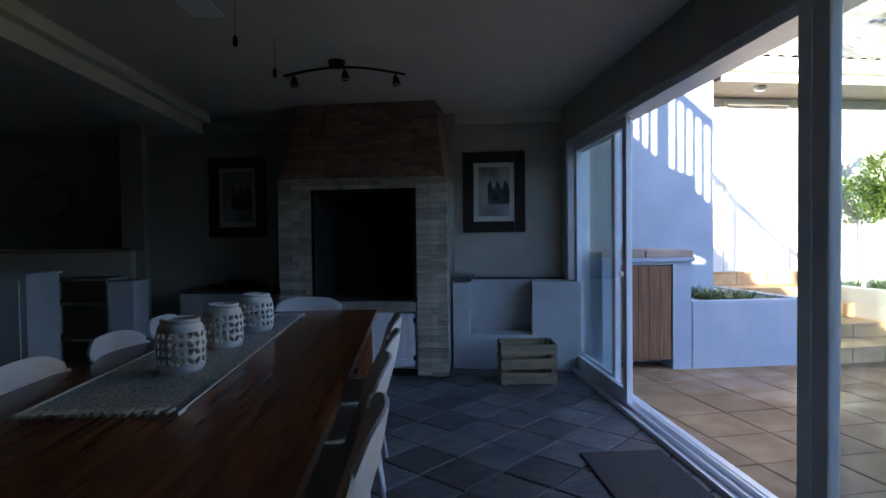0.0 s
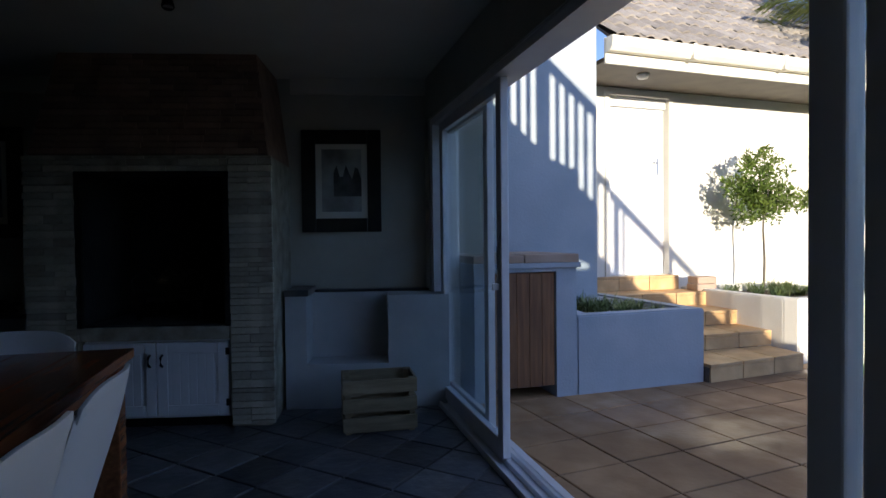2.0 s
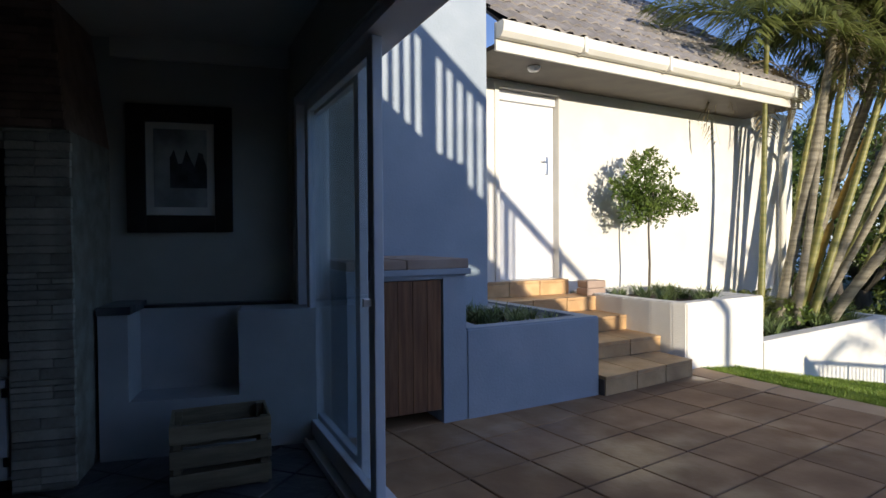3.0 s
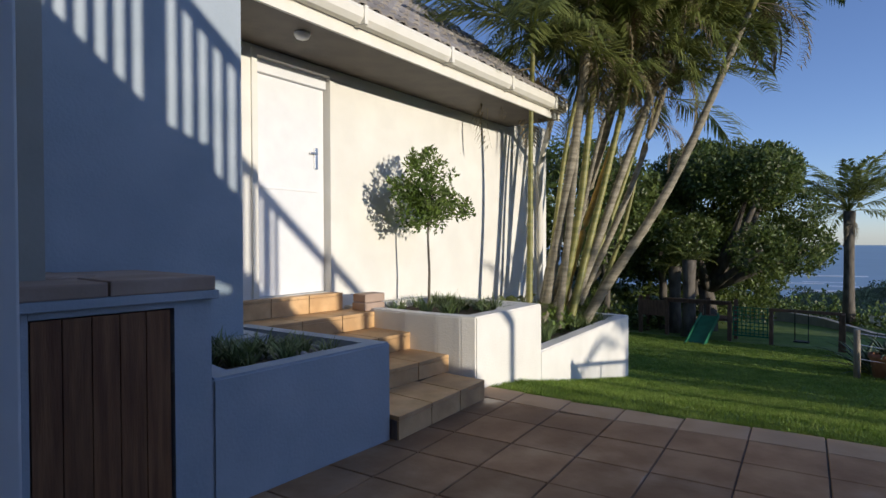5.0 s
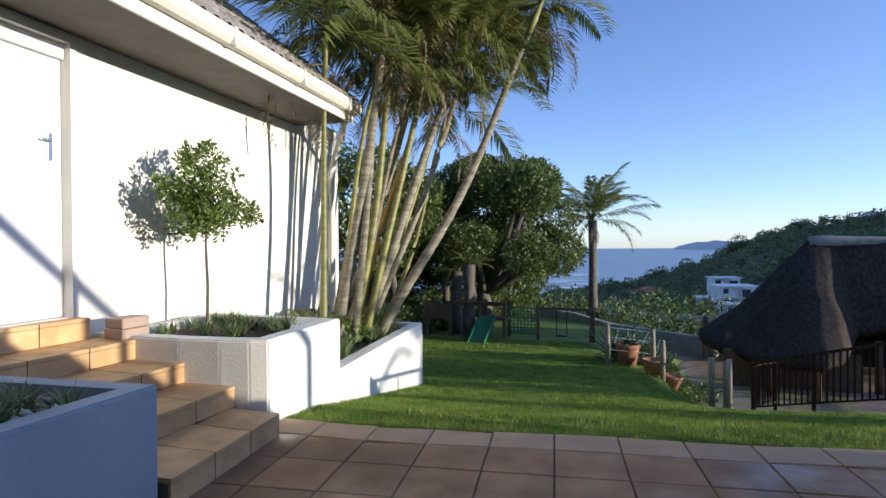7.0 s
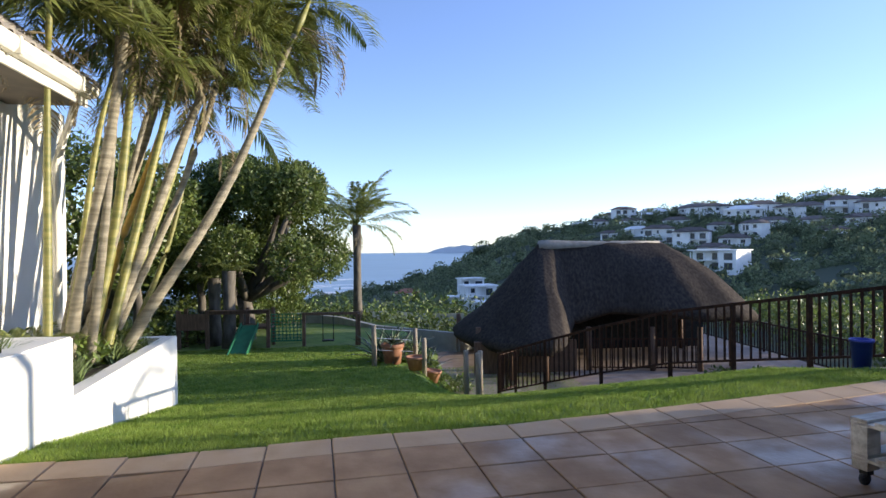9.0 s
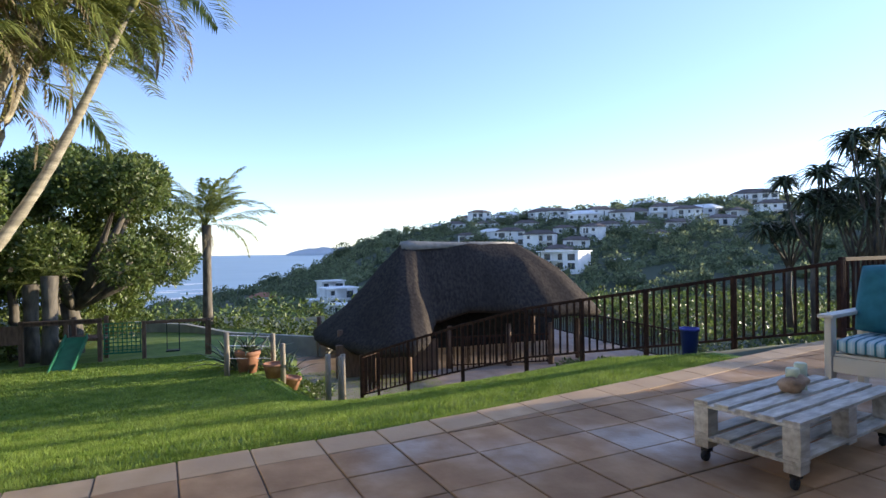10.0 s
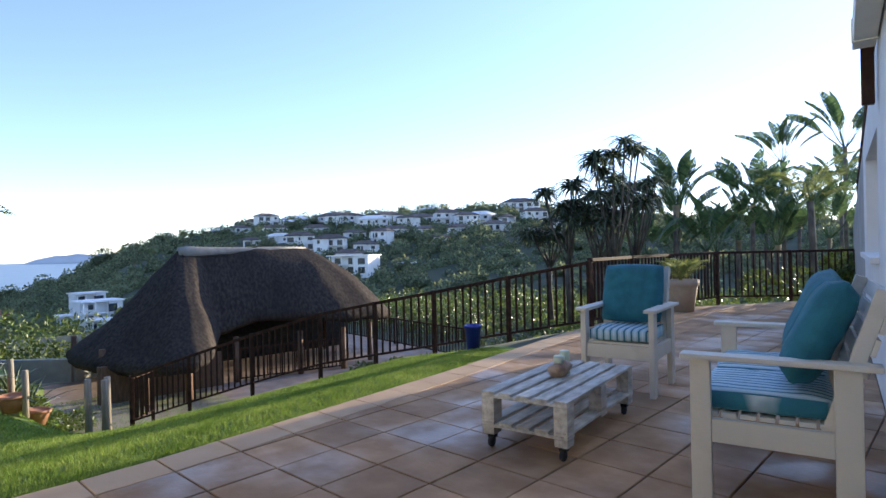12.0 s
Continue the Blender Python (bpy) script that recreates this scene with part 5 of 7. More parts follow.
framed_picture(-2.305, -1.69, 1.233, 2.05, "black framed grey landscape print")

# crate
crate = thing("wooden_crate", "slatted pine crate standing on the slate floor", "crate", pose(1.50, 4.80, 0, 0, 0, -3))
for y in (-0.16, 0.14):
    for i in range(3):
        z = 0.02 + i * 0.115
        part("slat", bx(-0.23, 0.23, y, y + 0.014, z, z + 0.085, 0.003), M["crate_wood"], crate)
for x in (-0.23, 0.216):
    for i in range(3):
        z = 0.02 + i * 0.115
        part("end_slat", bx(x, x + 0.014, -0.144, 0.138, z, z + 0.085, 0.003), M["crate_wood"], crate)
for x in (-0.215, 0.18):
    for y in (-0.145, 0.105):
        part("corner_post", bx(x, x + 0.035, y, y + 0.034, 0.0, 0.335, 0.003), M["crate_wood"], crate)
part("base_board", bx(-0.214, 0.214, -0.143, 0.137, 0.008, 0.018), M["crate_wood"], crate)

# dining table
tab = thing("dining_table", "long polished dark wood dining table", "dining table")
TX0, TX1, TY0, TY1, TZ = -0.76, 0.315, 0.95, 3.86, 0.75
for i in range(5):
    x0 = TX0 + i * (TX1 - TX0) / 5
    part("top_plank", bx(x0 + 0.0005, x0 + (TX1 - TX0) / 5 - 0.0005, TY0, TY1, TZ - 0.04, TZ, 0.003), M["dark_wood"], tab)
for x in (TX0 + 0.08, TX1 - 0.10):
    part("apron", bx(x, x + 0.02, TY0 + 0.12, TY1 - 0.12, TZ - 0.13, TZ - 0.041), M["dark_wood"], tab)
for y in (TY0 + 0.08, TY1 - 0.10):
    part("apron", bx(TX0 + 0.12, TX1 - 0.12, y, y + 0.02, TZ - 0.13, TZ - 0.041), M["dark_wood"], tab)
for x in (TX0 + 0.03, TX1 - 0.13):
    for y in (TY0 + 0.03, TY1 - 0.13):
        part("leg", bx(x, x + 0.10, y, y + 0.10, 0, TZ - 0.041, 0.008), M["dark_wood"], tab)

run = thing("table_runner", "grey and white woven table runner with fringed ends", "table runner")
V, F = [], []
ny, nx = 60, 12
for j in range(ny + 1):
    for i in range(nx + 1):
        x = -0.340 + (i / nx - 0.5) * 0.445 + 0.01 * (1 - 2 * j / ny)
        y = 1.72 + j * (3.59 - 1.72) / ny
        V.append((x, y, TZ + 0.004 + 0.0015 * noise.noise(Vector((x * 9, y * 9, 0)))))
for j in range(ny):
    for i in range(nx):
        a = j * (nx + 1) + i
        F.append((a, a + 1, a + nx + 2, a + nx + 1))
piece("cloth", mesh_of("cloth", V, F), M["weave"], run, smooth=True)
for yy, s in ((1.72, -1), (3.59, 1)):
    bm = bmesh.new()
    for i in range(34):
        x = -0.340 + (i / 33 - 0.5) * 0.445 - 0.01 * s
        jx = 0.004 * math.sin(i * 7.3)
        box(bm, x - 0.005 + jx, x + 0.005 + jx, min(yy, yy + s * (0.05 + 0.012 * math.sin(i * 3.1))), max(yy, yy + s * 0.05), TZ + 0.002, TZ + 0.010 + 0.004 * math.sin(i * 5.0) ** 2)
    part("fringe", bm, M["fringe"], run, "cream cotton fringe")
for sx in (-1, 1):
    part("edge_binding", tube([(-0.340 + sx * 0.222 + 0.01, 1.72, TZ + 0.006), (-0.340 + sx * 0.222 - 0.01, 3.59, TZ + 0.006)], 0.004, 6), M["fringe"], run)


def lantern(m):
    """Pierced ceramic lantern: a jar wall with a lattice of petal-shaped openings cut through."""
    root = thing("ceramic_lantern", "white ceramic lantern pierced with petal shapes", "lantern", m, "ceramic lanterns on the runner")
    prof = [(0.070, 0.0), (0.079, 0.012), (0.085, 0.035), (0.086, 0.09), (0.084, 0.135), (0.076, 0.165), (0.066, 0.178), (0.066, 0.190), (0.058, 0.192), (0.056, 0.176)]
    n = 96
    zs = np.linspace(0.0, 0.178, 46)

    def rad(z):
        for (ra, za), (rb, zb) in zip(prof, prof[1:]):
            if za <= z <= zb:
                return ra + (rb - ra) * (z - za) / (zb - za)
        return prof[-3][0]

    V, F = [], []
    for z in zs:
        for k in range(n):
            a = 2 * math.pi * k / n
            V.append((rad(z) * math.cos(a), rad(z) * math.sin(a), z))

    def hole(k, i):
        z = (zs[i] + zs[i + 1]) / 2
        if not 0.03 < z < 0.15:
            return False
        u = ((k + 0.5) / n * 9) % 1 - 0.5
        w = (((z - 0.03) / 0.06) % 1) - 0.5
        for sgn in (1, -1):
            # petals run along the diagonals of each cell
            p, q = (u + sgn * w) / 1.4142, (u - sgn * w) / 1.4142
            if 0.10 < abs(p) < 0.62 and abs(q) < 0.15 * (1 - ((abs(p) - 0.38) / 0.25) ** 2):
                return True
        return False

    for i in range(len(zs) - 1):
        for k in range(n):
            if not hole(k, i):
                F.append((i * n + k, i * n + (k + 1) % n, (i + 1) * n + (k + 1) % n, (i + 1) * n + k))
    me_ = mesh_of("jar", V, F)
    jar = piece("jar", me_, M["ceramic"], root, smooth=True)
    sol = jar.modifiers.new("wall", "SOLIDIFY")
    sol.thickness = 0.006
    part("rim", lathe([(0.066, 0.176), (0.069, 0.180), (0.069, 0.190), (0.060, 0.193), (0.057, 0.188), (0.057, 0.176)], 32), M["ceramic"], root, smooth=True)
    part("base", lathe([(0.0, 0.001), (0.070, 0.001), (0.070, 0.006), (0.0, 0.006)], 32), M["ceramic"], root)
    part("wire_handle", tube([(0.066 * math.cos(t), 0.072 * math.sin(t) , 0.186 + 0.0 * t) for t in np.linspace(-0.2, 3.3, 12)], 0.0022, 6), M["steel"], root, "thin wire handle folded down")
    return root


lan = lantern(pose(-0.302, 2.20, TZ + 0.006))
for x, y, r in ((-0.292, 2.64, 40), (-0.258, 3.06, 75)):
    copy_thing(lan, pose(x, y, TZ + 0.006, 0, 0, r))


def dining_chair(m):
    """White moulded shell chair on slim legs; the sitter faces +x."""
    root = thing("dining_chair", "white moulded plastic chair with slim metal legs", "chair", m, "white chairs round the table")
    V, F = [], []
    nu, nv = 14, 20
    for j in range(nv + 1):
        s = j / nv
        if s < 0.5:                      # seat, front to back
            k = s / 0.5
            cx, cz = 0.22 - 0.42 * k, 0.445 - 0.02 * math.sin(k * math.pi)
            half = 0.235
            curl = 0.012
        else:
            k = (s - 0.5) / 0.5
            cx, cz = -0.20 - 0.075 * k - 0.03 * math.sin(k * 2), 0.445 + 0.385 * k ** 0.9
            half = 0.235 - 0.02 * k
            curl = 0.07 * (1 - 0.3 * k)
        for i in range(nu + 1):
            u = 2 * i / nu - 1
            top = 1 - 0.06 * abs(u) ** 4 if s > 0.9 else 1
            V.append((cx + curl * u * u * (1 if s > 0.45 else 0.2), u * half, cz * top + (0.02 * u * u if s < 0.5 else 0)))
    for j in range(nv):
        for i in range(nu):
            a = j * (nu + 1) + i
            F.append((a, a + 1, a + nu + 2, a + nu + 1))
    sh = piece("shell", mesh_of("shell", V, F), M["plastic"], root, smooth=True)
    so = sh.modifiers.new("thick", "SOLIDIFY")
    so.thickness = 0.012
    bv = sh.modifiers.new("round", "BEVEL")
    bv.width = 0.004
    bv.segments = 2
    for sx, sy in ((1, 1), (1, -1), (-1, 1), (-1, -1)):
        leg = part("leg", tube([(sx * 0.15, sy * 0.15, 0.43), (sx * 0.185, sy * 0.19, 0.20), (sx * 0.215, sy * 0.22, 0.0)], [0.017, 0.012, 0.011], 10), M["alu"], root, smooth=True)
        part("leg_socket", tube([(sx * 0.148, sy * 0.148, 0.44), (sx * 0.178, sy * 0.182, 0.25)], [0.022, 0.017], 10), M["plastic"], leg, smooth=True)
    return root


ch0 = dining_chair(pose(0.17, 1.46, 0, 0, 0, 180))
for x, y, r in ((0.16, 2.00, 183), (0.18, 2.52, 178), (0.18, 3.02, 181), (-0.50, 1.48, 1), (-0.49, 2.06, 2), (-0.47, 2.60, -3), (-0.48, 3.14, 1), (-0.15, 3.66, -92)):
    copy_thing(ch0, pose(x, y, 0, 0, 0, r))

mat_ = thing("door_mat", "dark grey rubber door mat on the slate floor", "door mat")
part("mat", bx(1.47, 1.93, 2.35, 3.19, 0.002, 0.014, 0.005), M["rubber"], mat_)

# ceiling fittings
sp = thing("track_spotlight", "dark curved track with small spotlights on the ceiling", "ceiling light")
arc = [(-0.30 + 0.82 * k, 4.02 - 0.05 * k, CEIL - 0.085 + 0.0 * k + 0.055 * math.sin(k * math.pi) - 0.012) for k in np.linspace(0, 1, 13)]
part("track", tube(arc, 0.009, 8), M["iron"], sp, smooth=True)
part("canopy", lathe([(0.0, -0.045), (0.05, -0.04), (0.06, 0.0), (0.0, 0.0)], 20, (0.06, 4.0, CEIL - 0.001)), M["iron"], sp, smooth=True)
for k in (1, 6, 11):
    x, y, z = arc[k]
    lampo = part("lamp_head", tube([(x, y, z - 0.01), (x + 0.005, y - 0.01, z - 0.045), (x + 0.01, y - 0.03, z - 0.085)], [0.006, 0.02, 0.028], 12), M["iron"], sp, smooth=True)
    part("lens", lathe([(0.0, 0.0), (0.022, 0.0), (0.022, 0.003), (0.0, 0.003)], 12, (x + 0.01, y - 0.03, z - 0.089)), M["steel"], lampo)
fan = thing("ceiling_fan", "white ceiling fan with two hanging pull cords", "ceiling fan", pose(-0.33, 1.97, 0))
part("downrod", tube([(0, 0, CEIL - 0.001), (0, 0, 2.22)], 0.014, 10), M["white_paint"], fan)
part("motor", lathe([(0.0, 2.10), (0.07, 2.105), (0.105, 2.14), (0.10, 2.20), (0.05, 2.225), (0.0, 2.23)], 24), M["white_paint"], fan, smooth=True)
for k in range(3):
    part("blade", bx(0.11, 0.58, -0.065, 0.065, 2.165, 2.173, 0.003, pose(0, 0, 0, 0, 0, 86 + 120 * k)), M["white_paint"], fan)
for x, y, z in ((0.06, 0.72, 2.145), (0.10, 1.35, 2.17)):
    cord = thing("pull_cord", "dark cord pull hanging from the ceiling", "cord", pose(-0.34, 2.15, 0))
    part("string", tube([(x, y, CEIL - 0.001), (x, y, z + 0.05)], 0.0012, 5), M["iron"], cord)
    part("knob", lathe([(0.0, 0), (0.011, 0.006), (0.012, 0.04), (0.005, 0.055), (0.0, 0.056)], 12, (x, y, z)), M["iron"], cord, smooth=True)

# side room seen past the beam
bar_ = thing("serving_counter", "dark topped serving counter in the side room", "counter")
part("counter_front", bx(-4.6, -2.30, 6.05, 6.16, 0, 1.10), M["room_wall"], bar_)
part("counter_top", bx(-4.6, -2.26, 5.95, 6.35, 1.101, 1.135, 0.005), M["crate_wood"], bar_)
cab = thing("white_cabinet", "white painted low cabinet in the side room, shade put into its colour", "cabinet")
part("body", bx(-3.45, -2.62, 4.95, 5.40, 0, 0.93, 0.004), M["shade_grey_paint"], cab)
part("top", bx(-3.47, -2.60, 4.93, 5.42, 0.931, 0.955, 0.004), M["shade_grey_paint"], cab)
part("door", bx(-3.40, -3.06, 4.93, 4.949, 0.10, 0.90, 0.003), M["shade_grey_paint"], cab)
part("door", bx(-3.03, -2.67, 4.93, 4.949, 0.10, 0.90, 0.003), M["shade_grey_paint"], cab)
shf = thing("open_shelf", "open shelf unit with two boards", "shelf")
for z in (0.28, 0.62, 0.84):
    part("shelf_board", bx(-2.92, -2.30, 5.55, 5.95, z, z + 0.025, 0.003), M["crate_wood"], shf)
part("side_panel", bx(-2.945, -2.921, 5.55, 5.95, 0, 0.865), M["shade_grey_paint"], shf)
part("side_panel", bx(-2.299, -2.275, 5.55, 5.95, 0, 0.865), M["shade_grey_paint"], shf)
bxw = thing("white_bin", "white upright storage box beside the shelf, shade put into its colour", "storage box")
part("box_body", bx(-2.26, -2.02, 5.50, 5.80, 0, 0.84, 0.01), M["shade_grey_paint"], bxw)
clk = thing("wall_clock", "large round grey wall clock in the dark side room", "clock")
part("clock_face", lathe([(0.0, 0.0), (0.27, 0.0), (0.28, 0.02), (0.25, 0.03), (0.0, 0.03)], 32), M["wall_grey"], clk)
clk.matrix_world = pose(-3.9, 7.36, 1.75, 90, 0, 0)

# ---- garden: topiary, palms, trees ----
top = thing("clipped_tree", "small clipped standard tree with a rounded green crown", "tree")
tx, ty = 6.20, 6.54
part("trunk", tube([(tx, ty, 0.50), (tx + 0.012, ty, 0.9), (tx - 0.008, ty, 1.25), (tx, ty, 1.62)], [0.016, 0.013, 0.011, 0.010], 8), M["bark"], top, smooth=True)
for dx, dz in ((-0.2, 0.3), (0.22, 0.22), (0.02, 0.42), (-0.08, 0.2), (0.12, 0.35)):
    part("limb", tube([(tx, ty, 1.38), (tx + dx * 0.5, ty - 0.05, 1.5 + dz * 0.4), (tx + dx, ty - 0.03, 1.48 + dz)], [0.008, 0.006, 0.003], 6), M["bark"], top)
blobs = [(tx - 0.02, ty - 0.05, 1.71, 0.27), (tx - 0.26, ty, 1.72, 0.20), (tx + 0.24, ty, 1.62, 0.19), (tx - 0.06, ty - 0.03, 2.00, 0.16), (tx + 0.08, ty + 0.03, 1.48, 0.19), (tx - 0.2, ty, 1.46, 0.17), (tx + 0.40, ty - 0.05, 1.56, 0.12), (tx - 0.40, ty, 1.70, 0.12)]
rng = random.Random(4)
for _ in range(46):                   # loose sprigs that break the clipped outline
    bx0, by0, bz0, br0 = blobs[rng.randrange(8)]
    a_, e_ = rng.uniform(0, 2 * math.pi), rng.uniform(-0.4, 1.2)
    k_ = br0 * rng.uniform(0.95, 1.3)
    blobs.append((bx0 + k_ * math.cos(a_) * math.cos(e_), by0 + k_ * math.sin(a_) * math.cos(e_), bz0 + k_ * math.sin(e_), rng.uniform(0.035, 0.075)))
piece("crown", cloud_mesh("crown", 4400, blobs, 0.055, 11, 2.4, 0.35, 0.3), M["leaf"], top)


def tuft_mesh(name, n, spread, length, seed, width=0.008, lean=0.8):
    """A tuft of arching strap leaves."""
    rng = np.random.default_rng(seed)
    V, F = [], []
    for _ in range(n):
        a = rng.uniform(0, 2 * math.pi)
        bx_, by_ = rng.normal(0, spread, 2)
        L = length * rng.uniform(0.6, 1.2)
        ln = lean * rng.uniform(0.5, 1.3)
        d = np.array([math.cos(a), math.sin(a)])
        s = np.array([-d[1], d[0]]) * width * rng.uniform(0.7, 1.3)
        k = len(V)
        for i in range(4):
            f = i / 3
            r = L * ln * f * (0.55 + 0.45 * f)
            z = L * (f - 0.45 * ln * f * f)
            ww = (1 - f ** 2.2) * 1.0 + 0.03
            V += [(bx_ + d[0] * r + s[0] * ww, by_ + d[1] * r + s[1] * ww, z), (bx_ + d[0] * r - s[0] * ww, by_ + d[1] * r - s[1] * ww, z)]
        for i in range(3):
            F.append((k + 2 * i, k + 2 * i + 1, k + 2 * i + 3, k + 2 * i + 2))
    return mesh_of(name, V, F)


tufts = [tuft_mesh("tuft", 34, 0.025, 0.24, s, 0.007) for s in (1, 2, 3)]
for me_ in tufts:
    me_.materials.append(M["liriope"])
rng = random.Random(8)


def plant_tufts(poly, n, z, scale=1.0, name="border_grass", label="tuft of variegated border grass in the planter"):
    xs, ys_ = [p[0] for p in poly], [p[1] for p in poly]
    made = 0
    while made < n:
        x, y = rng.uniform(min(xs), max(xs)), rng.uniform(min(ys_), max(ys_))
        inside = True
        for i in range(len(poly)):
            a, b = poly[i], poly[(i + 1) % len(poly)]
            if (b[0] - a[0]) * (y - a[1]) - (b[1] - a[1]) * (x - a[0]) < 0.02:
                inside = False
        if not inside:
            continue
        ob = tagged(piece(name, tufts[made % 3], None), label, "plant", "border grass tufts")
        ob.matrix_world = pose(x, y, z, 0, 0, rng.uniform(0, 360)) @ Matrix.Scale(scale * rng.uniform(0.75, 1.25), 4)
        made += 1


plant_tufts([(3.25, 5.22), (4.05, 5.26), (4.0, 6.0), (3.25, 5.95)], 30, 0.525, 0.75)
plant_tufts([(5.58, 5.60), (6.50, 5.62), (6.50, 6.72), (5.56, 6.72)], 26, 0.525, 0.72)
plant_tufts([(7.0, 5.75), (9.6, 6.05), (9.6, 6.7), (7.0, 6.7)], 40, 0.045, 1.2)
pebs = tagged(new("pebbles", None), "grey and white pebbles in the planter corner", "pebbles", kind="stuff")
bm = bmesh.new()
for i in range(70):
    x, y = 3.62 + rng.random() * 0.42, 5.28 + rng.random() * 0.45
    m_ = pose(x, y, 0.54 + rng.random() * 0.02, rng.uniform(-30, 30), rng.uniform(-30, 30), rng.uniform(0, 360)) @ Matrix.Diagonal((0.028, 0.02, 0.014, 1))
    bmesh.ops.create_icosphere(bm, subdivisions=1, radius=1, matrix=m_)
bpy.data.objects.remove(pebs)
tagged(part("pebbles", bm, M["pebble"], None, "", True), "grey and white pebbles in the planter corner", "pebbles", kind="stuff")


def frond_mesh(name, length, pairs, leaf, droop, seed, wide=0.016, vee=0.5):
    """A feather palm frond along +x: an arching rib with two rows of hanging leaflets."""
    rng_ = np.random.default_rng(seed)
    V, F = [], []

    def rib(f):
        a = droop * f
        return np.array([length * (f - 0.16 * droop * f * f * f), 0, length * (0.42 * f - 0.62 * droop * f * f)])

    rs = [rib(i / 10) for i in range(11)]
    for i, p in enumerate(rs):
        w = 0.012 * (1 - i / 11) + 0.002
        V += [tuple(p + np.array([0, w, 0])), tuple(p + np.array([0, 0, w * 1.4])), tuple(p - np.array([0, w, 0]))]
    for i in range(10):
        for k in range(3):
            a, b = 3 * i + k, 3 * i + (k + 1) % 3
            F.append((a, b, b + 3, a + 3))
    for i in range(pairs):
        f = 0.16 + 0.84 * (i + rng_.uniform(-0.3, 0.3)) / pairs
        p = rib(min(1, max(0, f)))
        L = leaf * (0.45 + 0.75 * math.sin(math.pi * min(1, f * 0.93 + 0.06))) * rng_.uniform(0.8, 1.15)
        for s in (1, -1):
            out = np.array([0.65 + 0.2 * f, s * 0.75, vee * rng_.uniform(0.3, 1.0) - 0.25])
            out /= np.linalg.norm(out)
            tip = p + out * L + np.array([0, 0, -0.38 * L * rng_.uniform(0.6, 1.3)])
            mid = p + out * L * 0.55 + np.array([0, 0, -0.03 * L])
            side = np.cross(out, [0, 0, 1])
            side = side / (np.linalg.norm(side) + 1e-9) * wide
            k = len(V)
            V += [tuple(p), tuple(mid + side), tuple(tip), tuple(mid - side)]
            F.append((k, k + 1, k + 2, k + 3))
    return mesh_of(name, V, F)


fronds = [frond_mesh("frond", 1.5, 46, 0.44, d, s, 0.013) for d, s in ((0.6, 1), (0.95, 2), (1.3, 3))]
for me_ in fronds:
    me_.materials.append(M["frond"])
dry = frond_mesh("frond", 1.2, 26, 0.30, 1.6, 9, 0.012)
dry.materials.append(M["frond_dry"])
TRUNKS = (
    ((7.87, 6.36, 0.03), (7.94, 6.35, 3.05), 0.055, "cane_green"), ((8.22, 6.38, 0.03), (8.60, 5.82, 4.2), 0.085, "palm_bark"),
    ((8.52, 6.36, 0.03), (9.0, 5.90, 3.9), 0.075, "cane_green"), ((8.68, 6.32, 0.03), (9.80, 5.16, 3.85), 0.080, "palm_bark"),
    ((8.80, 6.45, 0.03), (9.66, 5.66, 3.6), 0.060, "cane_yellow"), ((8.80, 6.12, 0.03), (9.95, 4.34, 3.95), 0.085, "palm_bark"),
    ((9.15, 6.5, 0.03), (10.21, 5.56, 3.4), 0.055, "cane_green"), ((8.75, 6.62, 0.03), (9.74, 5.58, 4.6), 0.075, "palm_bark"),
    ((9.30, 6.3, 0.03), (9.90, 5.62, 2.6), 0.045, "cane_green"), ((8.40, 6.55, 0.03), (8.9, 6.1, 3.4), 0.05, "cane_green"),
    ((9.05, 6.62, 0.03), (9.5, 6.0, 3.0), 0.05, "palm_bark"), ((8.62, 6.66, 0.03), (9.2, 6.1, 4.2), 0.06, "palm_bark"),
    ((8.30, 6.20, 0.03), (8.75, 5.95, 4.9), 0.06, "palm_bark"), ((8.60, 6.20, 0.03), (9.45, 5.45, 4.3), 0.065, "cane_green"), ((8.95, 6.35, 0.03), (9.95, 5.0, 4.4), 0.06, "palm_bark"), ((8.45, 6.45, 0.03), (9.15, 5.75, 3.2), 0.05, "palm_bark"))
rng = random.Random(21)
for i, (a, b, r, mt) in enumerate(TRUNKS):
    b, r = (b[0], b[1], b[2] + 0.2), r * 0.68
    root = thing("cane_palm", "tall clumping cane palm with feathery fronds" if mt != "cane_yellow" else "cane palm with a bright yellow stem", "palm tree", pose(*a), "cane palms by the outbuilding")
    A_, B_ = Vector((0, 0, 0)), Vector(b) - Vector(a)
    pts, rad = [], []
    n = 30
    for k in range(n + 1):
        f = k / n
        p = A_.lerp(B_, f) + Vector((0.10 * math.sin(f * 2.4 + i), 0.07 * math.sin(f * 2.0 + 2 * i), -0.18 * math.sin(f * math.pi) * (B_.xy.length / 2.0))) * math.sin(f * math.pi)
        pts.append(p)
        rad.append(r * (1.15 - 0.5 * f) * (1.10 if k % 2 else 1.0))
    part("trunk", tube(pts, rad, 10), M[mt], root, smooth=True)
    d = (pts[-1] - pts[-3]).normalized()
    part("crownshaft", tube([pts[-1] - d * 0.02, pts[-1] + d * 0.25, pts[-1] + d * 0.55], [r * 0.75, r * 0.85, r * 0.3], 10), M["cane_green"], root, "smooth green crownshaft", smooth=True)
    nf = 19 if b[2] > 3.2 else 13
    for k in range(nf):
        ob = piece("frond", fronds[(k + i) % 3], None, root)
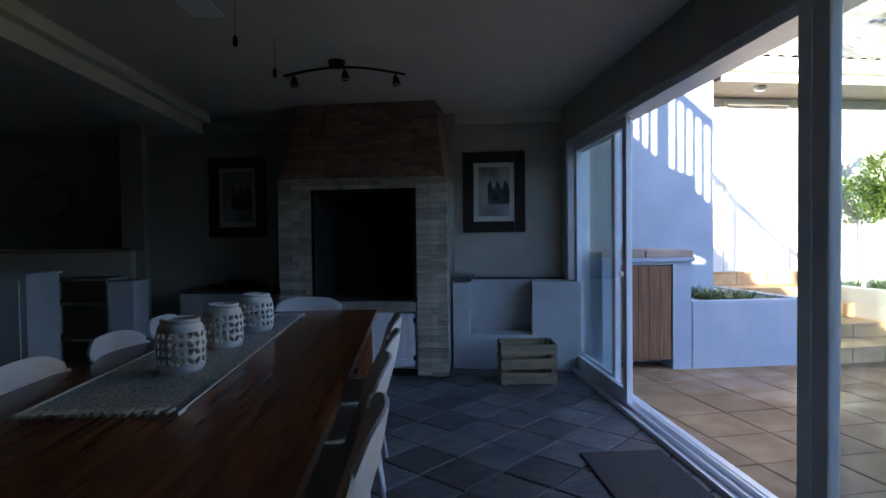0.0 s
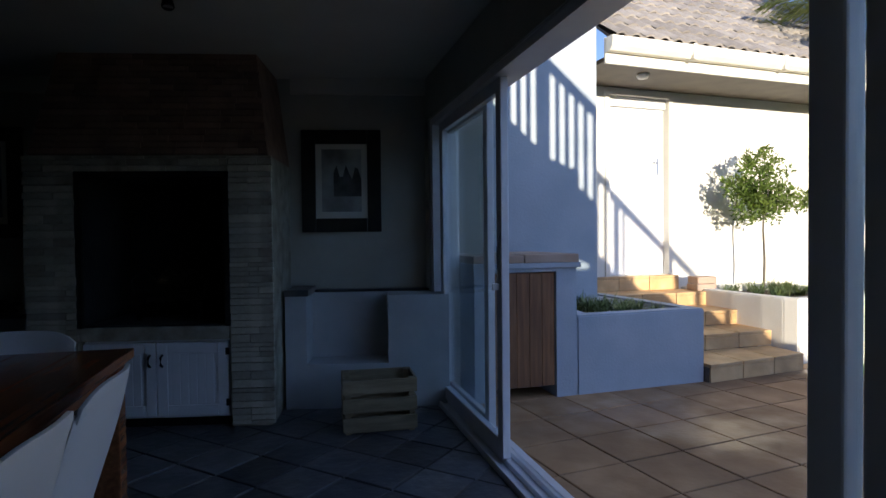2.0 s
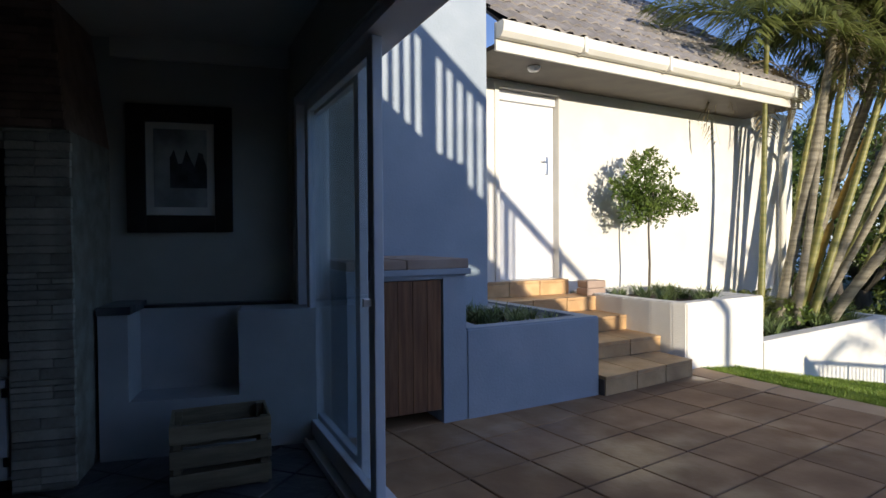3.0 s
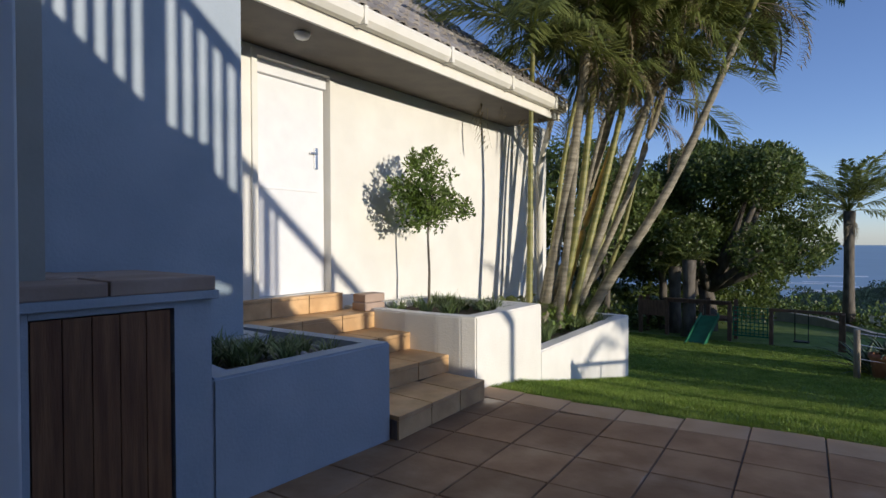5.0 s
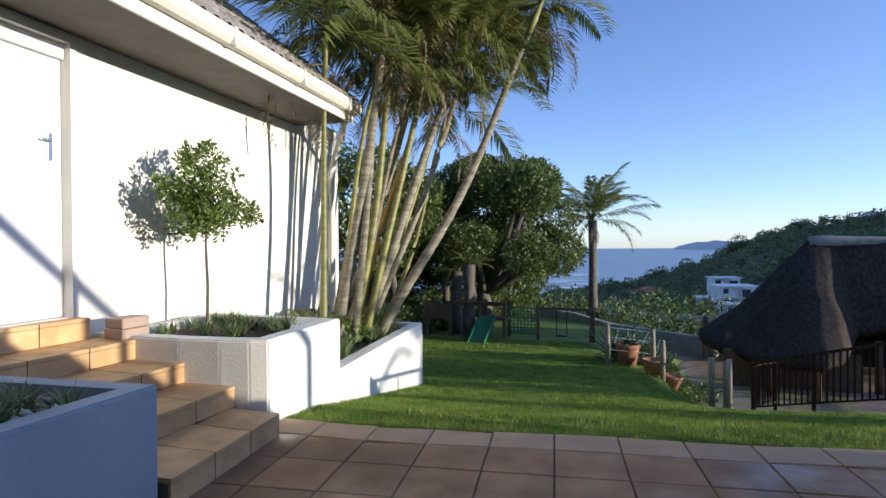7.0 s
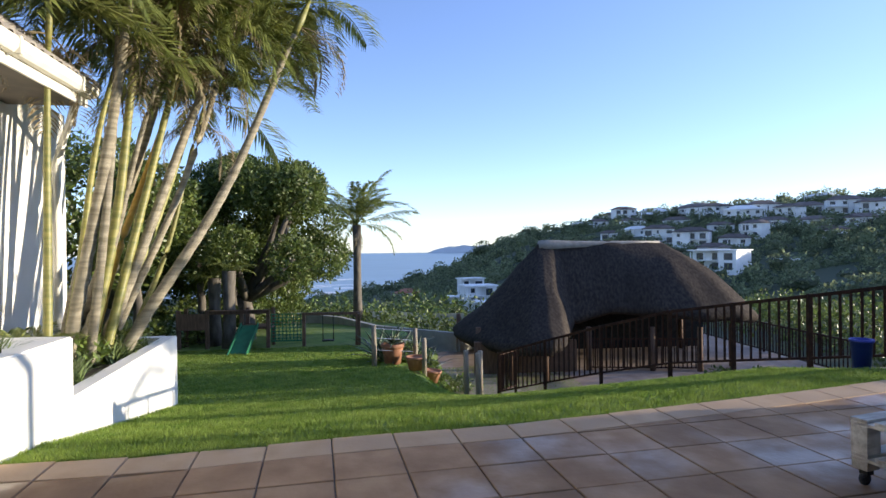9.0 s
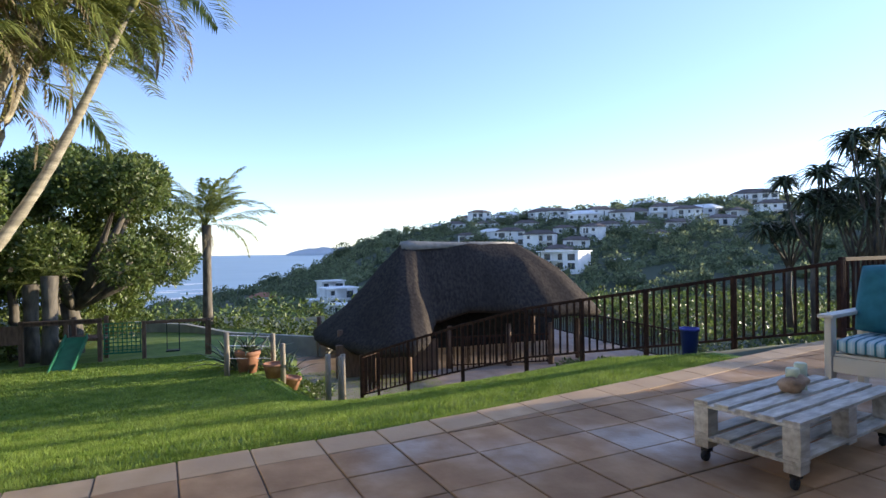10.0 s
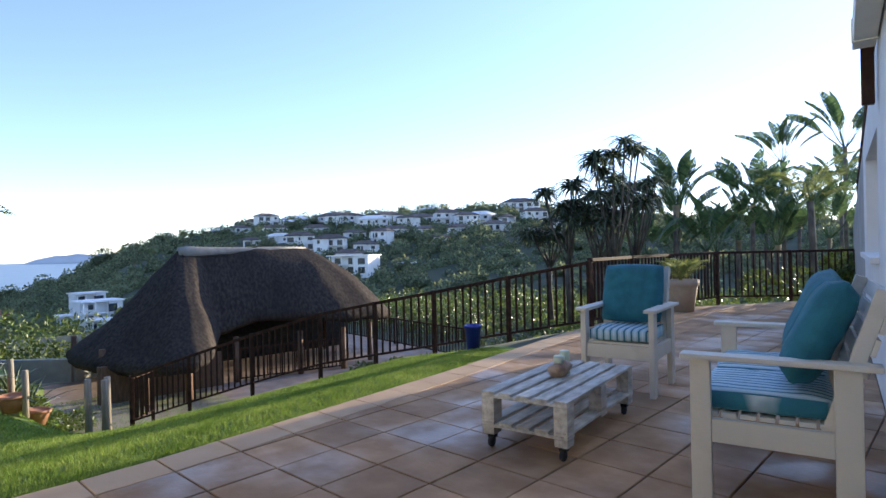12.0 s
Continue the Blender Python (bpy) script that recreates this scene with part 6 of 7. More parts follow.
        ob.matrix_local = Matrix.Translation(pts[-1] + d * 0.5) @ pose(0, 0, 0, 0, -rng.uniform(-30, 62), 360 * k / nf + rng.uniform(-15, 15)) @ Matrix.Scale(rng.uniform(0.8, 1.15), 4)
    for k in range(4):
        ob = piece("dry_frond", dry, None, root, "dry hanging frond")
        ob.matrix_local = Matrix.Translation(pts[-1] + d * 0.1) @ pose(0, 0, 0, 0, 25, rng.uniform(0, 360)) @ Matrix.Scale(rng.uniform(0.6, 1.0), 4)
# low suckers among the stems
for k in range(6):
    root = thing("palm_sucker", "young palm shoot among the cane stems", "palm tree", pose(rng.uniform(7.7, 9.3), rng.uniform(6.2, 6.75), 0.04), "palm suckers")
    for j in range(6):
        ob = piece("frond", fronds[j % 3], None, root)
        ob.matrix_local = pose(0, 0, 0, 0, -rng.uniform(25, 65), 60 * j + rng.uniform(-20, 20)) @ Matrix.Scale(rng.uniform(0.22, 0.42), 4)


def gz(x, y):
    return lawn_z(x, y) + 0.01


def broad_tree(name, label, x, y, base, trunk_h, blobs, n, size, seed, limbs):
    root = thing(name, label, "tree")
    part("trunk", tube([(x, y, base - 0.1), (x + 0.1, y, base + trunk_h * 0.5), (x, y + 0.1, base + trunk_h)], [0.32, 0.25, 0.22], 12), M["bark"], root, smooth=True)
    for bx_, by_, bz_, br_ in limbs:
        part("limb", tube([(x, y, base + trunk_h * 0.9), ((x + bx_) / 2, (y + by_) / 2, base + trunk_h + (bz_ - base - trunk_h) * 0.4), (bx_, by_, bz_)], [0.17, 0.12, 0.05], 8), M["bark"], root, smooth=True)
    piece("crown", cloud_mesh("crown", n, blobs, size, seed), M["tree_leaf"], root)
    return root


rng = random.Random(5)


def lumps(cx, cy, cz, rx, ry, rz, n, r0, r1):
    out = []
    for _ in range(n):
        a, t = rng.uniform(0, 2 * math.pi), rng.uniform(-0.55, 1)
        q = math.sqrt(max(0, 1 - t * t)) * rng.uniform(0.75, 1.0)
        out.append((cx + rx * q * math.cos(a), cy + ry * q * math.sin(a), cz + rz * t, rng.uniform(r0, r1)))
    return out


L1 = lumps(21.9, 7.5, 1.7, 2.3, 2.6, 2.2, 44, 0.5, 0.95)
broad_tree("coastal_tree", "broad dark green evergreen tree on the lawn edge", 21.6, 8.0, gz(21.6, 8.0) - 0.1, 1.6, L1, 60000, 0.135, 31, L1[:7])
L2 = lumps(19.5, 11.6, 1.9, 2.6, 2.6, 2.3, 40, 0.5, 1.0)
broad_tree("coastal_tree", "dark evergreen tree behind the cane palms", 19.6, 11.4, gz(19.6, 11.4) - 0.1, 1.5, L2, 26000, 0.17, 32, L2[:6])
L3 = lumps(24.5, 9.5, 1.2, 2.6, 3.0, 2.0, 34, 0.6, 1.0)
broad_tree("coastal_tree", "shaded evergreen tree further back", 24.5, 9.5, gz(24.5, 9.5) - 0.1, 1.4, L3, 22000, 0.18, 33, L3[:5])
L4 = lumps(14.5, 12.5, 1.6, 2.2, 2.0, 2.2, 30, 0.6, 1.0)
broad_tree("coastal_tree", "shaded evergreen tree behind the outbuilding", 14.5, 12.5, gz(14.5, 12.5) - 0.1, 1.5, L4, 16000, 0.18, 34, L4[:5])

big_frond = [frond_mesh("frond", 2.3, 44, 0.40, d, s, 0.02) for d, s in ((0.55, 4), (0.85, 5), (1.25, 6))]
for me_ in big_frond:
    me_.materials.append(M["frond"])


def feather_palm(name, label, x, y, base, h, nf, scale, seed, lean=0.0):
    r_ = random.Random(seed)
    root = thing(name, label, "palm tree", pose(x, y, base))
    pts = [Vector((lean * f * f, 0, h * f)) for f in (0, 0.25, 0.5, 0.75, 1.0)]
    part("trunk", tube(pts, [0.24, 0.19, 0.17, 0.17, 0.2], 12), M["bark"], root, smooth=True)
    for k in range(nf):
        ob = piece("frond", big_frond[k % 3], None, root)
        ob.matrix_local = Matrix.Translation(pts[-1]) @ pose(0, 0, 0, 0, -r_.uniform(-15, 55), 360 * k / nf * 1.0 + r_.uniform(-12, 12)) @ Matrix.Scale(scale * r_.uniform(0.85, 1.15), 4)
    ob = piece("dry_frond", dry, None, root, "dry hanging frond")
    ob.matrix_local = Matrix.Translation(pts[-1] - Vector((0, 0, 0.1))) @ pose(0, 0, 0, 0, 70, 205) @ Matrix.Scale(scale * 0.9, 4)
    return root


feather_palm("date_palm", "tall palm standing against the sea", 27.45, 4.72, gz(27.4, 4.7) - 0.15, 4.35, 34, 1.17, 3)
feather_palm("date_palm", "small palm under the dark trees", 19.9, 8.5, gz(19.9, 8.5) - 0.05, 2.1, 10, 0.5, 4)
feather_palm("date_palm", "small palm under the dark trees", 19.3, 7.9, gz(19.3, 7.9) - 0.05, 2.3, 9, 0.42, 5)
for x, y, h in ((18.6, 10.2, 2.6), (20.8, 9.2, 2.6), (22.6, 8.7, 2.8), (17.4, 10.9, 2.4)):
    st = thing("bare_trunk", "bare grey tree trunk in deep shade", "tree trunk")
    part("trunk", tube([(x, y, gz(x, y) - 0.1), (x + 0.1, y, gz(x, y) + h * 0.5), (x - 0.05, y + 0.05, gz(x, y) + h)], [0.15, 0.12, 0.10], 10), M["bark"], st, smooth=True)

# play frame
pf = thing("play_frame", "weathered timber play frame with a green slide and net", "play frame", pose(19.2, 6.4, gz(19.2, 6.4)))
tw = M["play_wood"]
for x, y in ((0, 2.9), (0, 2.1), (-0.1, 1.1), (-0.1, 0.35), (0.6, 2.9), (0.6, 2.1), (0.6, 1.1), (0.6, 0.35)):
    part("post", bx(x - 0.05, x + 0.05, y - 0.05, y + 0.05, -0.3, 1.12, 0.006), tw, pf)
part("board_wall", bx(-0.085, -0.055, 2.05, 2.95, 0.55, 1.02, 0.004), tw, pf)
for z in (1.04, 1.0):
    part("beam", bx(-0.16, -0.06, 0.3, 2.0, z, z + 0.08, 0.006), tw, pf)
part("platform", bx(-0.1, 0.65, 0.3, 1.15, 0.55, 0.62), tw, pf)
sl = bmesh.new()
box(sl, -1.75, 0.0, -0.22, 0.22, -0.02, 0.02)
box(sl, -1.75, 0.0, -0.25, -0.22, -0.02, 0.12)
box(sl, -1.75, 0.0, 0.22, 0.25, -0.02, 0.12)
bmesh.ops.transform(sl, matrix=pose(-0.15, 0.85, 0.66, 0, -25, 0), verts=sl.verts[:])
part("slide", sl, M["green_play"], pf, "green plastic slide")
net = part("climbing_net", bx(-0.12, -0.08, -0.62, 0.27, 0.18, 0.22), M["green_play"], pf, "green climbing net")
for i in range(9):
    part("net_strand", bx(-0.11, -0.09, -0.6 + i * 0.105, -0.575 + i * 0.105, 0.22, 0.98), M["green_play"], net)
for i in range(8):
    part("net_strand", bx(-0.113, -0.087, -0.61, 0.26, 0.26 + i * 0.1, 0.285 + i * 0.1), M["green_play"], net)
part("post", bx(-0.15, -0.05, -0.72, -0.63, -0.3, 1.0, 0.006), tw, pf)
part("swing_beam", bx(-0.14, -0.06, -2.3, -0.72, 0.92, 1.0, 0.006), tw, pf)
for y0, tilt in ((-2.2, 12), (-2.28, -12)):
    part("swing_leg", bx(-0.04, 0.04, -0.04, 0.04, -0.1, 1.02, 0.005, pose(-0.1, y0, -0.02, 0, tilt, 0)), tw, pf)
for y0 in (-1.52, -1.22):
    part("swing_rope", tube([(-0.1, y0, 0.92), (-0.1, y0, 0.2)], 0.012, 6), M["iron"], pf)
part("swing_seat", bx(-0.22, 0.02, -1.54, -1.20, 0.16, 0.20, 0.01), M["iron"], pf)

# pole fence, pots, aloes by the pool deck
for x, y, h in ((14.17, 3.50, 0.86), (14.65, 2.62, 0.86), (14.10, 2.45, 0.80), (13.02, 1.70, 0.98), (13.0, 1.47, 0.92), (13.45, 1.36, 1.0)):
    po = thing("timber_pole", "weathered round timber pole set in the ground", "post", pose(x, y, gz(x, y)), "timber poles by the pool deck")
    part("pole", tube([(0, 0, -0.25), (0.01, 0, h * 0.5), (0, 0.005, h)], [0.055, 0.053, 0.05], 12), M["pole"], po, smooth=True)
wire = thing("wire_fence", "thin wires strung between the timber poles", "wire fence")
for z in (0.35, 0.6, 0.8):
    part("wire", tube([(14.17, 3.5, gz(14.17, 3.5) + z), (14.65, 2.62, gz(14.65, 2.62) + z)], 0.006, 5), M["steel"], wire)


def pot(x, y, z, r, h, material, label, lean=0):
    root = thing("plant_pot", label, "plant pot", pose(x, y, z, lean, 0, 0))
    part("pot_body", lathe([(0.0, 0.0), (r * 0.72, 0.0), (r * 0.95, h * 0.75), (r * 0.97, h * 0.8), (r * 1.06, h * 0.82), (r * 1.06, h), (r * 0.92, h), (r * 0.88, h * 0.9), (0.0, h * 0.9)], 24), material, root, smooth=True)
    return root


pot(14.60, 3.12, gz(14.6, 3.12), 0.24, 0.44, M["terracotta"], "terracotta pot holding a spiky aloe")
pot(14.25, 2.62, gz(14.25, 2.62), 0.21, 0.28, M["terracotta"], "cracked terracotta pot half empty")
pot(14.35, 2.3, gz(14.35, 2.3), 0.19, 0.26, M["terracotta"], "broken terracotta urn leaning on the bank", 8)
pot(7.55, -6.75, 0.0, 0.29, 0.56, M["sand_pot"], "sandstone coloured pot with an arching palm")
bk = thing("blue_bucket", "bright blue plastic bucket by the railing", "bucket", pose(7.85, -1.95, gz(7.85, -1.95)))
part("bucket_body", lathe([(0.0, 0.0), (0.08, 0.0), (0.105, 0.30), (0.115, 0.30), (0.115, 0.33), (0.098, 0.33), (0.075, 0.02), (0.0, 0.02)], 20), M["blue"], bk, smooth=True)


def aloe_mesh(n, L, seed, w=0.03, droop=0.5):
    r_ = np.random.default_rng(seed)
    V, F = [], []
    for i in range(n):
        a = 2.4 * i + r_.uniform(-0.2, 0.2)
        up = 1.15 - 1.0 * (i / n)
        d = np.array([math.cos(a), math.sin(a), 0])
        s = np.array([-d[1], d[0], 0])
        ll = L * r_.uniform(0.8, 1.1)
        k = len(V)
        for j in range(5):
            f = j / 4
            p = d * ll * f * (0.9 - 0.3 * up * (1 - f)) + np.array([0, 0, ll * (up * f - droop * f * f)])
            ww = w * (1 - f) ** 0.8 + 0.002
            V += [tuple(p + s * ww), tuple(p - np.array([0, 0, ww * 0.5])), tuple(p - s * ww)]
        for j in range(4):
            for m_ in range(3):
                F.append((k + 3 * j + m_, k + 3 * j + (m_ + 1) % 3, k + 3 * j + 3 + (m_ + 1) % 3, k + 3 * j + 3 + m_))
    return mesh_of("rosette", V, F)


ros = [aloe_mesh(34, 0.40, s, 0.036, 0.95) for s in (1, 2)]
ros2 = aloe_mesh(1, 0.55, 5, 0.04, 0.30)
ros2.name = "leaf"
for me_ in ros + [ros2]:
    me_.materials.append(M["aloe"])
rng = random.Random(17)
for x, y, z, s in ((14.60, 3.12, gz(14.6, 3.12) + 0.40, 0.9), (14.9, 3.3, gz(14.9, 3.3), 1.1), (15.6, 3.5, gz(15.6, 3.5) + 0.05, 1.4), (15.3, 3.0, gz(15.3, 3.0) + 0.05, 1.4), (15.5, 2.6, gz(15.5, 2.6) + 0.05, 1.2), (16.0, 2.3, gz(16, 2.3) + 0.05, 1.2)):
    plant = thing("aloe", "spiky grey-green aloe by the pool deck", "plant", pose(x, y, z, 0, 0, x * 70) @ Matrix.Scale(s, 4), "aloes")
    for k in range(22):
        ob = piece("leaf", ros2, None, plant, smooth=True)
        ob.matrix_local = pose(0, 0, 0, 0, 0, 137.5 * k) @ pose(0, 0, 0, 0, 62 * k / 22 - 12 + rng.uniform(-5, 5), 0) @ Matrix.Scale(rng.uniform(0.8, 1.1), 4)
pal = thing("potted_palm", "arching grassy palm in the sandstone pot", "plant", pose(7.55, -6.75, 0.50))
for k in range(12):
    ob = piece("frond", fronds[k % 3], None, pal)
    ob.matrix_local = pose(0, 0, 0, 0, -35 - 30 * (k % 3) / 2, 30 * k) @ Matrix.Scale(0.36 + 0.08 * (k % 2), 4)


def shrub(name, label, blobs, n, size, seed, material):
    ob = piece(name, cloud_mesh(name, n, blobs, size, seed), material)
    return tagged(ob, label, "shrub")


shrub("pool_shrub", "low mixed shrubs beside the pool deck", [(15.2 + 0.35 * i, 3.2 - 0.45 * i, gz(15.2 + 0.35 * i, 3.2 - 0.45 * i) + 0.16, 0.27) for i in range(5)], 1700, 0.10, 61, M["tree_leaf"])
shrub("hedge", "green hedge with small yellow flowers below the railing", [(9.3 + 0.45 * i, -6.6 + 0.50 * i, -0.95 - 0.06 * i, 0.33) for i in range(8)], 6000, 0.08, 62, M["shrub"])
shrub("terrace_shrub", "yellow-green flowering shrub at the end of the patio", [(6.1 + 0.3 * math.cos(k * 2.1), -11.0 + 0.4 * math.sin(k * 1.7), 0.35 + 0.12 * (k % 4), 0.34) for k in range(9)] + [(7.0, -10.6, 0.3, 0.4), (7.6, -10.2, 0.25, 0.4)], 3600, 0.10, 63, M["shrub"])
shrub("understory", "shaded shrubs under the trees", [(17.5 + 0.7 * i, 10.6 - 0.32 * i, gz(18, 9) + 0.35, 0.55) for i in range(12)], 4000, 0.16, 64, M["tree_leaf"])
rng = random.Random(41)
low = []
while len(low) < 150:                 # rough ground between the deck and the valley
    az_, r_0 = rng.uniform(108, 156), rng.uniform(10.5, 34)
    x_, y_ = 2.2 + r_0 * math.sin(radians(az_)), 3.0 + r_0 * math.cos(radians(az_))
    if y_ < -9.9 and x_ > 9.2 or x_ > 27.0:
        low.append((x_, y_, min(-1.7, gz(x_, y_) + 0.4), rng.uniform(0.6, 1.15)))
shrub("bank_shrubs", "tangled dark green shrubs on the slope beyond the deck", low, 36000, 0.17, 68, M["tree_leaf"])
shrub("garden_hedge", "dense shaded hedge closing the garden behind the trees", [(15.0 + 0.75 * i, 14.6 - 0.36 * i, gz(20, 12) + 0.5 + 0.75 * (i % 3), 0.85) for i in range(21)], 26000, 0.17, 67, M["tree_leaf"])
shrub("planter_shrub", "low leafy plants at the foot of the palms", [(8.3 + 0.25 * i, 6.25 + 0.1 * (i % 3), 0.18, 0.2) for i in range(6)], 900, 0.08, 65, M["leaf"])

# tree aloes beyond the terrace railing
VIEW = (3.6, 3.0)
rng = random.Random(77)
for x, y, h, nb in ((11.9, -8.1, 2.2, 5), (11.0, -7.7, 2.7, 6), (10.3, -7.9, 2.5, 5), (9.75, -7.65, 3.4, 6), (10.0, -8.9, 2.8, 5), (10.7, -8.8, 2.4, 5), (10.5, -9.7, 3.0, 4)):
    x, y, h = VIEW[0] + 1.2 * (x - VIEW[0]), VIEW[1] + 1.2 * (y - VIEW[1]), h * 1.2 - 0.25
    nb += 3
    root = thing("tree_aloe", "tall branching tree aloe with drooping rosettes", "tree aloe", pose(x, y, -1.0), "tree aloes beyond the railing")
    h += 1.0
    part("trunk", tube([(0, 0, 0), (0.03, 0.02, h * 0.3), (0, 0, h * 0.5)], [0.085, 0.07, 0.06], 10), M["bark"], root, smooth=True)
    for k in range(nb):
        a = 2 * math.pi * k / nb + rng.uniform(-0.3, 0.3)
        sp_ = rng.uniform(0.2, 0.75)
        top_ = Vector((sp_ * math.cos(a), sp_ * math.sin(a), h * rng.uniform(0.70, 1.0)))
        part("limb", tube([(0, 0, h * rng.uniform(0.3, 0.5)), (top_.x * 0.7, top_.y * 0.7, h * 0.68), tuple(top_)], [0.035, 0.024, 0.022], 8), M["bark"], root, smooth=True)
        ob = piece("rosette", ros[k % 2], None, root, smooth=True)
        ob.matrix_local = Matrix.Translation(top_) @ pose(0, 0, 0, 0, 0, rng.uniform(0, 360)) @ Matrix.Scale(rng.uniform(1.35, 1.75), 4)


def paddle_mesh(L, W, seed):
    """A large strelitzia leaf along +x: a stalk, a keel and a blade split along its veins."""
    r_ = np.random.default_rng(seed)
    V, F = [], []
    stalk = 0.75 * L
    for j in range(6):
        f = j / 5
        w = 0.028 * (1 - 0.6 * f)
        c = np.array([stalk * f, 0, 0.10 * stalk * f * f])
        V += [tuple(c + np.array([0, w, 0])), tuple(c + np.array([0, 0, w])), tuple(c - np.array([0, w, 0]))]
    for j in range(5):
        for m_ in range(3):
            F.append((3 * j + m_, 3 * j + (m_ + 1) % 3, 3 * j + 3 + (m_ + 1) % 3, 3 * j + 3 + m_))
    n = 14
    for s in (1, -1):
        for j in range(n):
            f0, f1 = j / n, (j + 0.93) / n
            jag = r_.uniform(-0.05, 0.05)
            k = len(V)
            for f in (f0, f1):
                c = np.array([stalk + L * f, 0, 0.10 * stalk - 0.26 * L * f * f + 0.14 * L * f])
                w = W / 2 * math.sin(math.pi * min(1, 0.10 + 0.88 * f)) ** 0.7
                V += [tuple(c), tuple(c + np.array([0.10 * L + jag * L * 0.3, s * w, 0.28 * w + jag * 0.15]))]
            F.append((k, k + 1, k + 3, k + 2))
    return mesh_of("leaf", V, F)


pads = [paddle_mesh(1.15, 0.50, s) for s in (1, 2, 3)]
for me_ in pads:
    me_.materials.append(M["banana"])
rng = random.Random(99)
for x, y, h, nl, sc in ((10.4, -11.4, 2.9, 10, 1.2), (10.0, -12.2, 1.5, 10, 1.25), (10.9, -12.4, 2.2, 9, 1.2), (10.0, -15.2, 3.0, 11, 1.35), (9.7, -16.2, 1.6, 10, 1.4), (10.3, -18.4, 4.8, 10, 1.35), (10.2, -19.5, 2.6, 11, 1.5), (10.2, -24.6, 6.0, 11, 1.9), (10.6, -25.5, 3.5, 11, 1.9), (9.9, -21.5, 1.8, 10, 1.6), (10.7, -11.9, 0.9, 9, 1.0), (10.3, -13.4, 1.2, 9, 1.1), (10.1, -14.4, 1.8, 9, 1.2), (10.4, -17.2, 2.6, 9, 1.3), (10.8, -10.6, 1.4, 9, 1.0), (10.2, -16.9, 1.4, 9, 1.3)):
    x, y, h, sc = VIEW[0] + 1.28 * (x - VIEW[0]), VIEW[1] + 1.28 * (y - VIEW[1]), max(0.8, h * 1.12 - 0.75), sc * 0.82
    nl += 4
    root = thing("wild_banana", "tall wild banana plant with ragged paddle leaves", "banana plant", pose(x, y, -0.6), "wild bananas beyond the patio")
    h += 0.6
    part("trunk", tube([(0, 0, 0), (0.04, 0, h * 0.5), (0, 0.03, h)], [0.10, 0.085, 0.075], 10), M["bark"], root, smooth=True)
    part("dead_skirt", tube([(0, 0, h - 0.45), (0, 0, h)], [0.09, 0.12], 9), M["frond_dry"], root, "dry brown leaf bases")
    for k in range(nl):
        ob = piece("leaf", pads[k % 3], None, root)
        ob.matrix_local = Matrix.Translation((0, 0, h - 0.06)) @ pose(0, 0, 0, 0, -rng.uniform(35, 84), (180 if k % 2 else 0) + rng.uniform(-60, 60) + 25) @ pose(0, 0, 0, rng.uniform(-35, 35), 0, 0) @ Matrix.Scale(sc * rng.uniform(0.75, 1.05), 4)
fp = thing("fan_palm", "low feather palm leaning over the patio end", "palm tree", pose(9.7, -20.2, 0))
part("trunk", tube([(0, 0, -1.2), (0.05, 0, 1.0), (0.1, 0, 2.6)], [0.14, 0.12, 0.11], 10), M["bark"], fp, smooth=True)
for k in range(11):
    ob = piece("frond", big_frond[k % 3], None, fp)
    ob.matrix_local = Matrix.Translation((0.1, 0, 2.6)) @ pose(0, 0, 0, 0, -rng.uniform(5, 55), 33 * k) @ Matrix.Scale(1.15, 4)

# ---- thatched lapa on the pool deck ----
DECK = -2.42
structure(part("pool_deck", prism([(15.3, 1.4), (13.6, 0.9), (13.0, -1.5), (15.5, -9.5), (26, -9.5), (26, 2.2), (18, 2.6)], DECK - 0.5, DECK), M["paving"]), "paved pool deck below the lawn", "deck")
lapa = thing("thatched_lapa", "large thatched lapa with a dark weathered roof", "lapa")
RIDGE = [Vector((19.8, -1.45, 1.36)), Vector((19.77, -2.13, 1.34)), Vector((19.69, -3.65, 1.38)), Vector((19.78, -5.37, 1.36))]
EAVES = [((19.1, 0.95, -1.56), 0.0), ((17.7, 0.2, -1.55), 0.0), ((16.9, -0.45, -1.46), 0.0), ((16.75, -1.05, -1.40), 0.03), ((17.0, -1.50, -1.36), 0.12), ((17.75, -1.85, -1.22), 0.22), ((18.6, -2.2, -0.95), 0.30), ((18.53, -3.24, -0.73), 0.45), ((17.92, -4.62, -0.7), 0.72), ((17.6, -5.75, -0.82), 0.9), ((17.74, -6.98, -0.90), 1.0), ((18.41, -7.88, -0.95), 1.0), ((20.61, -8.2, -1.01), 1.0), ((22.32, -6.96, -1.05), 0.95), ((23.8, -4.0, -1.2), 0.6), ((23.4, -0.5, -1.3), 0.15), ((22.0, 1.0, -1.5), 0.0), ((20.4, 1.25, -1.55), 0.0)]


def on_line(P_, s):
    s = max(0.0, min(0.9999, s)) * (len(P_) - 1)
    return P_[int(s)].lerp(P_[int(s) + 1], s - int(s))


loop = []
for i in range(len(EAVES)):
    (a, sa), (b, sb) = EAVES[i], EAVES[(i + 1) % len(EAVES)]
    for k in range(5):
        f = k / 5
        loop.append((Vector(a).lerp(Vector(b), f), sa + (sb - sa) * f))
V, F = [], []
rows_ = 14
for e, s in loop:
    r0 = on_line(RIDGE, s)
    for j in range(rows_ + 1):
        f = j / rows_
        p = r0.lerp(e, f)
        p.z += (0.30 * max(0.0, (s - 0.35) / 0.65) - 0.16 * max(0.0, 1 - s / 0.35)) * math.sin(math.pi * f)
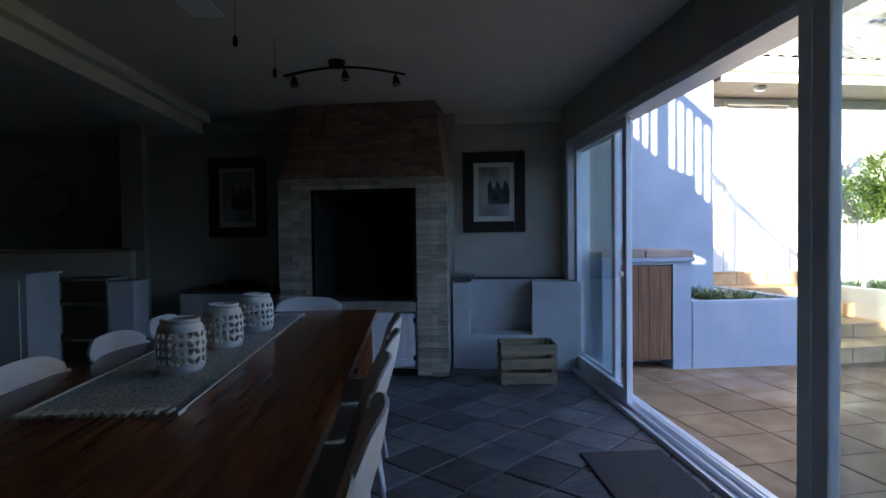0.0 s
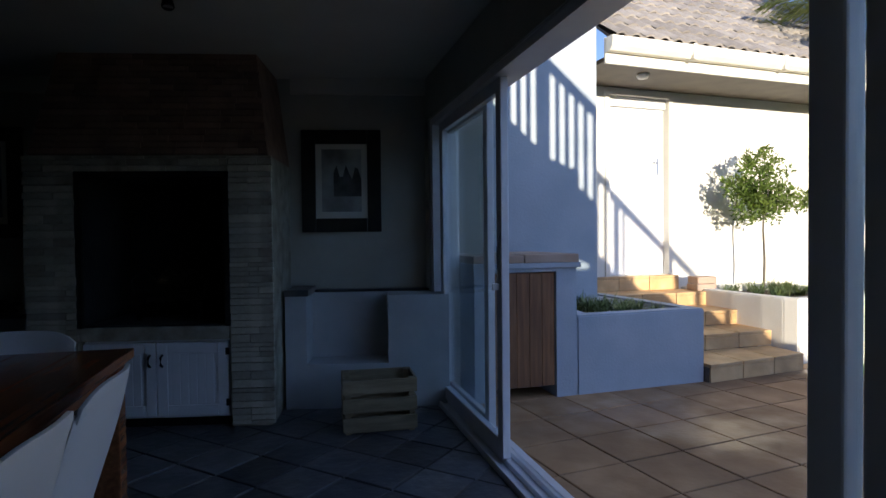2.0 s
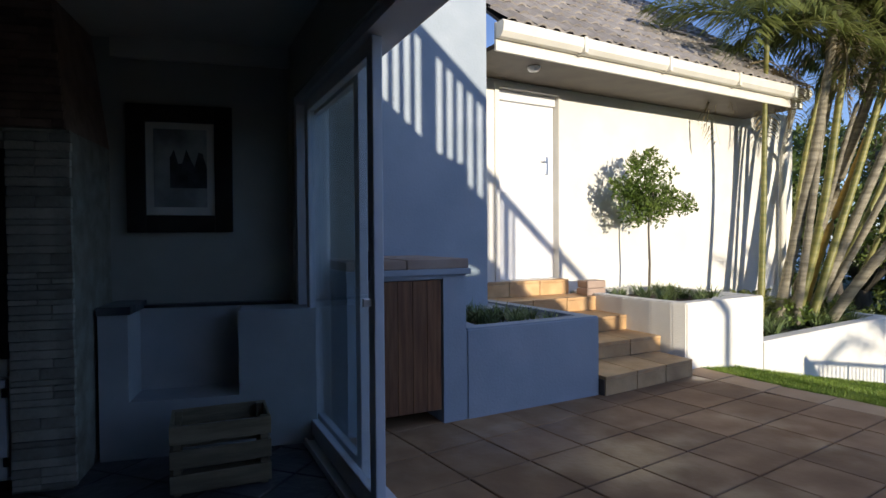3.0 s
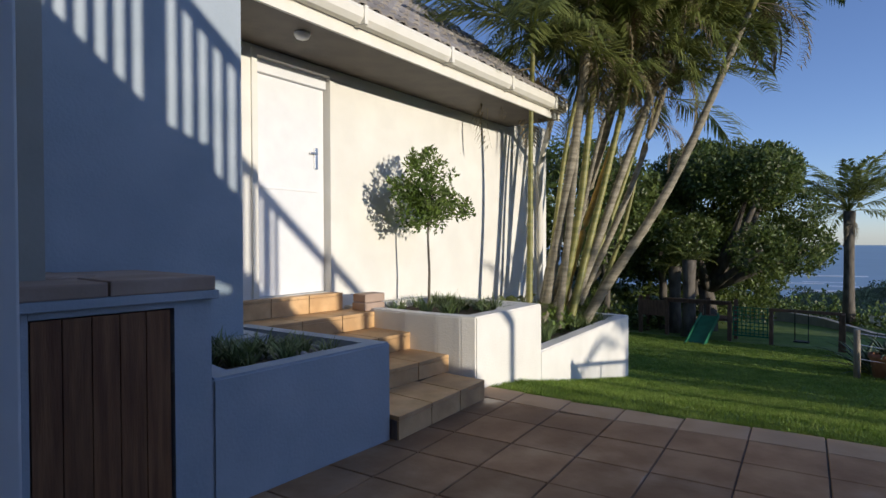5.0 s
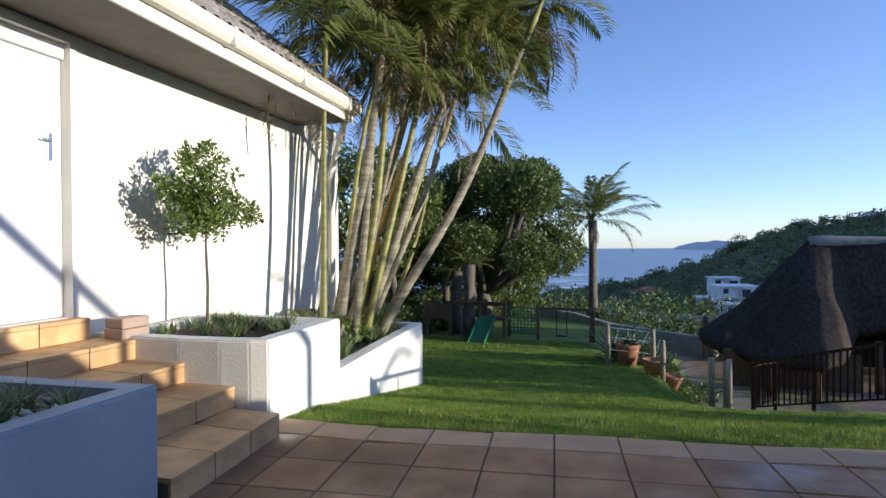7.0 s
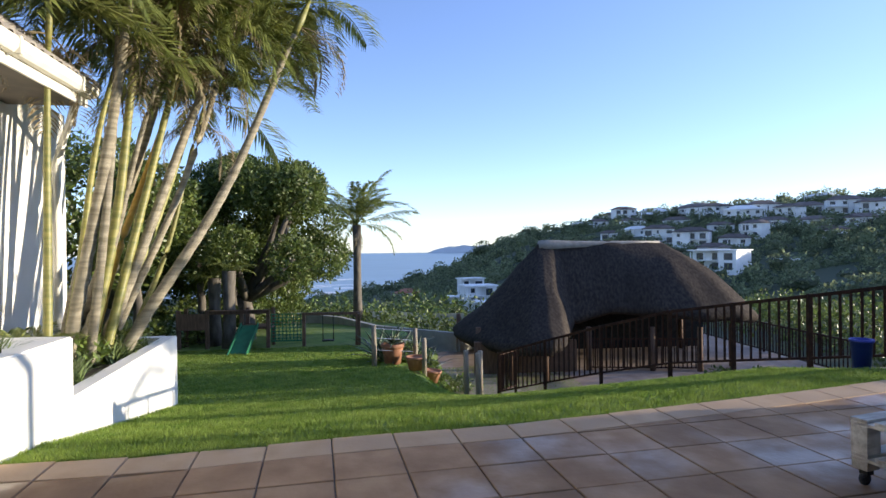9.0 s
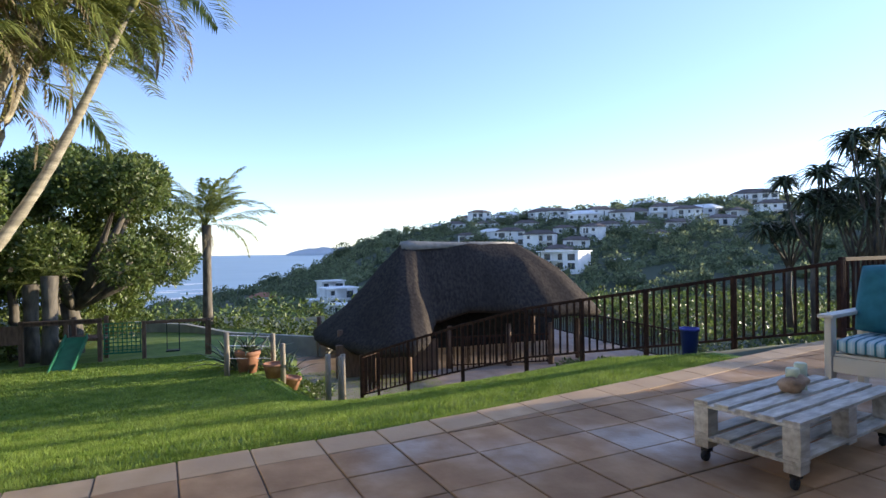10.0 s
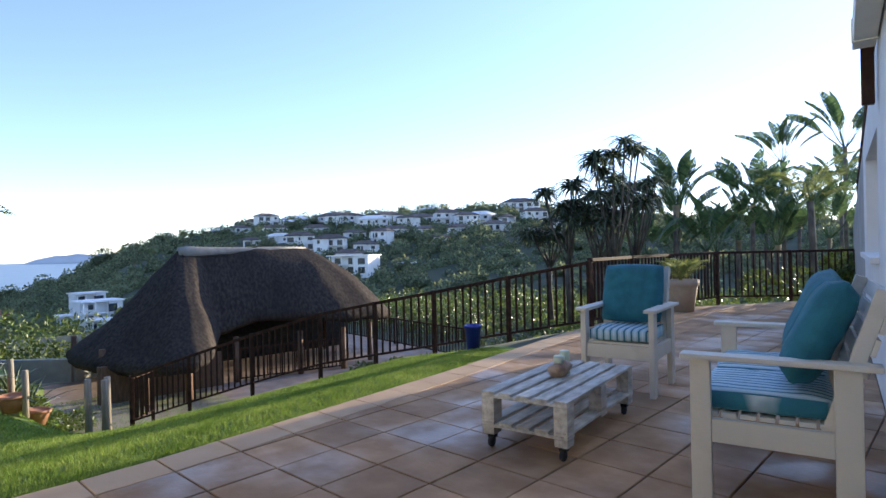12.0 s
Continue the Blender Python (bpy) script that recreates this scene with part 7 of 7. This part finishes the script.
        p += 0.07 * noise.noise_vector(p * 0.9) + 0.03 * noise.noise_vector(p * 3)
        V.append(tuple(p))
n = rows_ + 1
for i in range(len(loop)):
    for j in range(rows_):
        a, b = i * n + j, ((i + 1) % len(loop)) * n + j
        F.append((a, a + 1, b + 1, b))
me = mesh_of("thatch", V, F)
th = piece("thatch", me, M["thatch"], lapa, smooth=True)
so = th.modifiers.new("thick", "SOLIDIFY")
so.thickness, so.offset = 0.28, -1
part("ridge_cap", tube([tuple(on_line(RIDGE, f) - Vector((0, 0, 0.09))) for f in (0.0, 0.12, 0.25, 0.42, 0.6, 0.8, 1.0)], [0.16, 0.19, 0.18, 0.15, 0.11, 0.11, 0.10], 10), M["thatch_cap"], lapa, "grey mortar ridge cap", smooth=True)
for x, y in ((17.6, -0.1), (17.3, -1.0), (19.0, 0.6), (18.5, -2.6), (18.2, -4.4), (17.95, -5.7), (18.5, -7.0), (21.6, -7.0), (23.2, -3.5), (22.6, 0.8)):
    part("pole", tube([(x, y, DECK - 0.02), (x + 0.02, y, -1.8), (x, y, -1.52 if x < 17.9 and y > -2 else -1.15)], [0.09, 0.085, 0.08], 10), M["play_wood"], lapa, smooth=True)
# black sheet standing in for the deep shade below the thatch
part("screen_wall", bx(21.9, 22.05, -8.0, -2.0, DECK, -0.9), M["soot"], lapa, "black panel added for the shade under the thatch")
part("screen_wall", bx(18.4, 18.55, -2.2, 0.8, DECK, -1.5), M["play_wood"], lapa, "low dark timber screen")
railing("lapa_railing", "brown balustrade round the lapa", [(18.5, -2.6, DECK), (18.2, -4.4, DECK), (17.95, -5.7, DECK)], 0.95, 0.12)
railing("deck_railing", "grey picket railing at the far side of the deck", [(16.2, -9.3, DECK), (20.5, -9.35, DECK), (25.5, -9.2, DECK)], 1.0, 0.16)

# ---- boundary wall and slope planting ----
bw = [(28.5, 8.5, -1.55), (26.3, 5.4, -1.6), (24.2, 3.8, -1.72), (22.0, 0.9, -1.75), (24.5, -2.5, -1.9)]
for a, b in zip(bw, bw[1:]):
    d = Vector((b[0] - a[0], b[1] - a[1], 0)).normalized() * 0.1
    q = [(a[0] - d.y, a[1] + d.x), (b[0] - d.y, b[1] + d.x), (b[0] + d.y, b[1] - d.x), (a[0] + d.y, a[1] - d.x)]
    structure(part("boundary_wall", prism(q[::-1], -3.6, [a[2], b[2], b[2], a[2]][::-1]), M["wall_grey"]), "grey plastered boundary wall at the end of the lawn", "wall")
shrub("boundary_hedge", "sunlit hedge behind the boundary wall", [(30.3 - 0.55 * i, 7.6 - 0.62 * i, -2.0 + 0.12 * math.sin(i * 2.2), 0.62) for i in range(16)], 6500, 0.16, 66, M["shrub"])


def far_clumps(name, label, spots, seed, material):
    base = bmesh.new()
    bmesh.ops.create_icosphere(base, subdivisions=2, radius=1.0)
    bv = np.array([v.co[:] for v in base.verts])
    bf = np.array([[v.index for v in f.verts] for f in base.faces])
    base.free()
    r_ = np.random.default_rng(seed)
    V_, F_ = [], []
    for k, (x, y, z, s) in enumerate(spots):
        off = r_.uniform(0, 100, 3)
        nz = np.array([noise.noise(Vector(v * 1.7 + off)) for v in bv])
        vv = bv * (1 + 0.55 * nz)[:, None] * np.array([s, s, s * r_.uniform(0.6, 0.95)]) + np.array([x, y, z])
        V_.append(vv)
        F_.append(bf + k * len(bv))
    me_ = mesh_of(name, np.concatenate(V_).tolist(), np.concatenate(F_).tolist())
    return tagged(piece(name, me_, material), label, "trees", kind="stuff")


r_ = np.random.default_rng(12)
spots = []
while len(spots) < 2600:
    az, r = r_.uniform(74, 172), 60 + 285 * r_.uniform(0, 1) ** 0.8
    x, y = ORIGIN[0] + r * math.sin(radians(az)), ORIGIN[1] + r * math.cos(radians(az))
    z = ground_z(x, y)
    if z < -38:
        continue
    s = r_.uniform(1.6, 3.6) * (0.75 + r / 500)
    spots.append((x, y, z + s * (0.02 if r_.random() < 0.8 else 0.55), s * r_.uniform(0.6, 1.15)))
far_clumps("hillside_woods", "dense bush covering the far hillside, paled for haze", [(x, y, z - 0.25 * s_, s_ * 0.8) for x, y, z, s_ in spots], 13, M["hill_leaf"])
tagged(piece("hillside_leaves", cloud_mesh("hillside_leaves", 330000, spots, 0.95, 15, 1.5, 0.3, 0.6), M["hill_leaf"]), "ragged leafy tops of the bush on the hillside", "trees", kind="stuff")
spots = []
while len(spots) < 420:
    az, r = r_.uniform(70, 165), r_.uniform(33, 70)
    x, y = ORIGIN[0] + r * math.sin(radians(az)), ORIGIN[1] + r * math.cos(radians(az))
    s = r_.uniform(0.7, 1.7)
    spots.append((x, y, ground_z(x, y) + s * 0.2, s))
tagged(piece("slope_bush", cloud_mesh("slope_bush", 60000, spots, 0.26, 14), M["shrub"]), "green bush on the slope below the garden", "trees", kind="stuff")


def house(az, el, width, storeys, roof, red=False):
    """A far house set on the hillside where the sight line at that azimuth and elevation meets it."""
    r = 70.0
    while r < 345:
        x, y = ORIGIN[0] + r * math.sin(radians(az)), ORIGIN[1] + r * math.cos(radians(az))
        if ground_z(x, y) >= 1.2 + r * math.tan(radians(el)):
            break
        r += 3
    w = width * r / 1013.0
    h = 2.7 * storeys + 0.5
    z = min(ground_z(x, y), 1.2 + r * math.tan(radians(el))) - 0.4
    root = thing("hillside_house", ("red roofed house" if red else "white rendered house") + " among trees on the far hillside", "house", pose(x, y, z, 0, 0, -az + 180 + 180 + r_.uniform(-35, 35)), "hillside houses")
    d = w * 0.55
    wing = w * r_.uniform(0.32, 0.5) * (1 if r_.random() < 0.5 else -1)
    top_mat = M["far_roof_red"] if red else (M["far_roof"] if r_.random() < 0.72 else M["far_white"])

    def hip(x0, x1, y0, y1, zz, pitch):
        o = 0.55
        x0, x1, y0, y1 = x0 - o, x1 + o, y0 - o, y1 + o
        if x1 - x0 >= y1 - y0:
            k = (y1 - y0) / 2
            ra, rb = (x0 + k, (y0 + y1) / 2), (x1 - k, (y0 + y1) / 2)
        else:
            k = (x1 - x0) / 2
            ra, rb = ((x0 + x1) / 2, y0 + k), ((x0 + x1) / 2, y1 - k)
        V_ = [(x0, y0, zz), (x1, y0, zz), (x1, y1, zz), (x0, y1, zz), (*ra, zz + k * pitch), (*rb, zz + k * pitch), (x0, y0, zz - 0.2), (x1, y0, zz - 0.2), (x1, y1, zz - 0.2), (x0, y1, zz - 0.2)]
        if x1 - x0 >= y1 - y0:
            F_ = [(0, 1, 5, 4), (1, 2, 5), (2, 3, 4, 5), (3, 0, 4)]
        else:
            F_ = [(0, 1, 4), (1, 2, 5, 4), (2, 3, 5), (3, 0, 4, 5)]
        return mesh_of("roof", V_, F_ + [(0, 6, 7, 1), (1, 7, 8, 2), (2, 8, 9, 3), (3, 9, 6, 0), (9, 8, 7, 6)])

    part("wall", bx(-w / 2, w / 2, -d / 2, d / 2, -3, h), M["far_white"], root)
    gx0, gx1 = sorted((math.copysign(w / 2 - 0.02, wing), math.copysign(w / 2 - abs(wing), wing)))
    part("wall", bx(gx0, gx1, -d / 2 - w * 0.16, -d / 2 - 0.001, -3, h - 0.05), M["far_white"], root)
    if roof:
        piece("roof", hip(-w / 2, w / 2, -d / 2, d / 2, h + 0.2, 0.42), top_mat, root)
        piece("roof", hip(gx0, gx1, -d / 2 - w * 0.16, 0, h + 0.1, 0.42), top_mat, root)
    else:
        part("roof", bx(-w / 2 - 0.4, w / 2 + 0.4, -d / 2 - w * 0.2, d / 2 + 0.4, h + 0.002, h + 0.35), M["far_white"], root)
    for fl in range(storeys):
        zz = 0.7 + fl * 2.7
        for k in range(max(2, int(w / 3.4))):
            n_ = max(2, int(w / 3.4))
            xc = -w / 2 + (k + 0.5) * w / n_
            yy = -d / 2 - (w * 0.16 if gx0 < xc < gx1 else 0)
            hw_ = r_.uniform(0.5, 1.25)
            part("window", bx(xc - hw_, xc + hw_, yy - 0.04, yy + 0.1, zz + (0.0 if hw_ > 0.9 else 0.7), zz + 1.9), M["far_glass"], root)
        if r_.random() < 0.75:
            bx0_, bx1_ = (-w / 2, gx0) if wing > 0 else (gx1, w / 2)
            part("balcony", bx(bx0_, bx1_ - 0.01, -d / 2 - w * 0.13, -d / 2 - 0.05, fl * 2.7 + 0.35, fl * 2.7 + 0.6), M["far_white"], root)
            for k in range(3):
                xc = bx0_ + 0.2 + (bx1_ - bx0_ - 0.5) * k / 2
                part("column", bx(xc - 0.14, xc + 0.14, -d / 2 - w * 0.13, -d / 2 - w * 0.13 + 0.28, fl * 2.7 + 0.61, fl * 2.7 + 2.95), M["far_white"], root)


for px, py, w, st, rf, red in ((462, 545, 55, 2, False, False), (448, 530, 40, 2, False, False), (705, 388, 38, 1, True, False), (770, 392, 44, 1, True, False), (835, 388, 60, 1, True, False), (903, 404, 52, 2, True, False), (778, 436, 48, 2, True, False), (830, 442, 52, 2, True, False), (680, 408, 32, 1, True, False), (738, 408, 36, 1, True, False), (990, 390, 46, 1, True, False), (1038, 393, 46, 2, True, False), (1102, 388, 58, 1, True, False), (1180, 374, 62, 2, True, False), (872, 478, 74, 2, False, False), (962, 476, 24, 1, False, True), (945, 412, 40, 1, True, False), (650, 412, 26, 1, True, False), (1000, 412, 40, 1, True, False), (1300, 396, 60, 1, True, False), (1255, 402, 48, 1, True, False), (870, 418, 34, 1, True, False), (1130, 404, 44, 1, True, False), (760, 398, 30, 1, True, False), (325, 535, 46, 1, True, True), (1060, 410, 40, 1, True, False), (890, 440, 44, 1, True, False), (1360, 385, 50, 1, True, False), (1010, 375, 36, 1, True, False), (805, 408, 40, 1, True, False), (722, 396, 34, 2, True, False), (692, 394, 30, 1, True, False), (862, 396, 40, 2, True, False), (930, 396, 46, 2, True, False), (968, 402, 36, 2, True, False), (1075, 398, 40, 2, True, False), (1145, 392, 42, 1, True, False), (1210, 392, 44, 2, True, False), (745, 424, 40, 1, True, False), (860, 456, 46, 1, True, False), (1020, 428, 40, 1, True, False), (700, 430, 30, 1, True, False), (920, 428, 36, 2, True, False), (430, 548, 44, 1, False, False), (475, 558, 50, 1, False, False)):
    az = 115.7 + math.degrees(math.atan((px - 784) / 1013))
    yh = 438 + (784 - px) * 0.014
    house(az, math.degrees(math.atan((yh - py) / 1013)), w, st, rf, red)

# sea: breaking surf and the far headland
rng = random.Random(2)
bm = bmesh.new()
for row, (r0, n) in enumerate(((470, 26), (560, 22), (660, 16), (800, 10))):
    for k in range(n):
        az = rng.uniform(76, 101)
        L = rng.uniform(14, 60)
        x, y = ORIGIN[0] + r0 * math.sin(radians(az)), ORIGIN[1] + r0 * math.cos(radians(az))
        box(bm, -L / 2, L / 2, -rng.uniform(2, 7), rng.uniform(2, 7), 0, 0.4, pose(x + rng.uniform(-30, 30), y, -42.0, 0, 0, -az + rng.uniform(-8, 8)))
tagged(part("surf", bm, M["foam"]), "white breaking surf along the shore", "surf", kind="stuff")
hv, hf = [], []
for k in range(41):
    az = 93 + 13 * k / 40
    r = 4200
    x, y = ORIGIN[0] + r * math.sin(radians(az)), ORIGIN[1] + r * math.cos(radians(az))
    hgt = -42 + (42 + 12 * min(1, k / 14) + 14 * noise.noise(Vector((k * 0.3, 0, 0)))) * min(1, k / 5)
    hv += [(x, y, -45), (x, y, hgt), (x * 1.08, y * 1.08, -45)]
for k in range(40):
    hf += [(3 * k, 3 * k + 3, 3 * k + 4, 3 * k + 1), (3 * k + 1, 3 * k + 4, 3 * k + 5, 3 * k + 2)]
structure(piece("headland", mesh_of("headland", hv, hf), M["headland"], smooth=True), "distant headland beyond the bay, haze put into its pale colour", "headland")

# ---- grass blades ----
def blades(n, y0, y1, d0, d1, h, seed):
    r_ = np.random.default_rng(seed)
    y = r_.uniform(y0, y1, n)
    d = d0 + (d1 - d0) * r_.uniform(0, 1, n) ** 1.5
    V_ = np.zeros((n, 3, 3))
    for i in range(n):
        x = edge_x(y[i]) + d[i]
        yy = y[i] + max(0, d[i] - 4.0) * 0.55 * (1 if y[i] > 2 else 0.55) * max(0, (y[i] + 2.3) / 9)
        z = lawn_z(x, yy) + 0.012
        a = r_.uniform(0, 6.283)
        hh, w = h * r_.uniform(0.6, 1.3), 0.0032 + 0.0008 * d[i]
        c, s = math.cos(a) * w, math.sin(a) * w
        lx, ly = r_.normal(0, hh * 0.45, 2)
        V_[i] = ((x - c, yy - s, z), (x + c, yy + s, z), (x + lx, yy + ly, z + hh))
    me_ = bpy.data.meshes.new("grass_blades")
    me_.vertices.add(3 * n)
    me_.vertices.foreach_set("co", V_.reshape(-1))
    me_.loops.add(3 * n)
    me_.loops.foreach_set("vertex_index", np.arange(3 * n))
    me_.polygons.add(n)
    me_.polygons.foreach_set("loop_start", np.arange(0, 3 * n, 3))
    me_.update(calc_edges=True)
    return me_


tagged(piece("grass_blades", blades(260000, -1.9, 6.4, 0.0, 13.0, 0.034, 3), M["blade"]), "short mown grass blades of the lawn", "grass", kind="stuff")

# ---- tiles last ----
def clip(poly, px, py, nx, ny):
    """Keep the part of poly where (p - (px, py)) . (nx, ny) >= 0."""
    out = []
    for i in range(len(poly)):
        a, b = poly[i], poly[(i + 1) % len(poly)]
        da, db = (a[0] - px) * nx + (a[1] - py) * ny, (b[0] - px) * nx + (b[1] - py) * ny
        if da >= 0:
            out.append(a)
        if da * db < 0:
            t = da / (da - db)
            out.append((a[0] + (b[0] - a[0]) * t, a[1] + (b[1] - a[1]) * t))
    return out


def area(p):
    return 0.5 * sum(p[i][0] * p[(i + 1) % len(p)][1] - p[(i + 1) % len(p)][0] * p[i][1] for i in range(len(p)))


def tile_bm(poly, z0, z1, bev=0.004):
    """A flat piece with a small chamfer round its top."""
    bm = bmesh.new()
    c = Vector((sum(p[0] for p in poly) / len(poly), sum(p[1] for p in poly) / len(poly)))
    lo = [bm.verts.new((p[0], p[1], z0)) for p in poly]
    md = [bm.verts.new((p[0], p[1], z1 - bev)) for p in poly]
    hi = []
    for p in poly:
        d = Vector(p) - c
        q = c + d * max(0.5, 1 - bev * 1.5 / max(0.02, d.length))
        hi.append(bm.verts.new((q.x, q.y, z1)))
    bm.faces.new(hi)
    k = len(poly)
    for i in range(k):
        j = (i + 1) % k
        bm.faces.new((lo[i], lo[j], md[j], md[i]))
        bm.faces.new((md[i], md[j], hi[j], hi[i]))
    return bm


TU, TV, TA, TO = 0.409, 0.402, radians(7.7), (5.51, 4.215)
ca, sa = math.cos(TA), math.sin(TA)
BORD = 0.29


def at_tile(a, b):
    return (TO[0] + a * ca - b * sa, TO[1] + a * sa + b * ca)


def to_edge(poly, y, inset, side):
    """Keep what lies within (side 1) or outside (side -1) the line inset from the lawn edge."""
    for (xa, ya), (xb, yb) in zip(EDGE, EDGE[1:]):
        if poly and yb - 0.22 <= y <= ya + 0.22:
            if side < 0 and not yb <= y <= ya:
                continue
            L = math.hypot(xb - xa, yb - ya)
            nx, ny = (yb - ya) / L, -(xb - xa) / L
            poly = clip(poly, xa + nx * inset, ya + ny * inset, side * nx, side * ny)
    return poly


rng = random.Random(15)
count = 0
rest = bmesh.new()
cand = []
for i in range(-30, 12):
    for j in range(-45, 8):
        cx, cy = at_tile((i + 0.5) * TU, (j + 0.5) * TV)
        if 1.9 < cx < 8.2 and -10.9 < cy < 5.75 and (cy < 5.2 or cx < 5.5):
            cand.append((-cy, cx, i, j))
cand.sort()
g = 0.0045
for mcy, cx, i, j in cand:
    cy = -mcy
    poly = [at_tile(i * TU + u, j * TV + v) for u, v in ((g, g), (TU - g, g), (TU - g, TV - g), (g, TV - g))]
    poly = clip(poly, 2.206, 0, 1, 0)
    if cy < 0.74 and poly:
        poly = clip(poly, wing_x(cy) + 0.005, cy, 0.96, 0.274)
    poly = to_edge(poly, cy, BORD + g, 1)
    if len(poly) < 3 or area(poly) < 0.004:
        continue
    zt = rng.uniform(-0.0015, 0.0015)
    if count < 290:
        part("tile", tile_bm(poly, -0.0125, zt), M["tile"], patio)
        count += 1
    else:
        b2 = tile_bm(poly, -0.0125, zt)
        tmp = bpy.data.meshes.new("tmp")
        b2.to_mesh(tmp)
        b2.free()
        rest.from_mesh(tmp)
        bpy.data.meshes.remove(tmp)
tagged(part("tiles", rest, M["tile"], patio), kind="stuff")
# border course along the lawn, its joints in line with the tiles
for j in range(-42, 4):
    base_y = TO[1] + (j + 0.5) * TV / ca
    cy = base_y + (edge_x(base_y) - TO[0]) * sa / ca
    cy = base_y + (edge_x(cy) - TO[0]) * sa / ca
    if not -11.0 < cy < 5.35:
        continue
    poly = [at_tile(u, j * TV + v) for u, v in ((-6.0, g), (4.5, g), (4.5, TV - g), (-6.0, TV - g))]
    poly = to_edge(to_edge(poly, cy, 0.0, 1), cy, BORD, -1)
    if len(poly) >= 3 and area(poly) > 0.01:
        part("border_tile", tile_bm(poly, -0.0125, rng.uniform(0.0, 0.003)), M["border"], patio)
# slate floor, laid on the diagonal
ST = 0.30
for i in range(-14, 22):
    for j in range(-14, 22):
        a, b = i * ST, j * ST
        cx, cy = 1.0 + (a - b) * 0.7071, 3.0 + (a + b) * 0.7071
        if not (-1.9 < cx < 2.2 and 0.6 < cy < 5.7):
            continue
        g = 0.006
        poly = [(1.0 + (a + u - b - v) * 0.7071, 3.0 + (a + u + b + v) * 0.7071) for u, v in ((g, g), (ST - g, g), (ST - g, ST - g), (g, ST - g))]
        poly = clip(poly, 1.98, 0, -1, 0)
        if len(poly) < 3 or area(poly) < 0.004:
            continue
        part("slate", tile_bm(poly, -0.0125, rng.uniform(-0.003, 0.001), 0.003), M["slate"], floor)
# roof tiles
def roof_tile_mesh():
    V_, F_ = [], []
    W, L = 0.33, 0.36
    prof_ = [(0, 0.012), (0.04, 0.034), (0.08, 0.036), (0.12, 0.012), (0.165, 0.006), (0.205, 0.034), (0.245, 0.036), (0.285, 0.012), (0.33, 0.006)]
    for y, dz in ((0.0, 0.028), (L, 0.0)):
        for x, z in prof_:
            V_.append((x, y, z + dz))
    for x, z in prof_:
        V_.append((x, 0.0, z + 0.006))
    n_ = len(prof_)
    for k in range(n_ - 1):
        F_.append((k, k + 1, n_ + k + 1, n_ + k))
        F_.append((2 * n_ + k, 2 * n_ + k + 1, k + 1, k))
    return mesh_of("roof_tile", V_, F_)


rt = roof_tile_mesh()
rt.materials.append(M["roof_tile"])
slope = math.degrees(math.atan2(ROOF_RISE, 11.5 - EAVE_Y + 0.03))
Ls = math.hypot(ROOF_RISE, 11.5 - EAVE_Y + 0.03)
made = 0
bm = bmesh.new()
for r in range(int(Ls / 0.32)):
    for k in range(15):
        m_ = pose(3.86, EAVE_Y - 0.07, 3.062, slope, 0, 0) @ pose(k * 0.33, r * 0.32, rng.uniform(-0.002, 0.003), 0, 0, rng.uniform(-0.4, 0.4))
        if made < 256:
            ob = piece("roof_tile", rt, None, roof_deck)
            ob.matrix_local = m_
            made += 1
        else:
            tmp = rt.copy()
            tmp.transform(m_)
            bm.from_mesh(tmp)
            bpy.data.meshes.remove(tmp)
tagged(part("roof_tiles", bm, M["roof_tile"], roof_deck), kind="stuff")
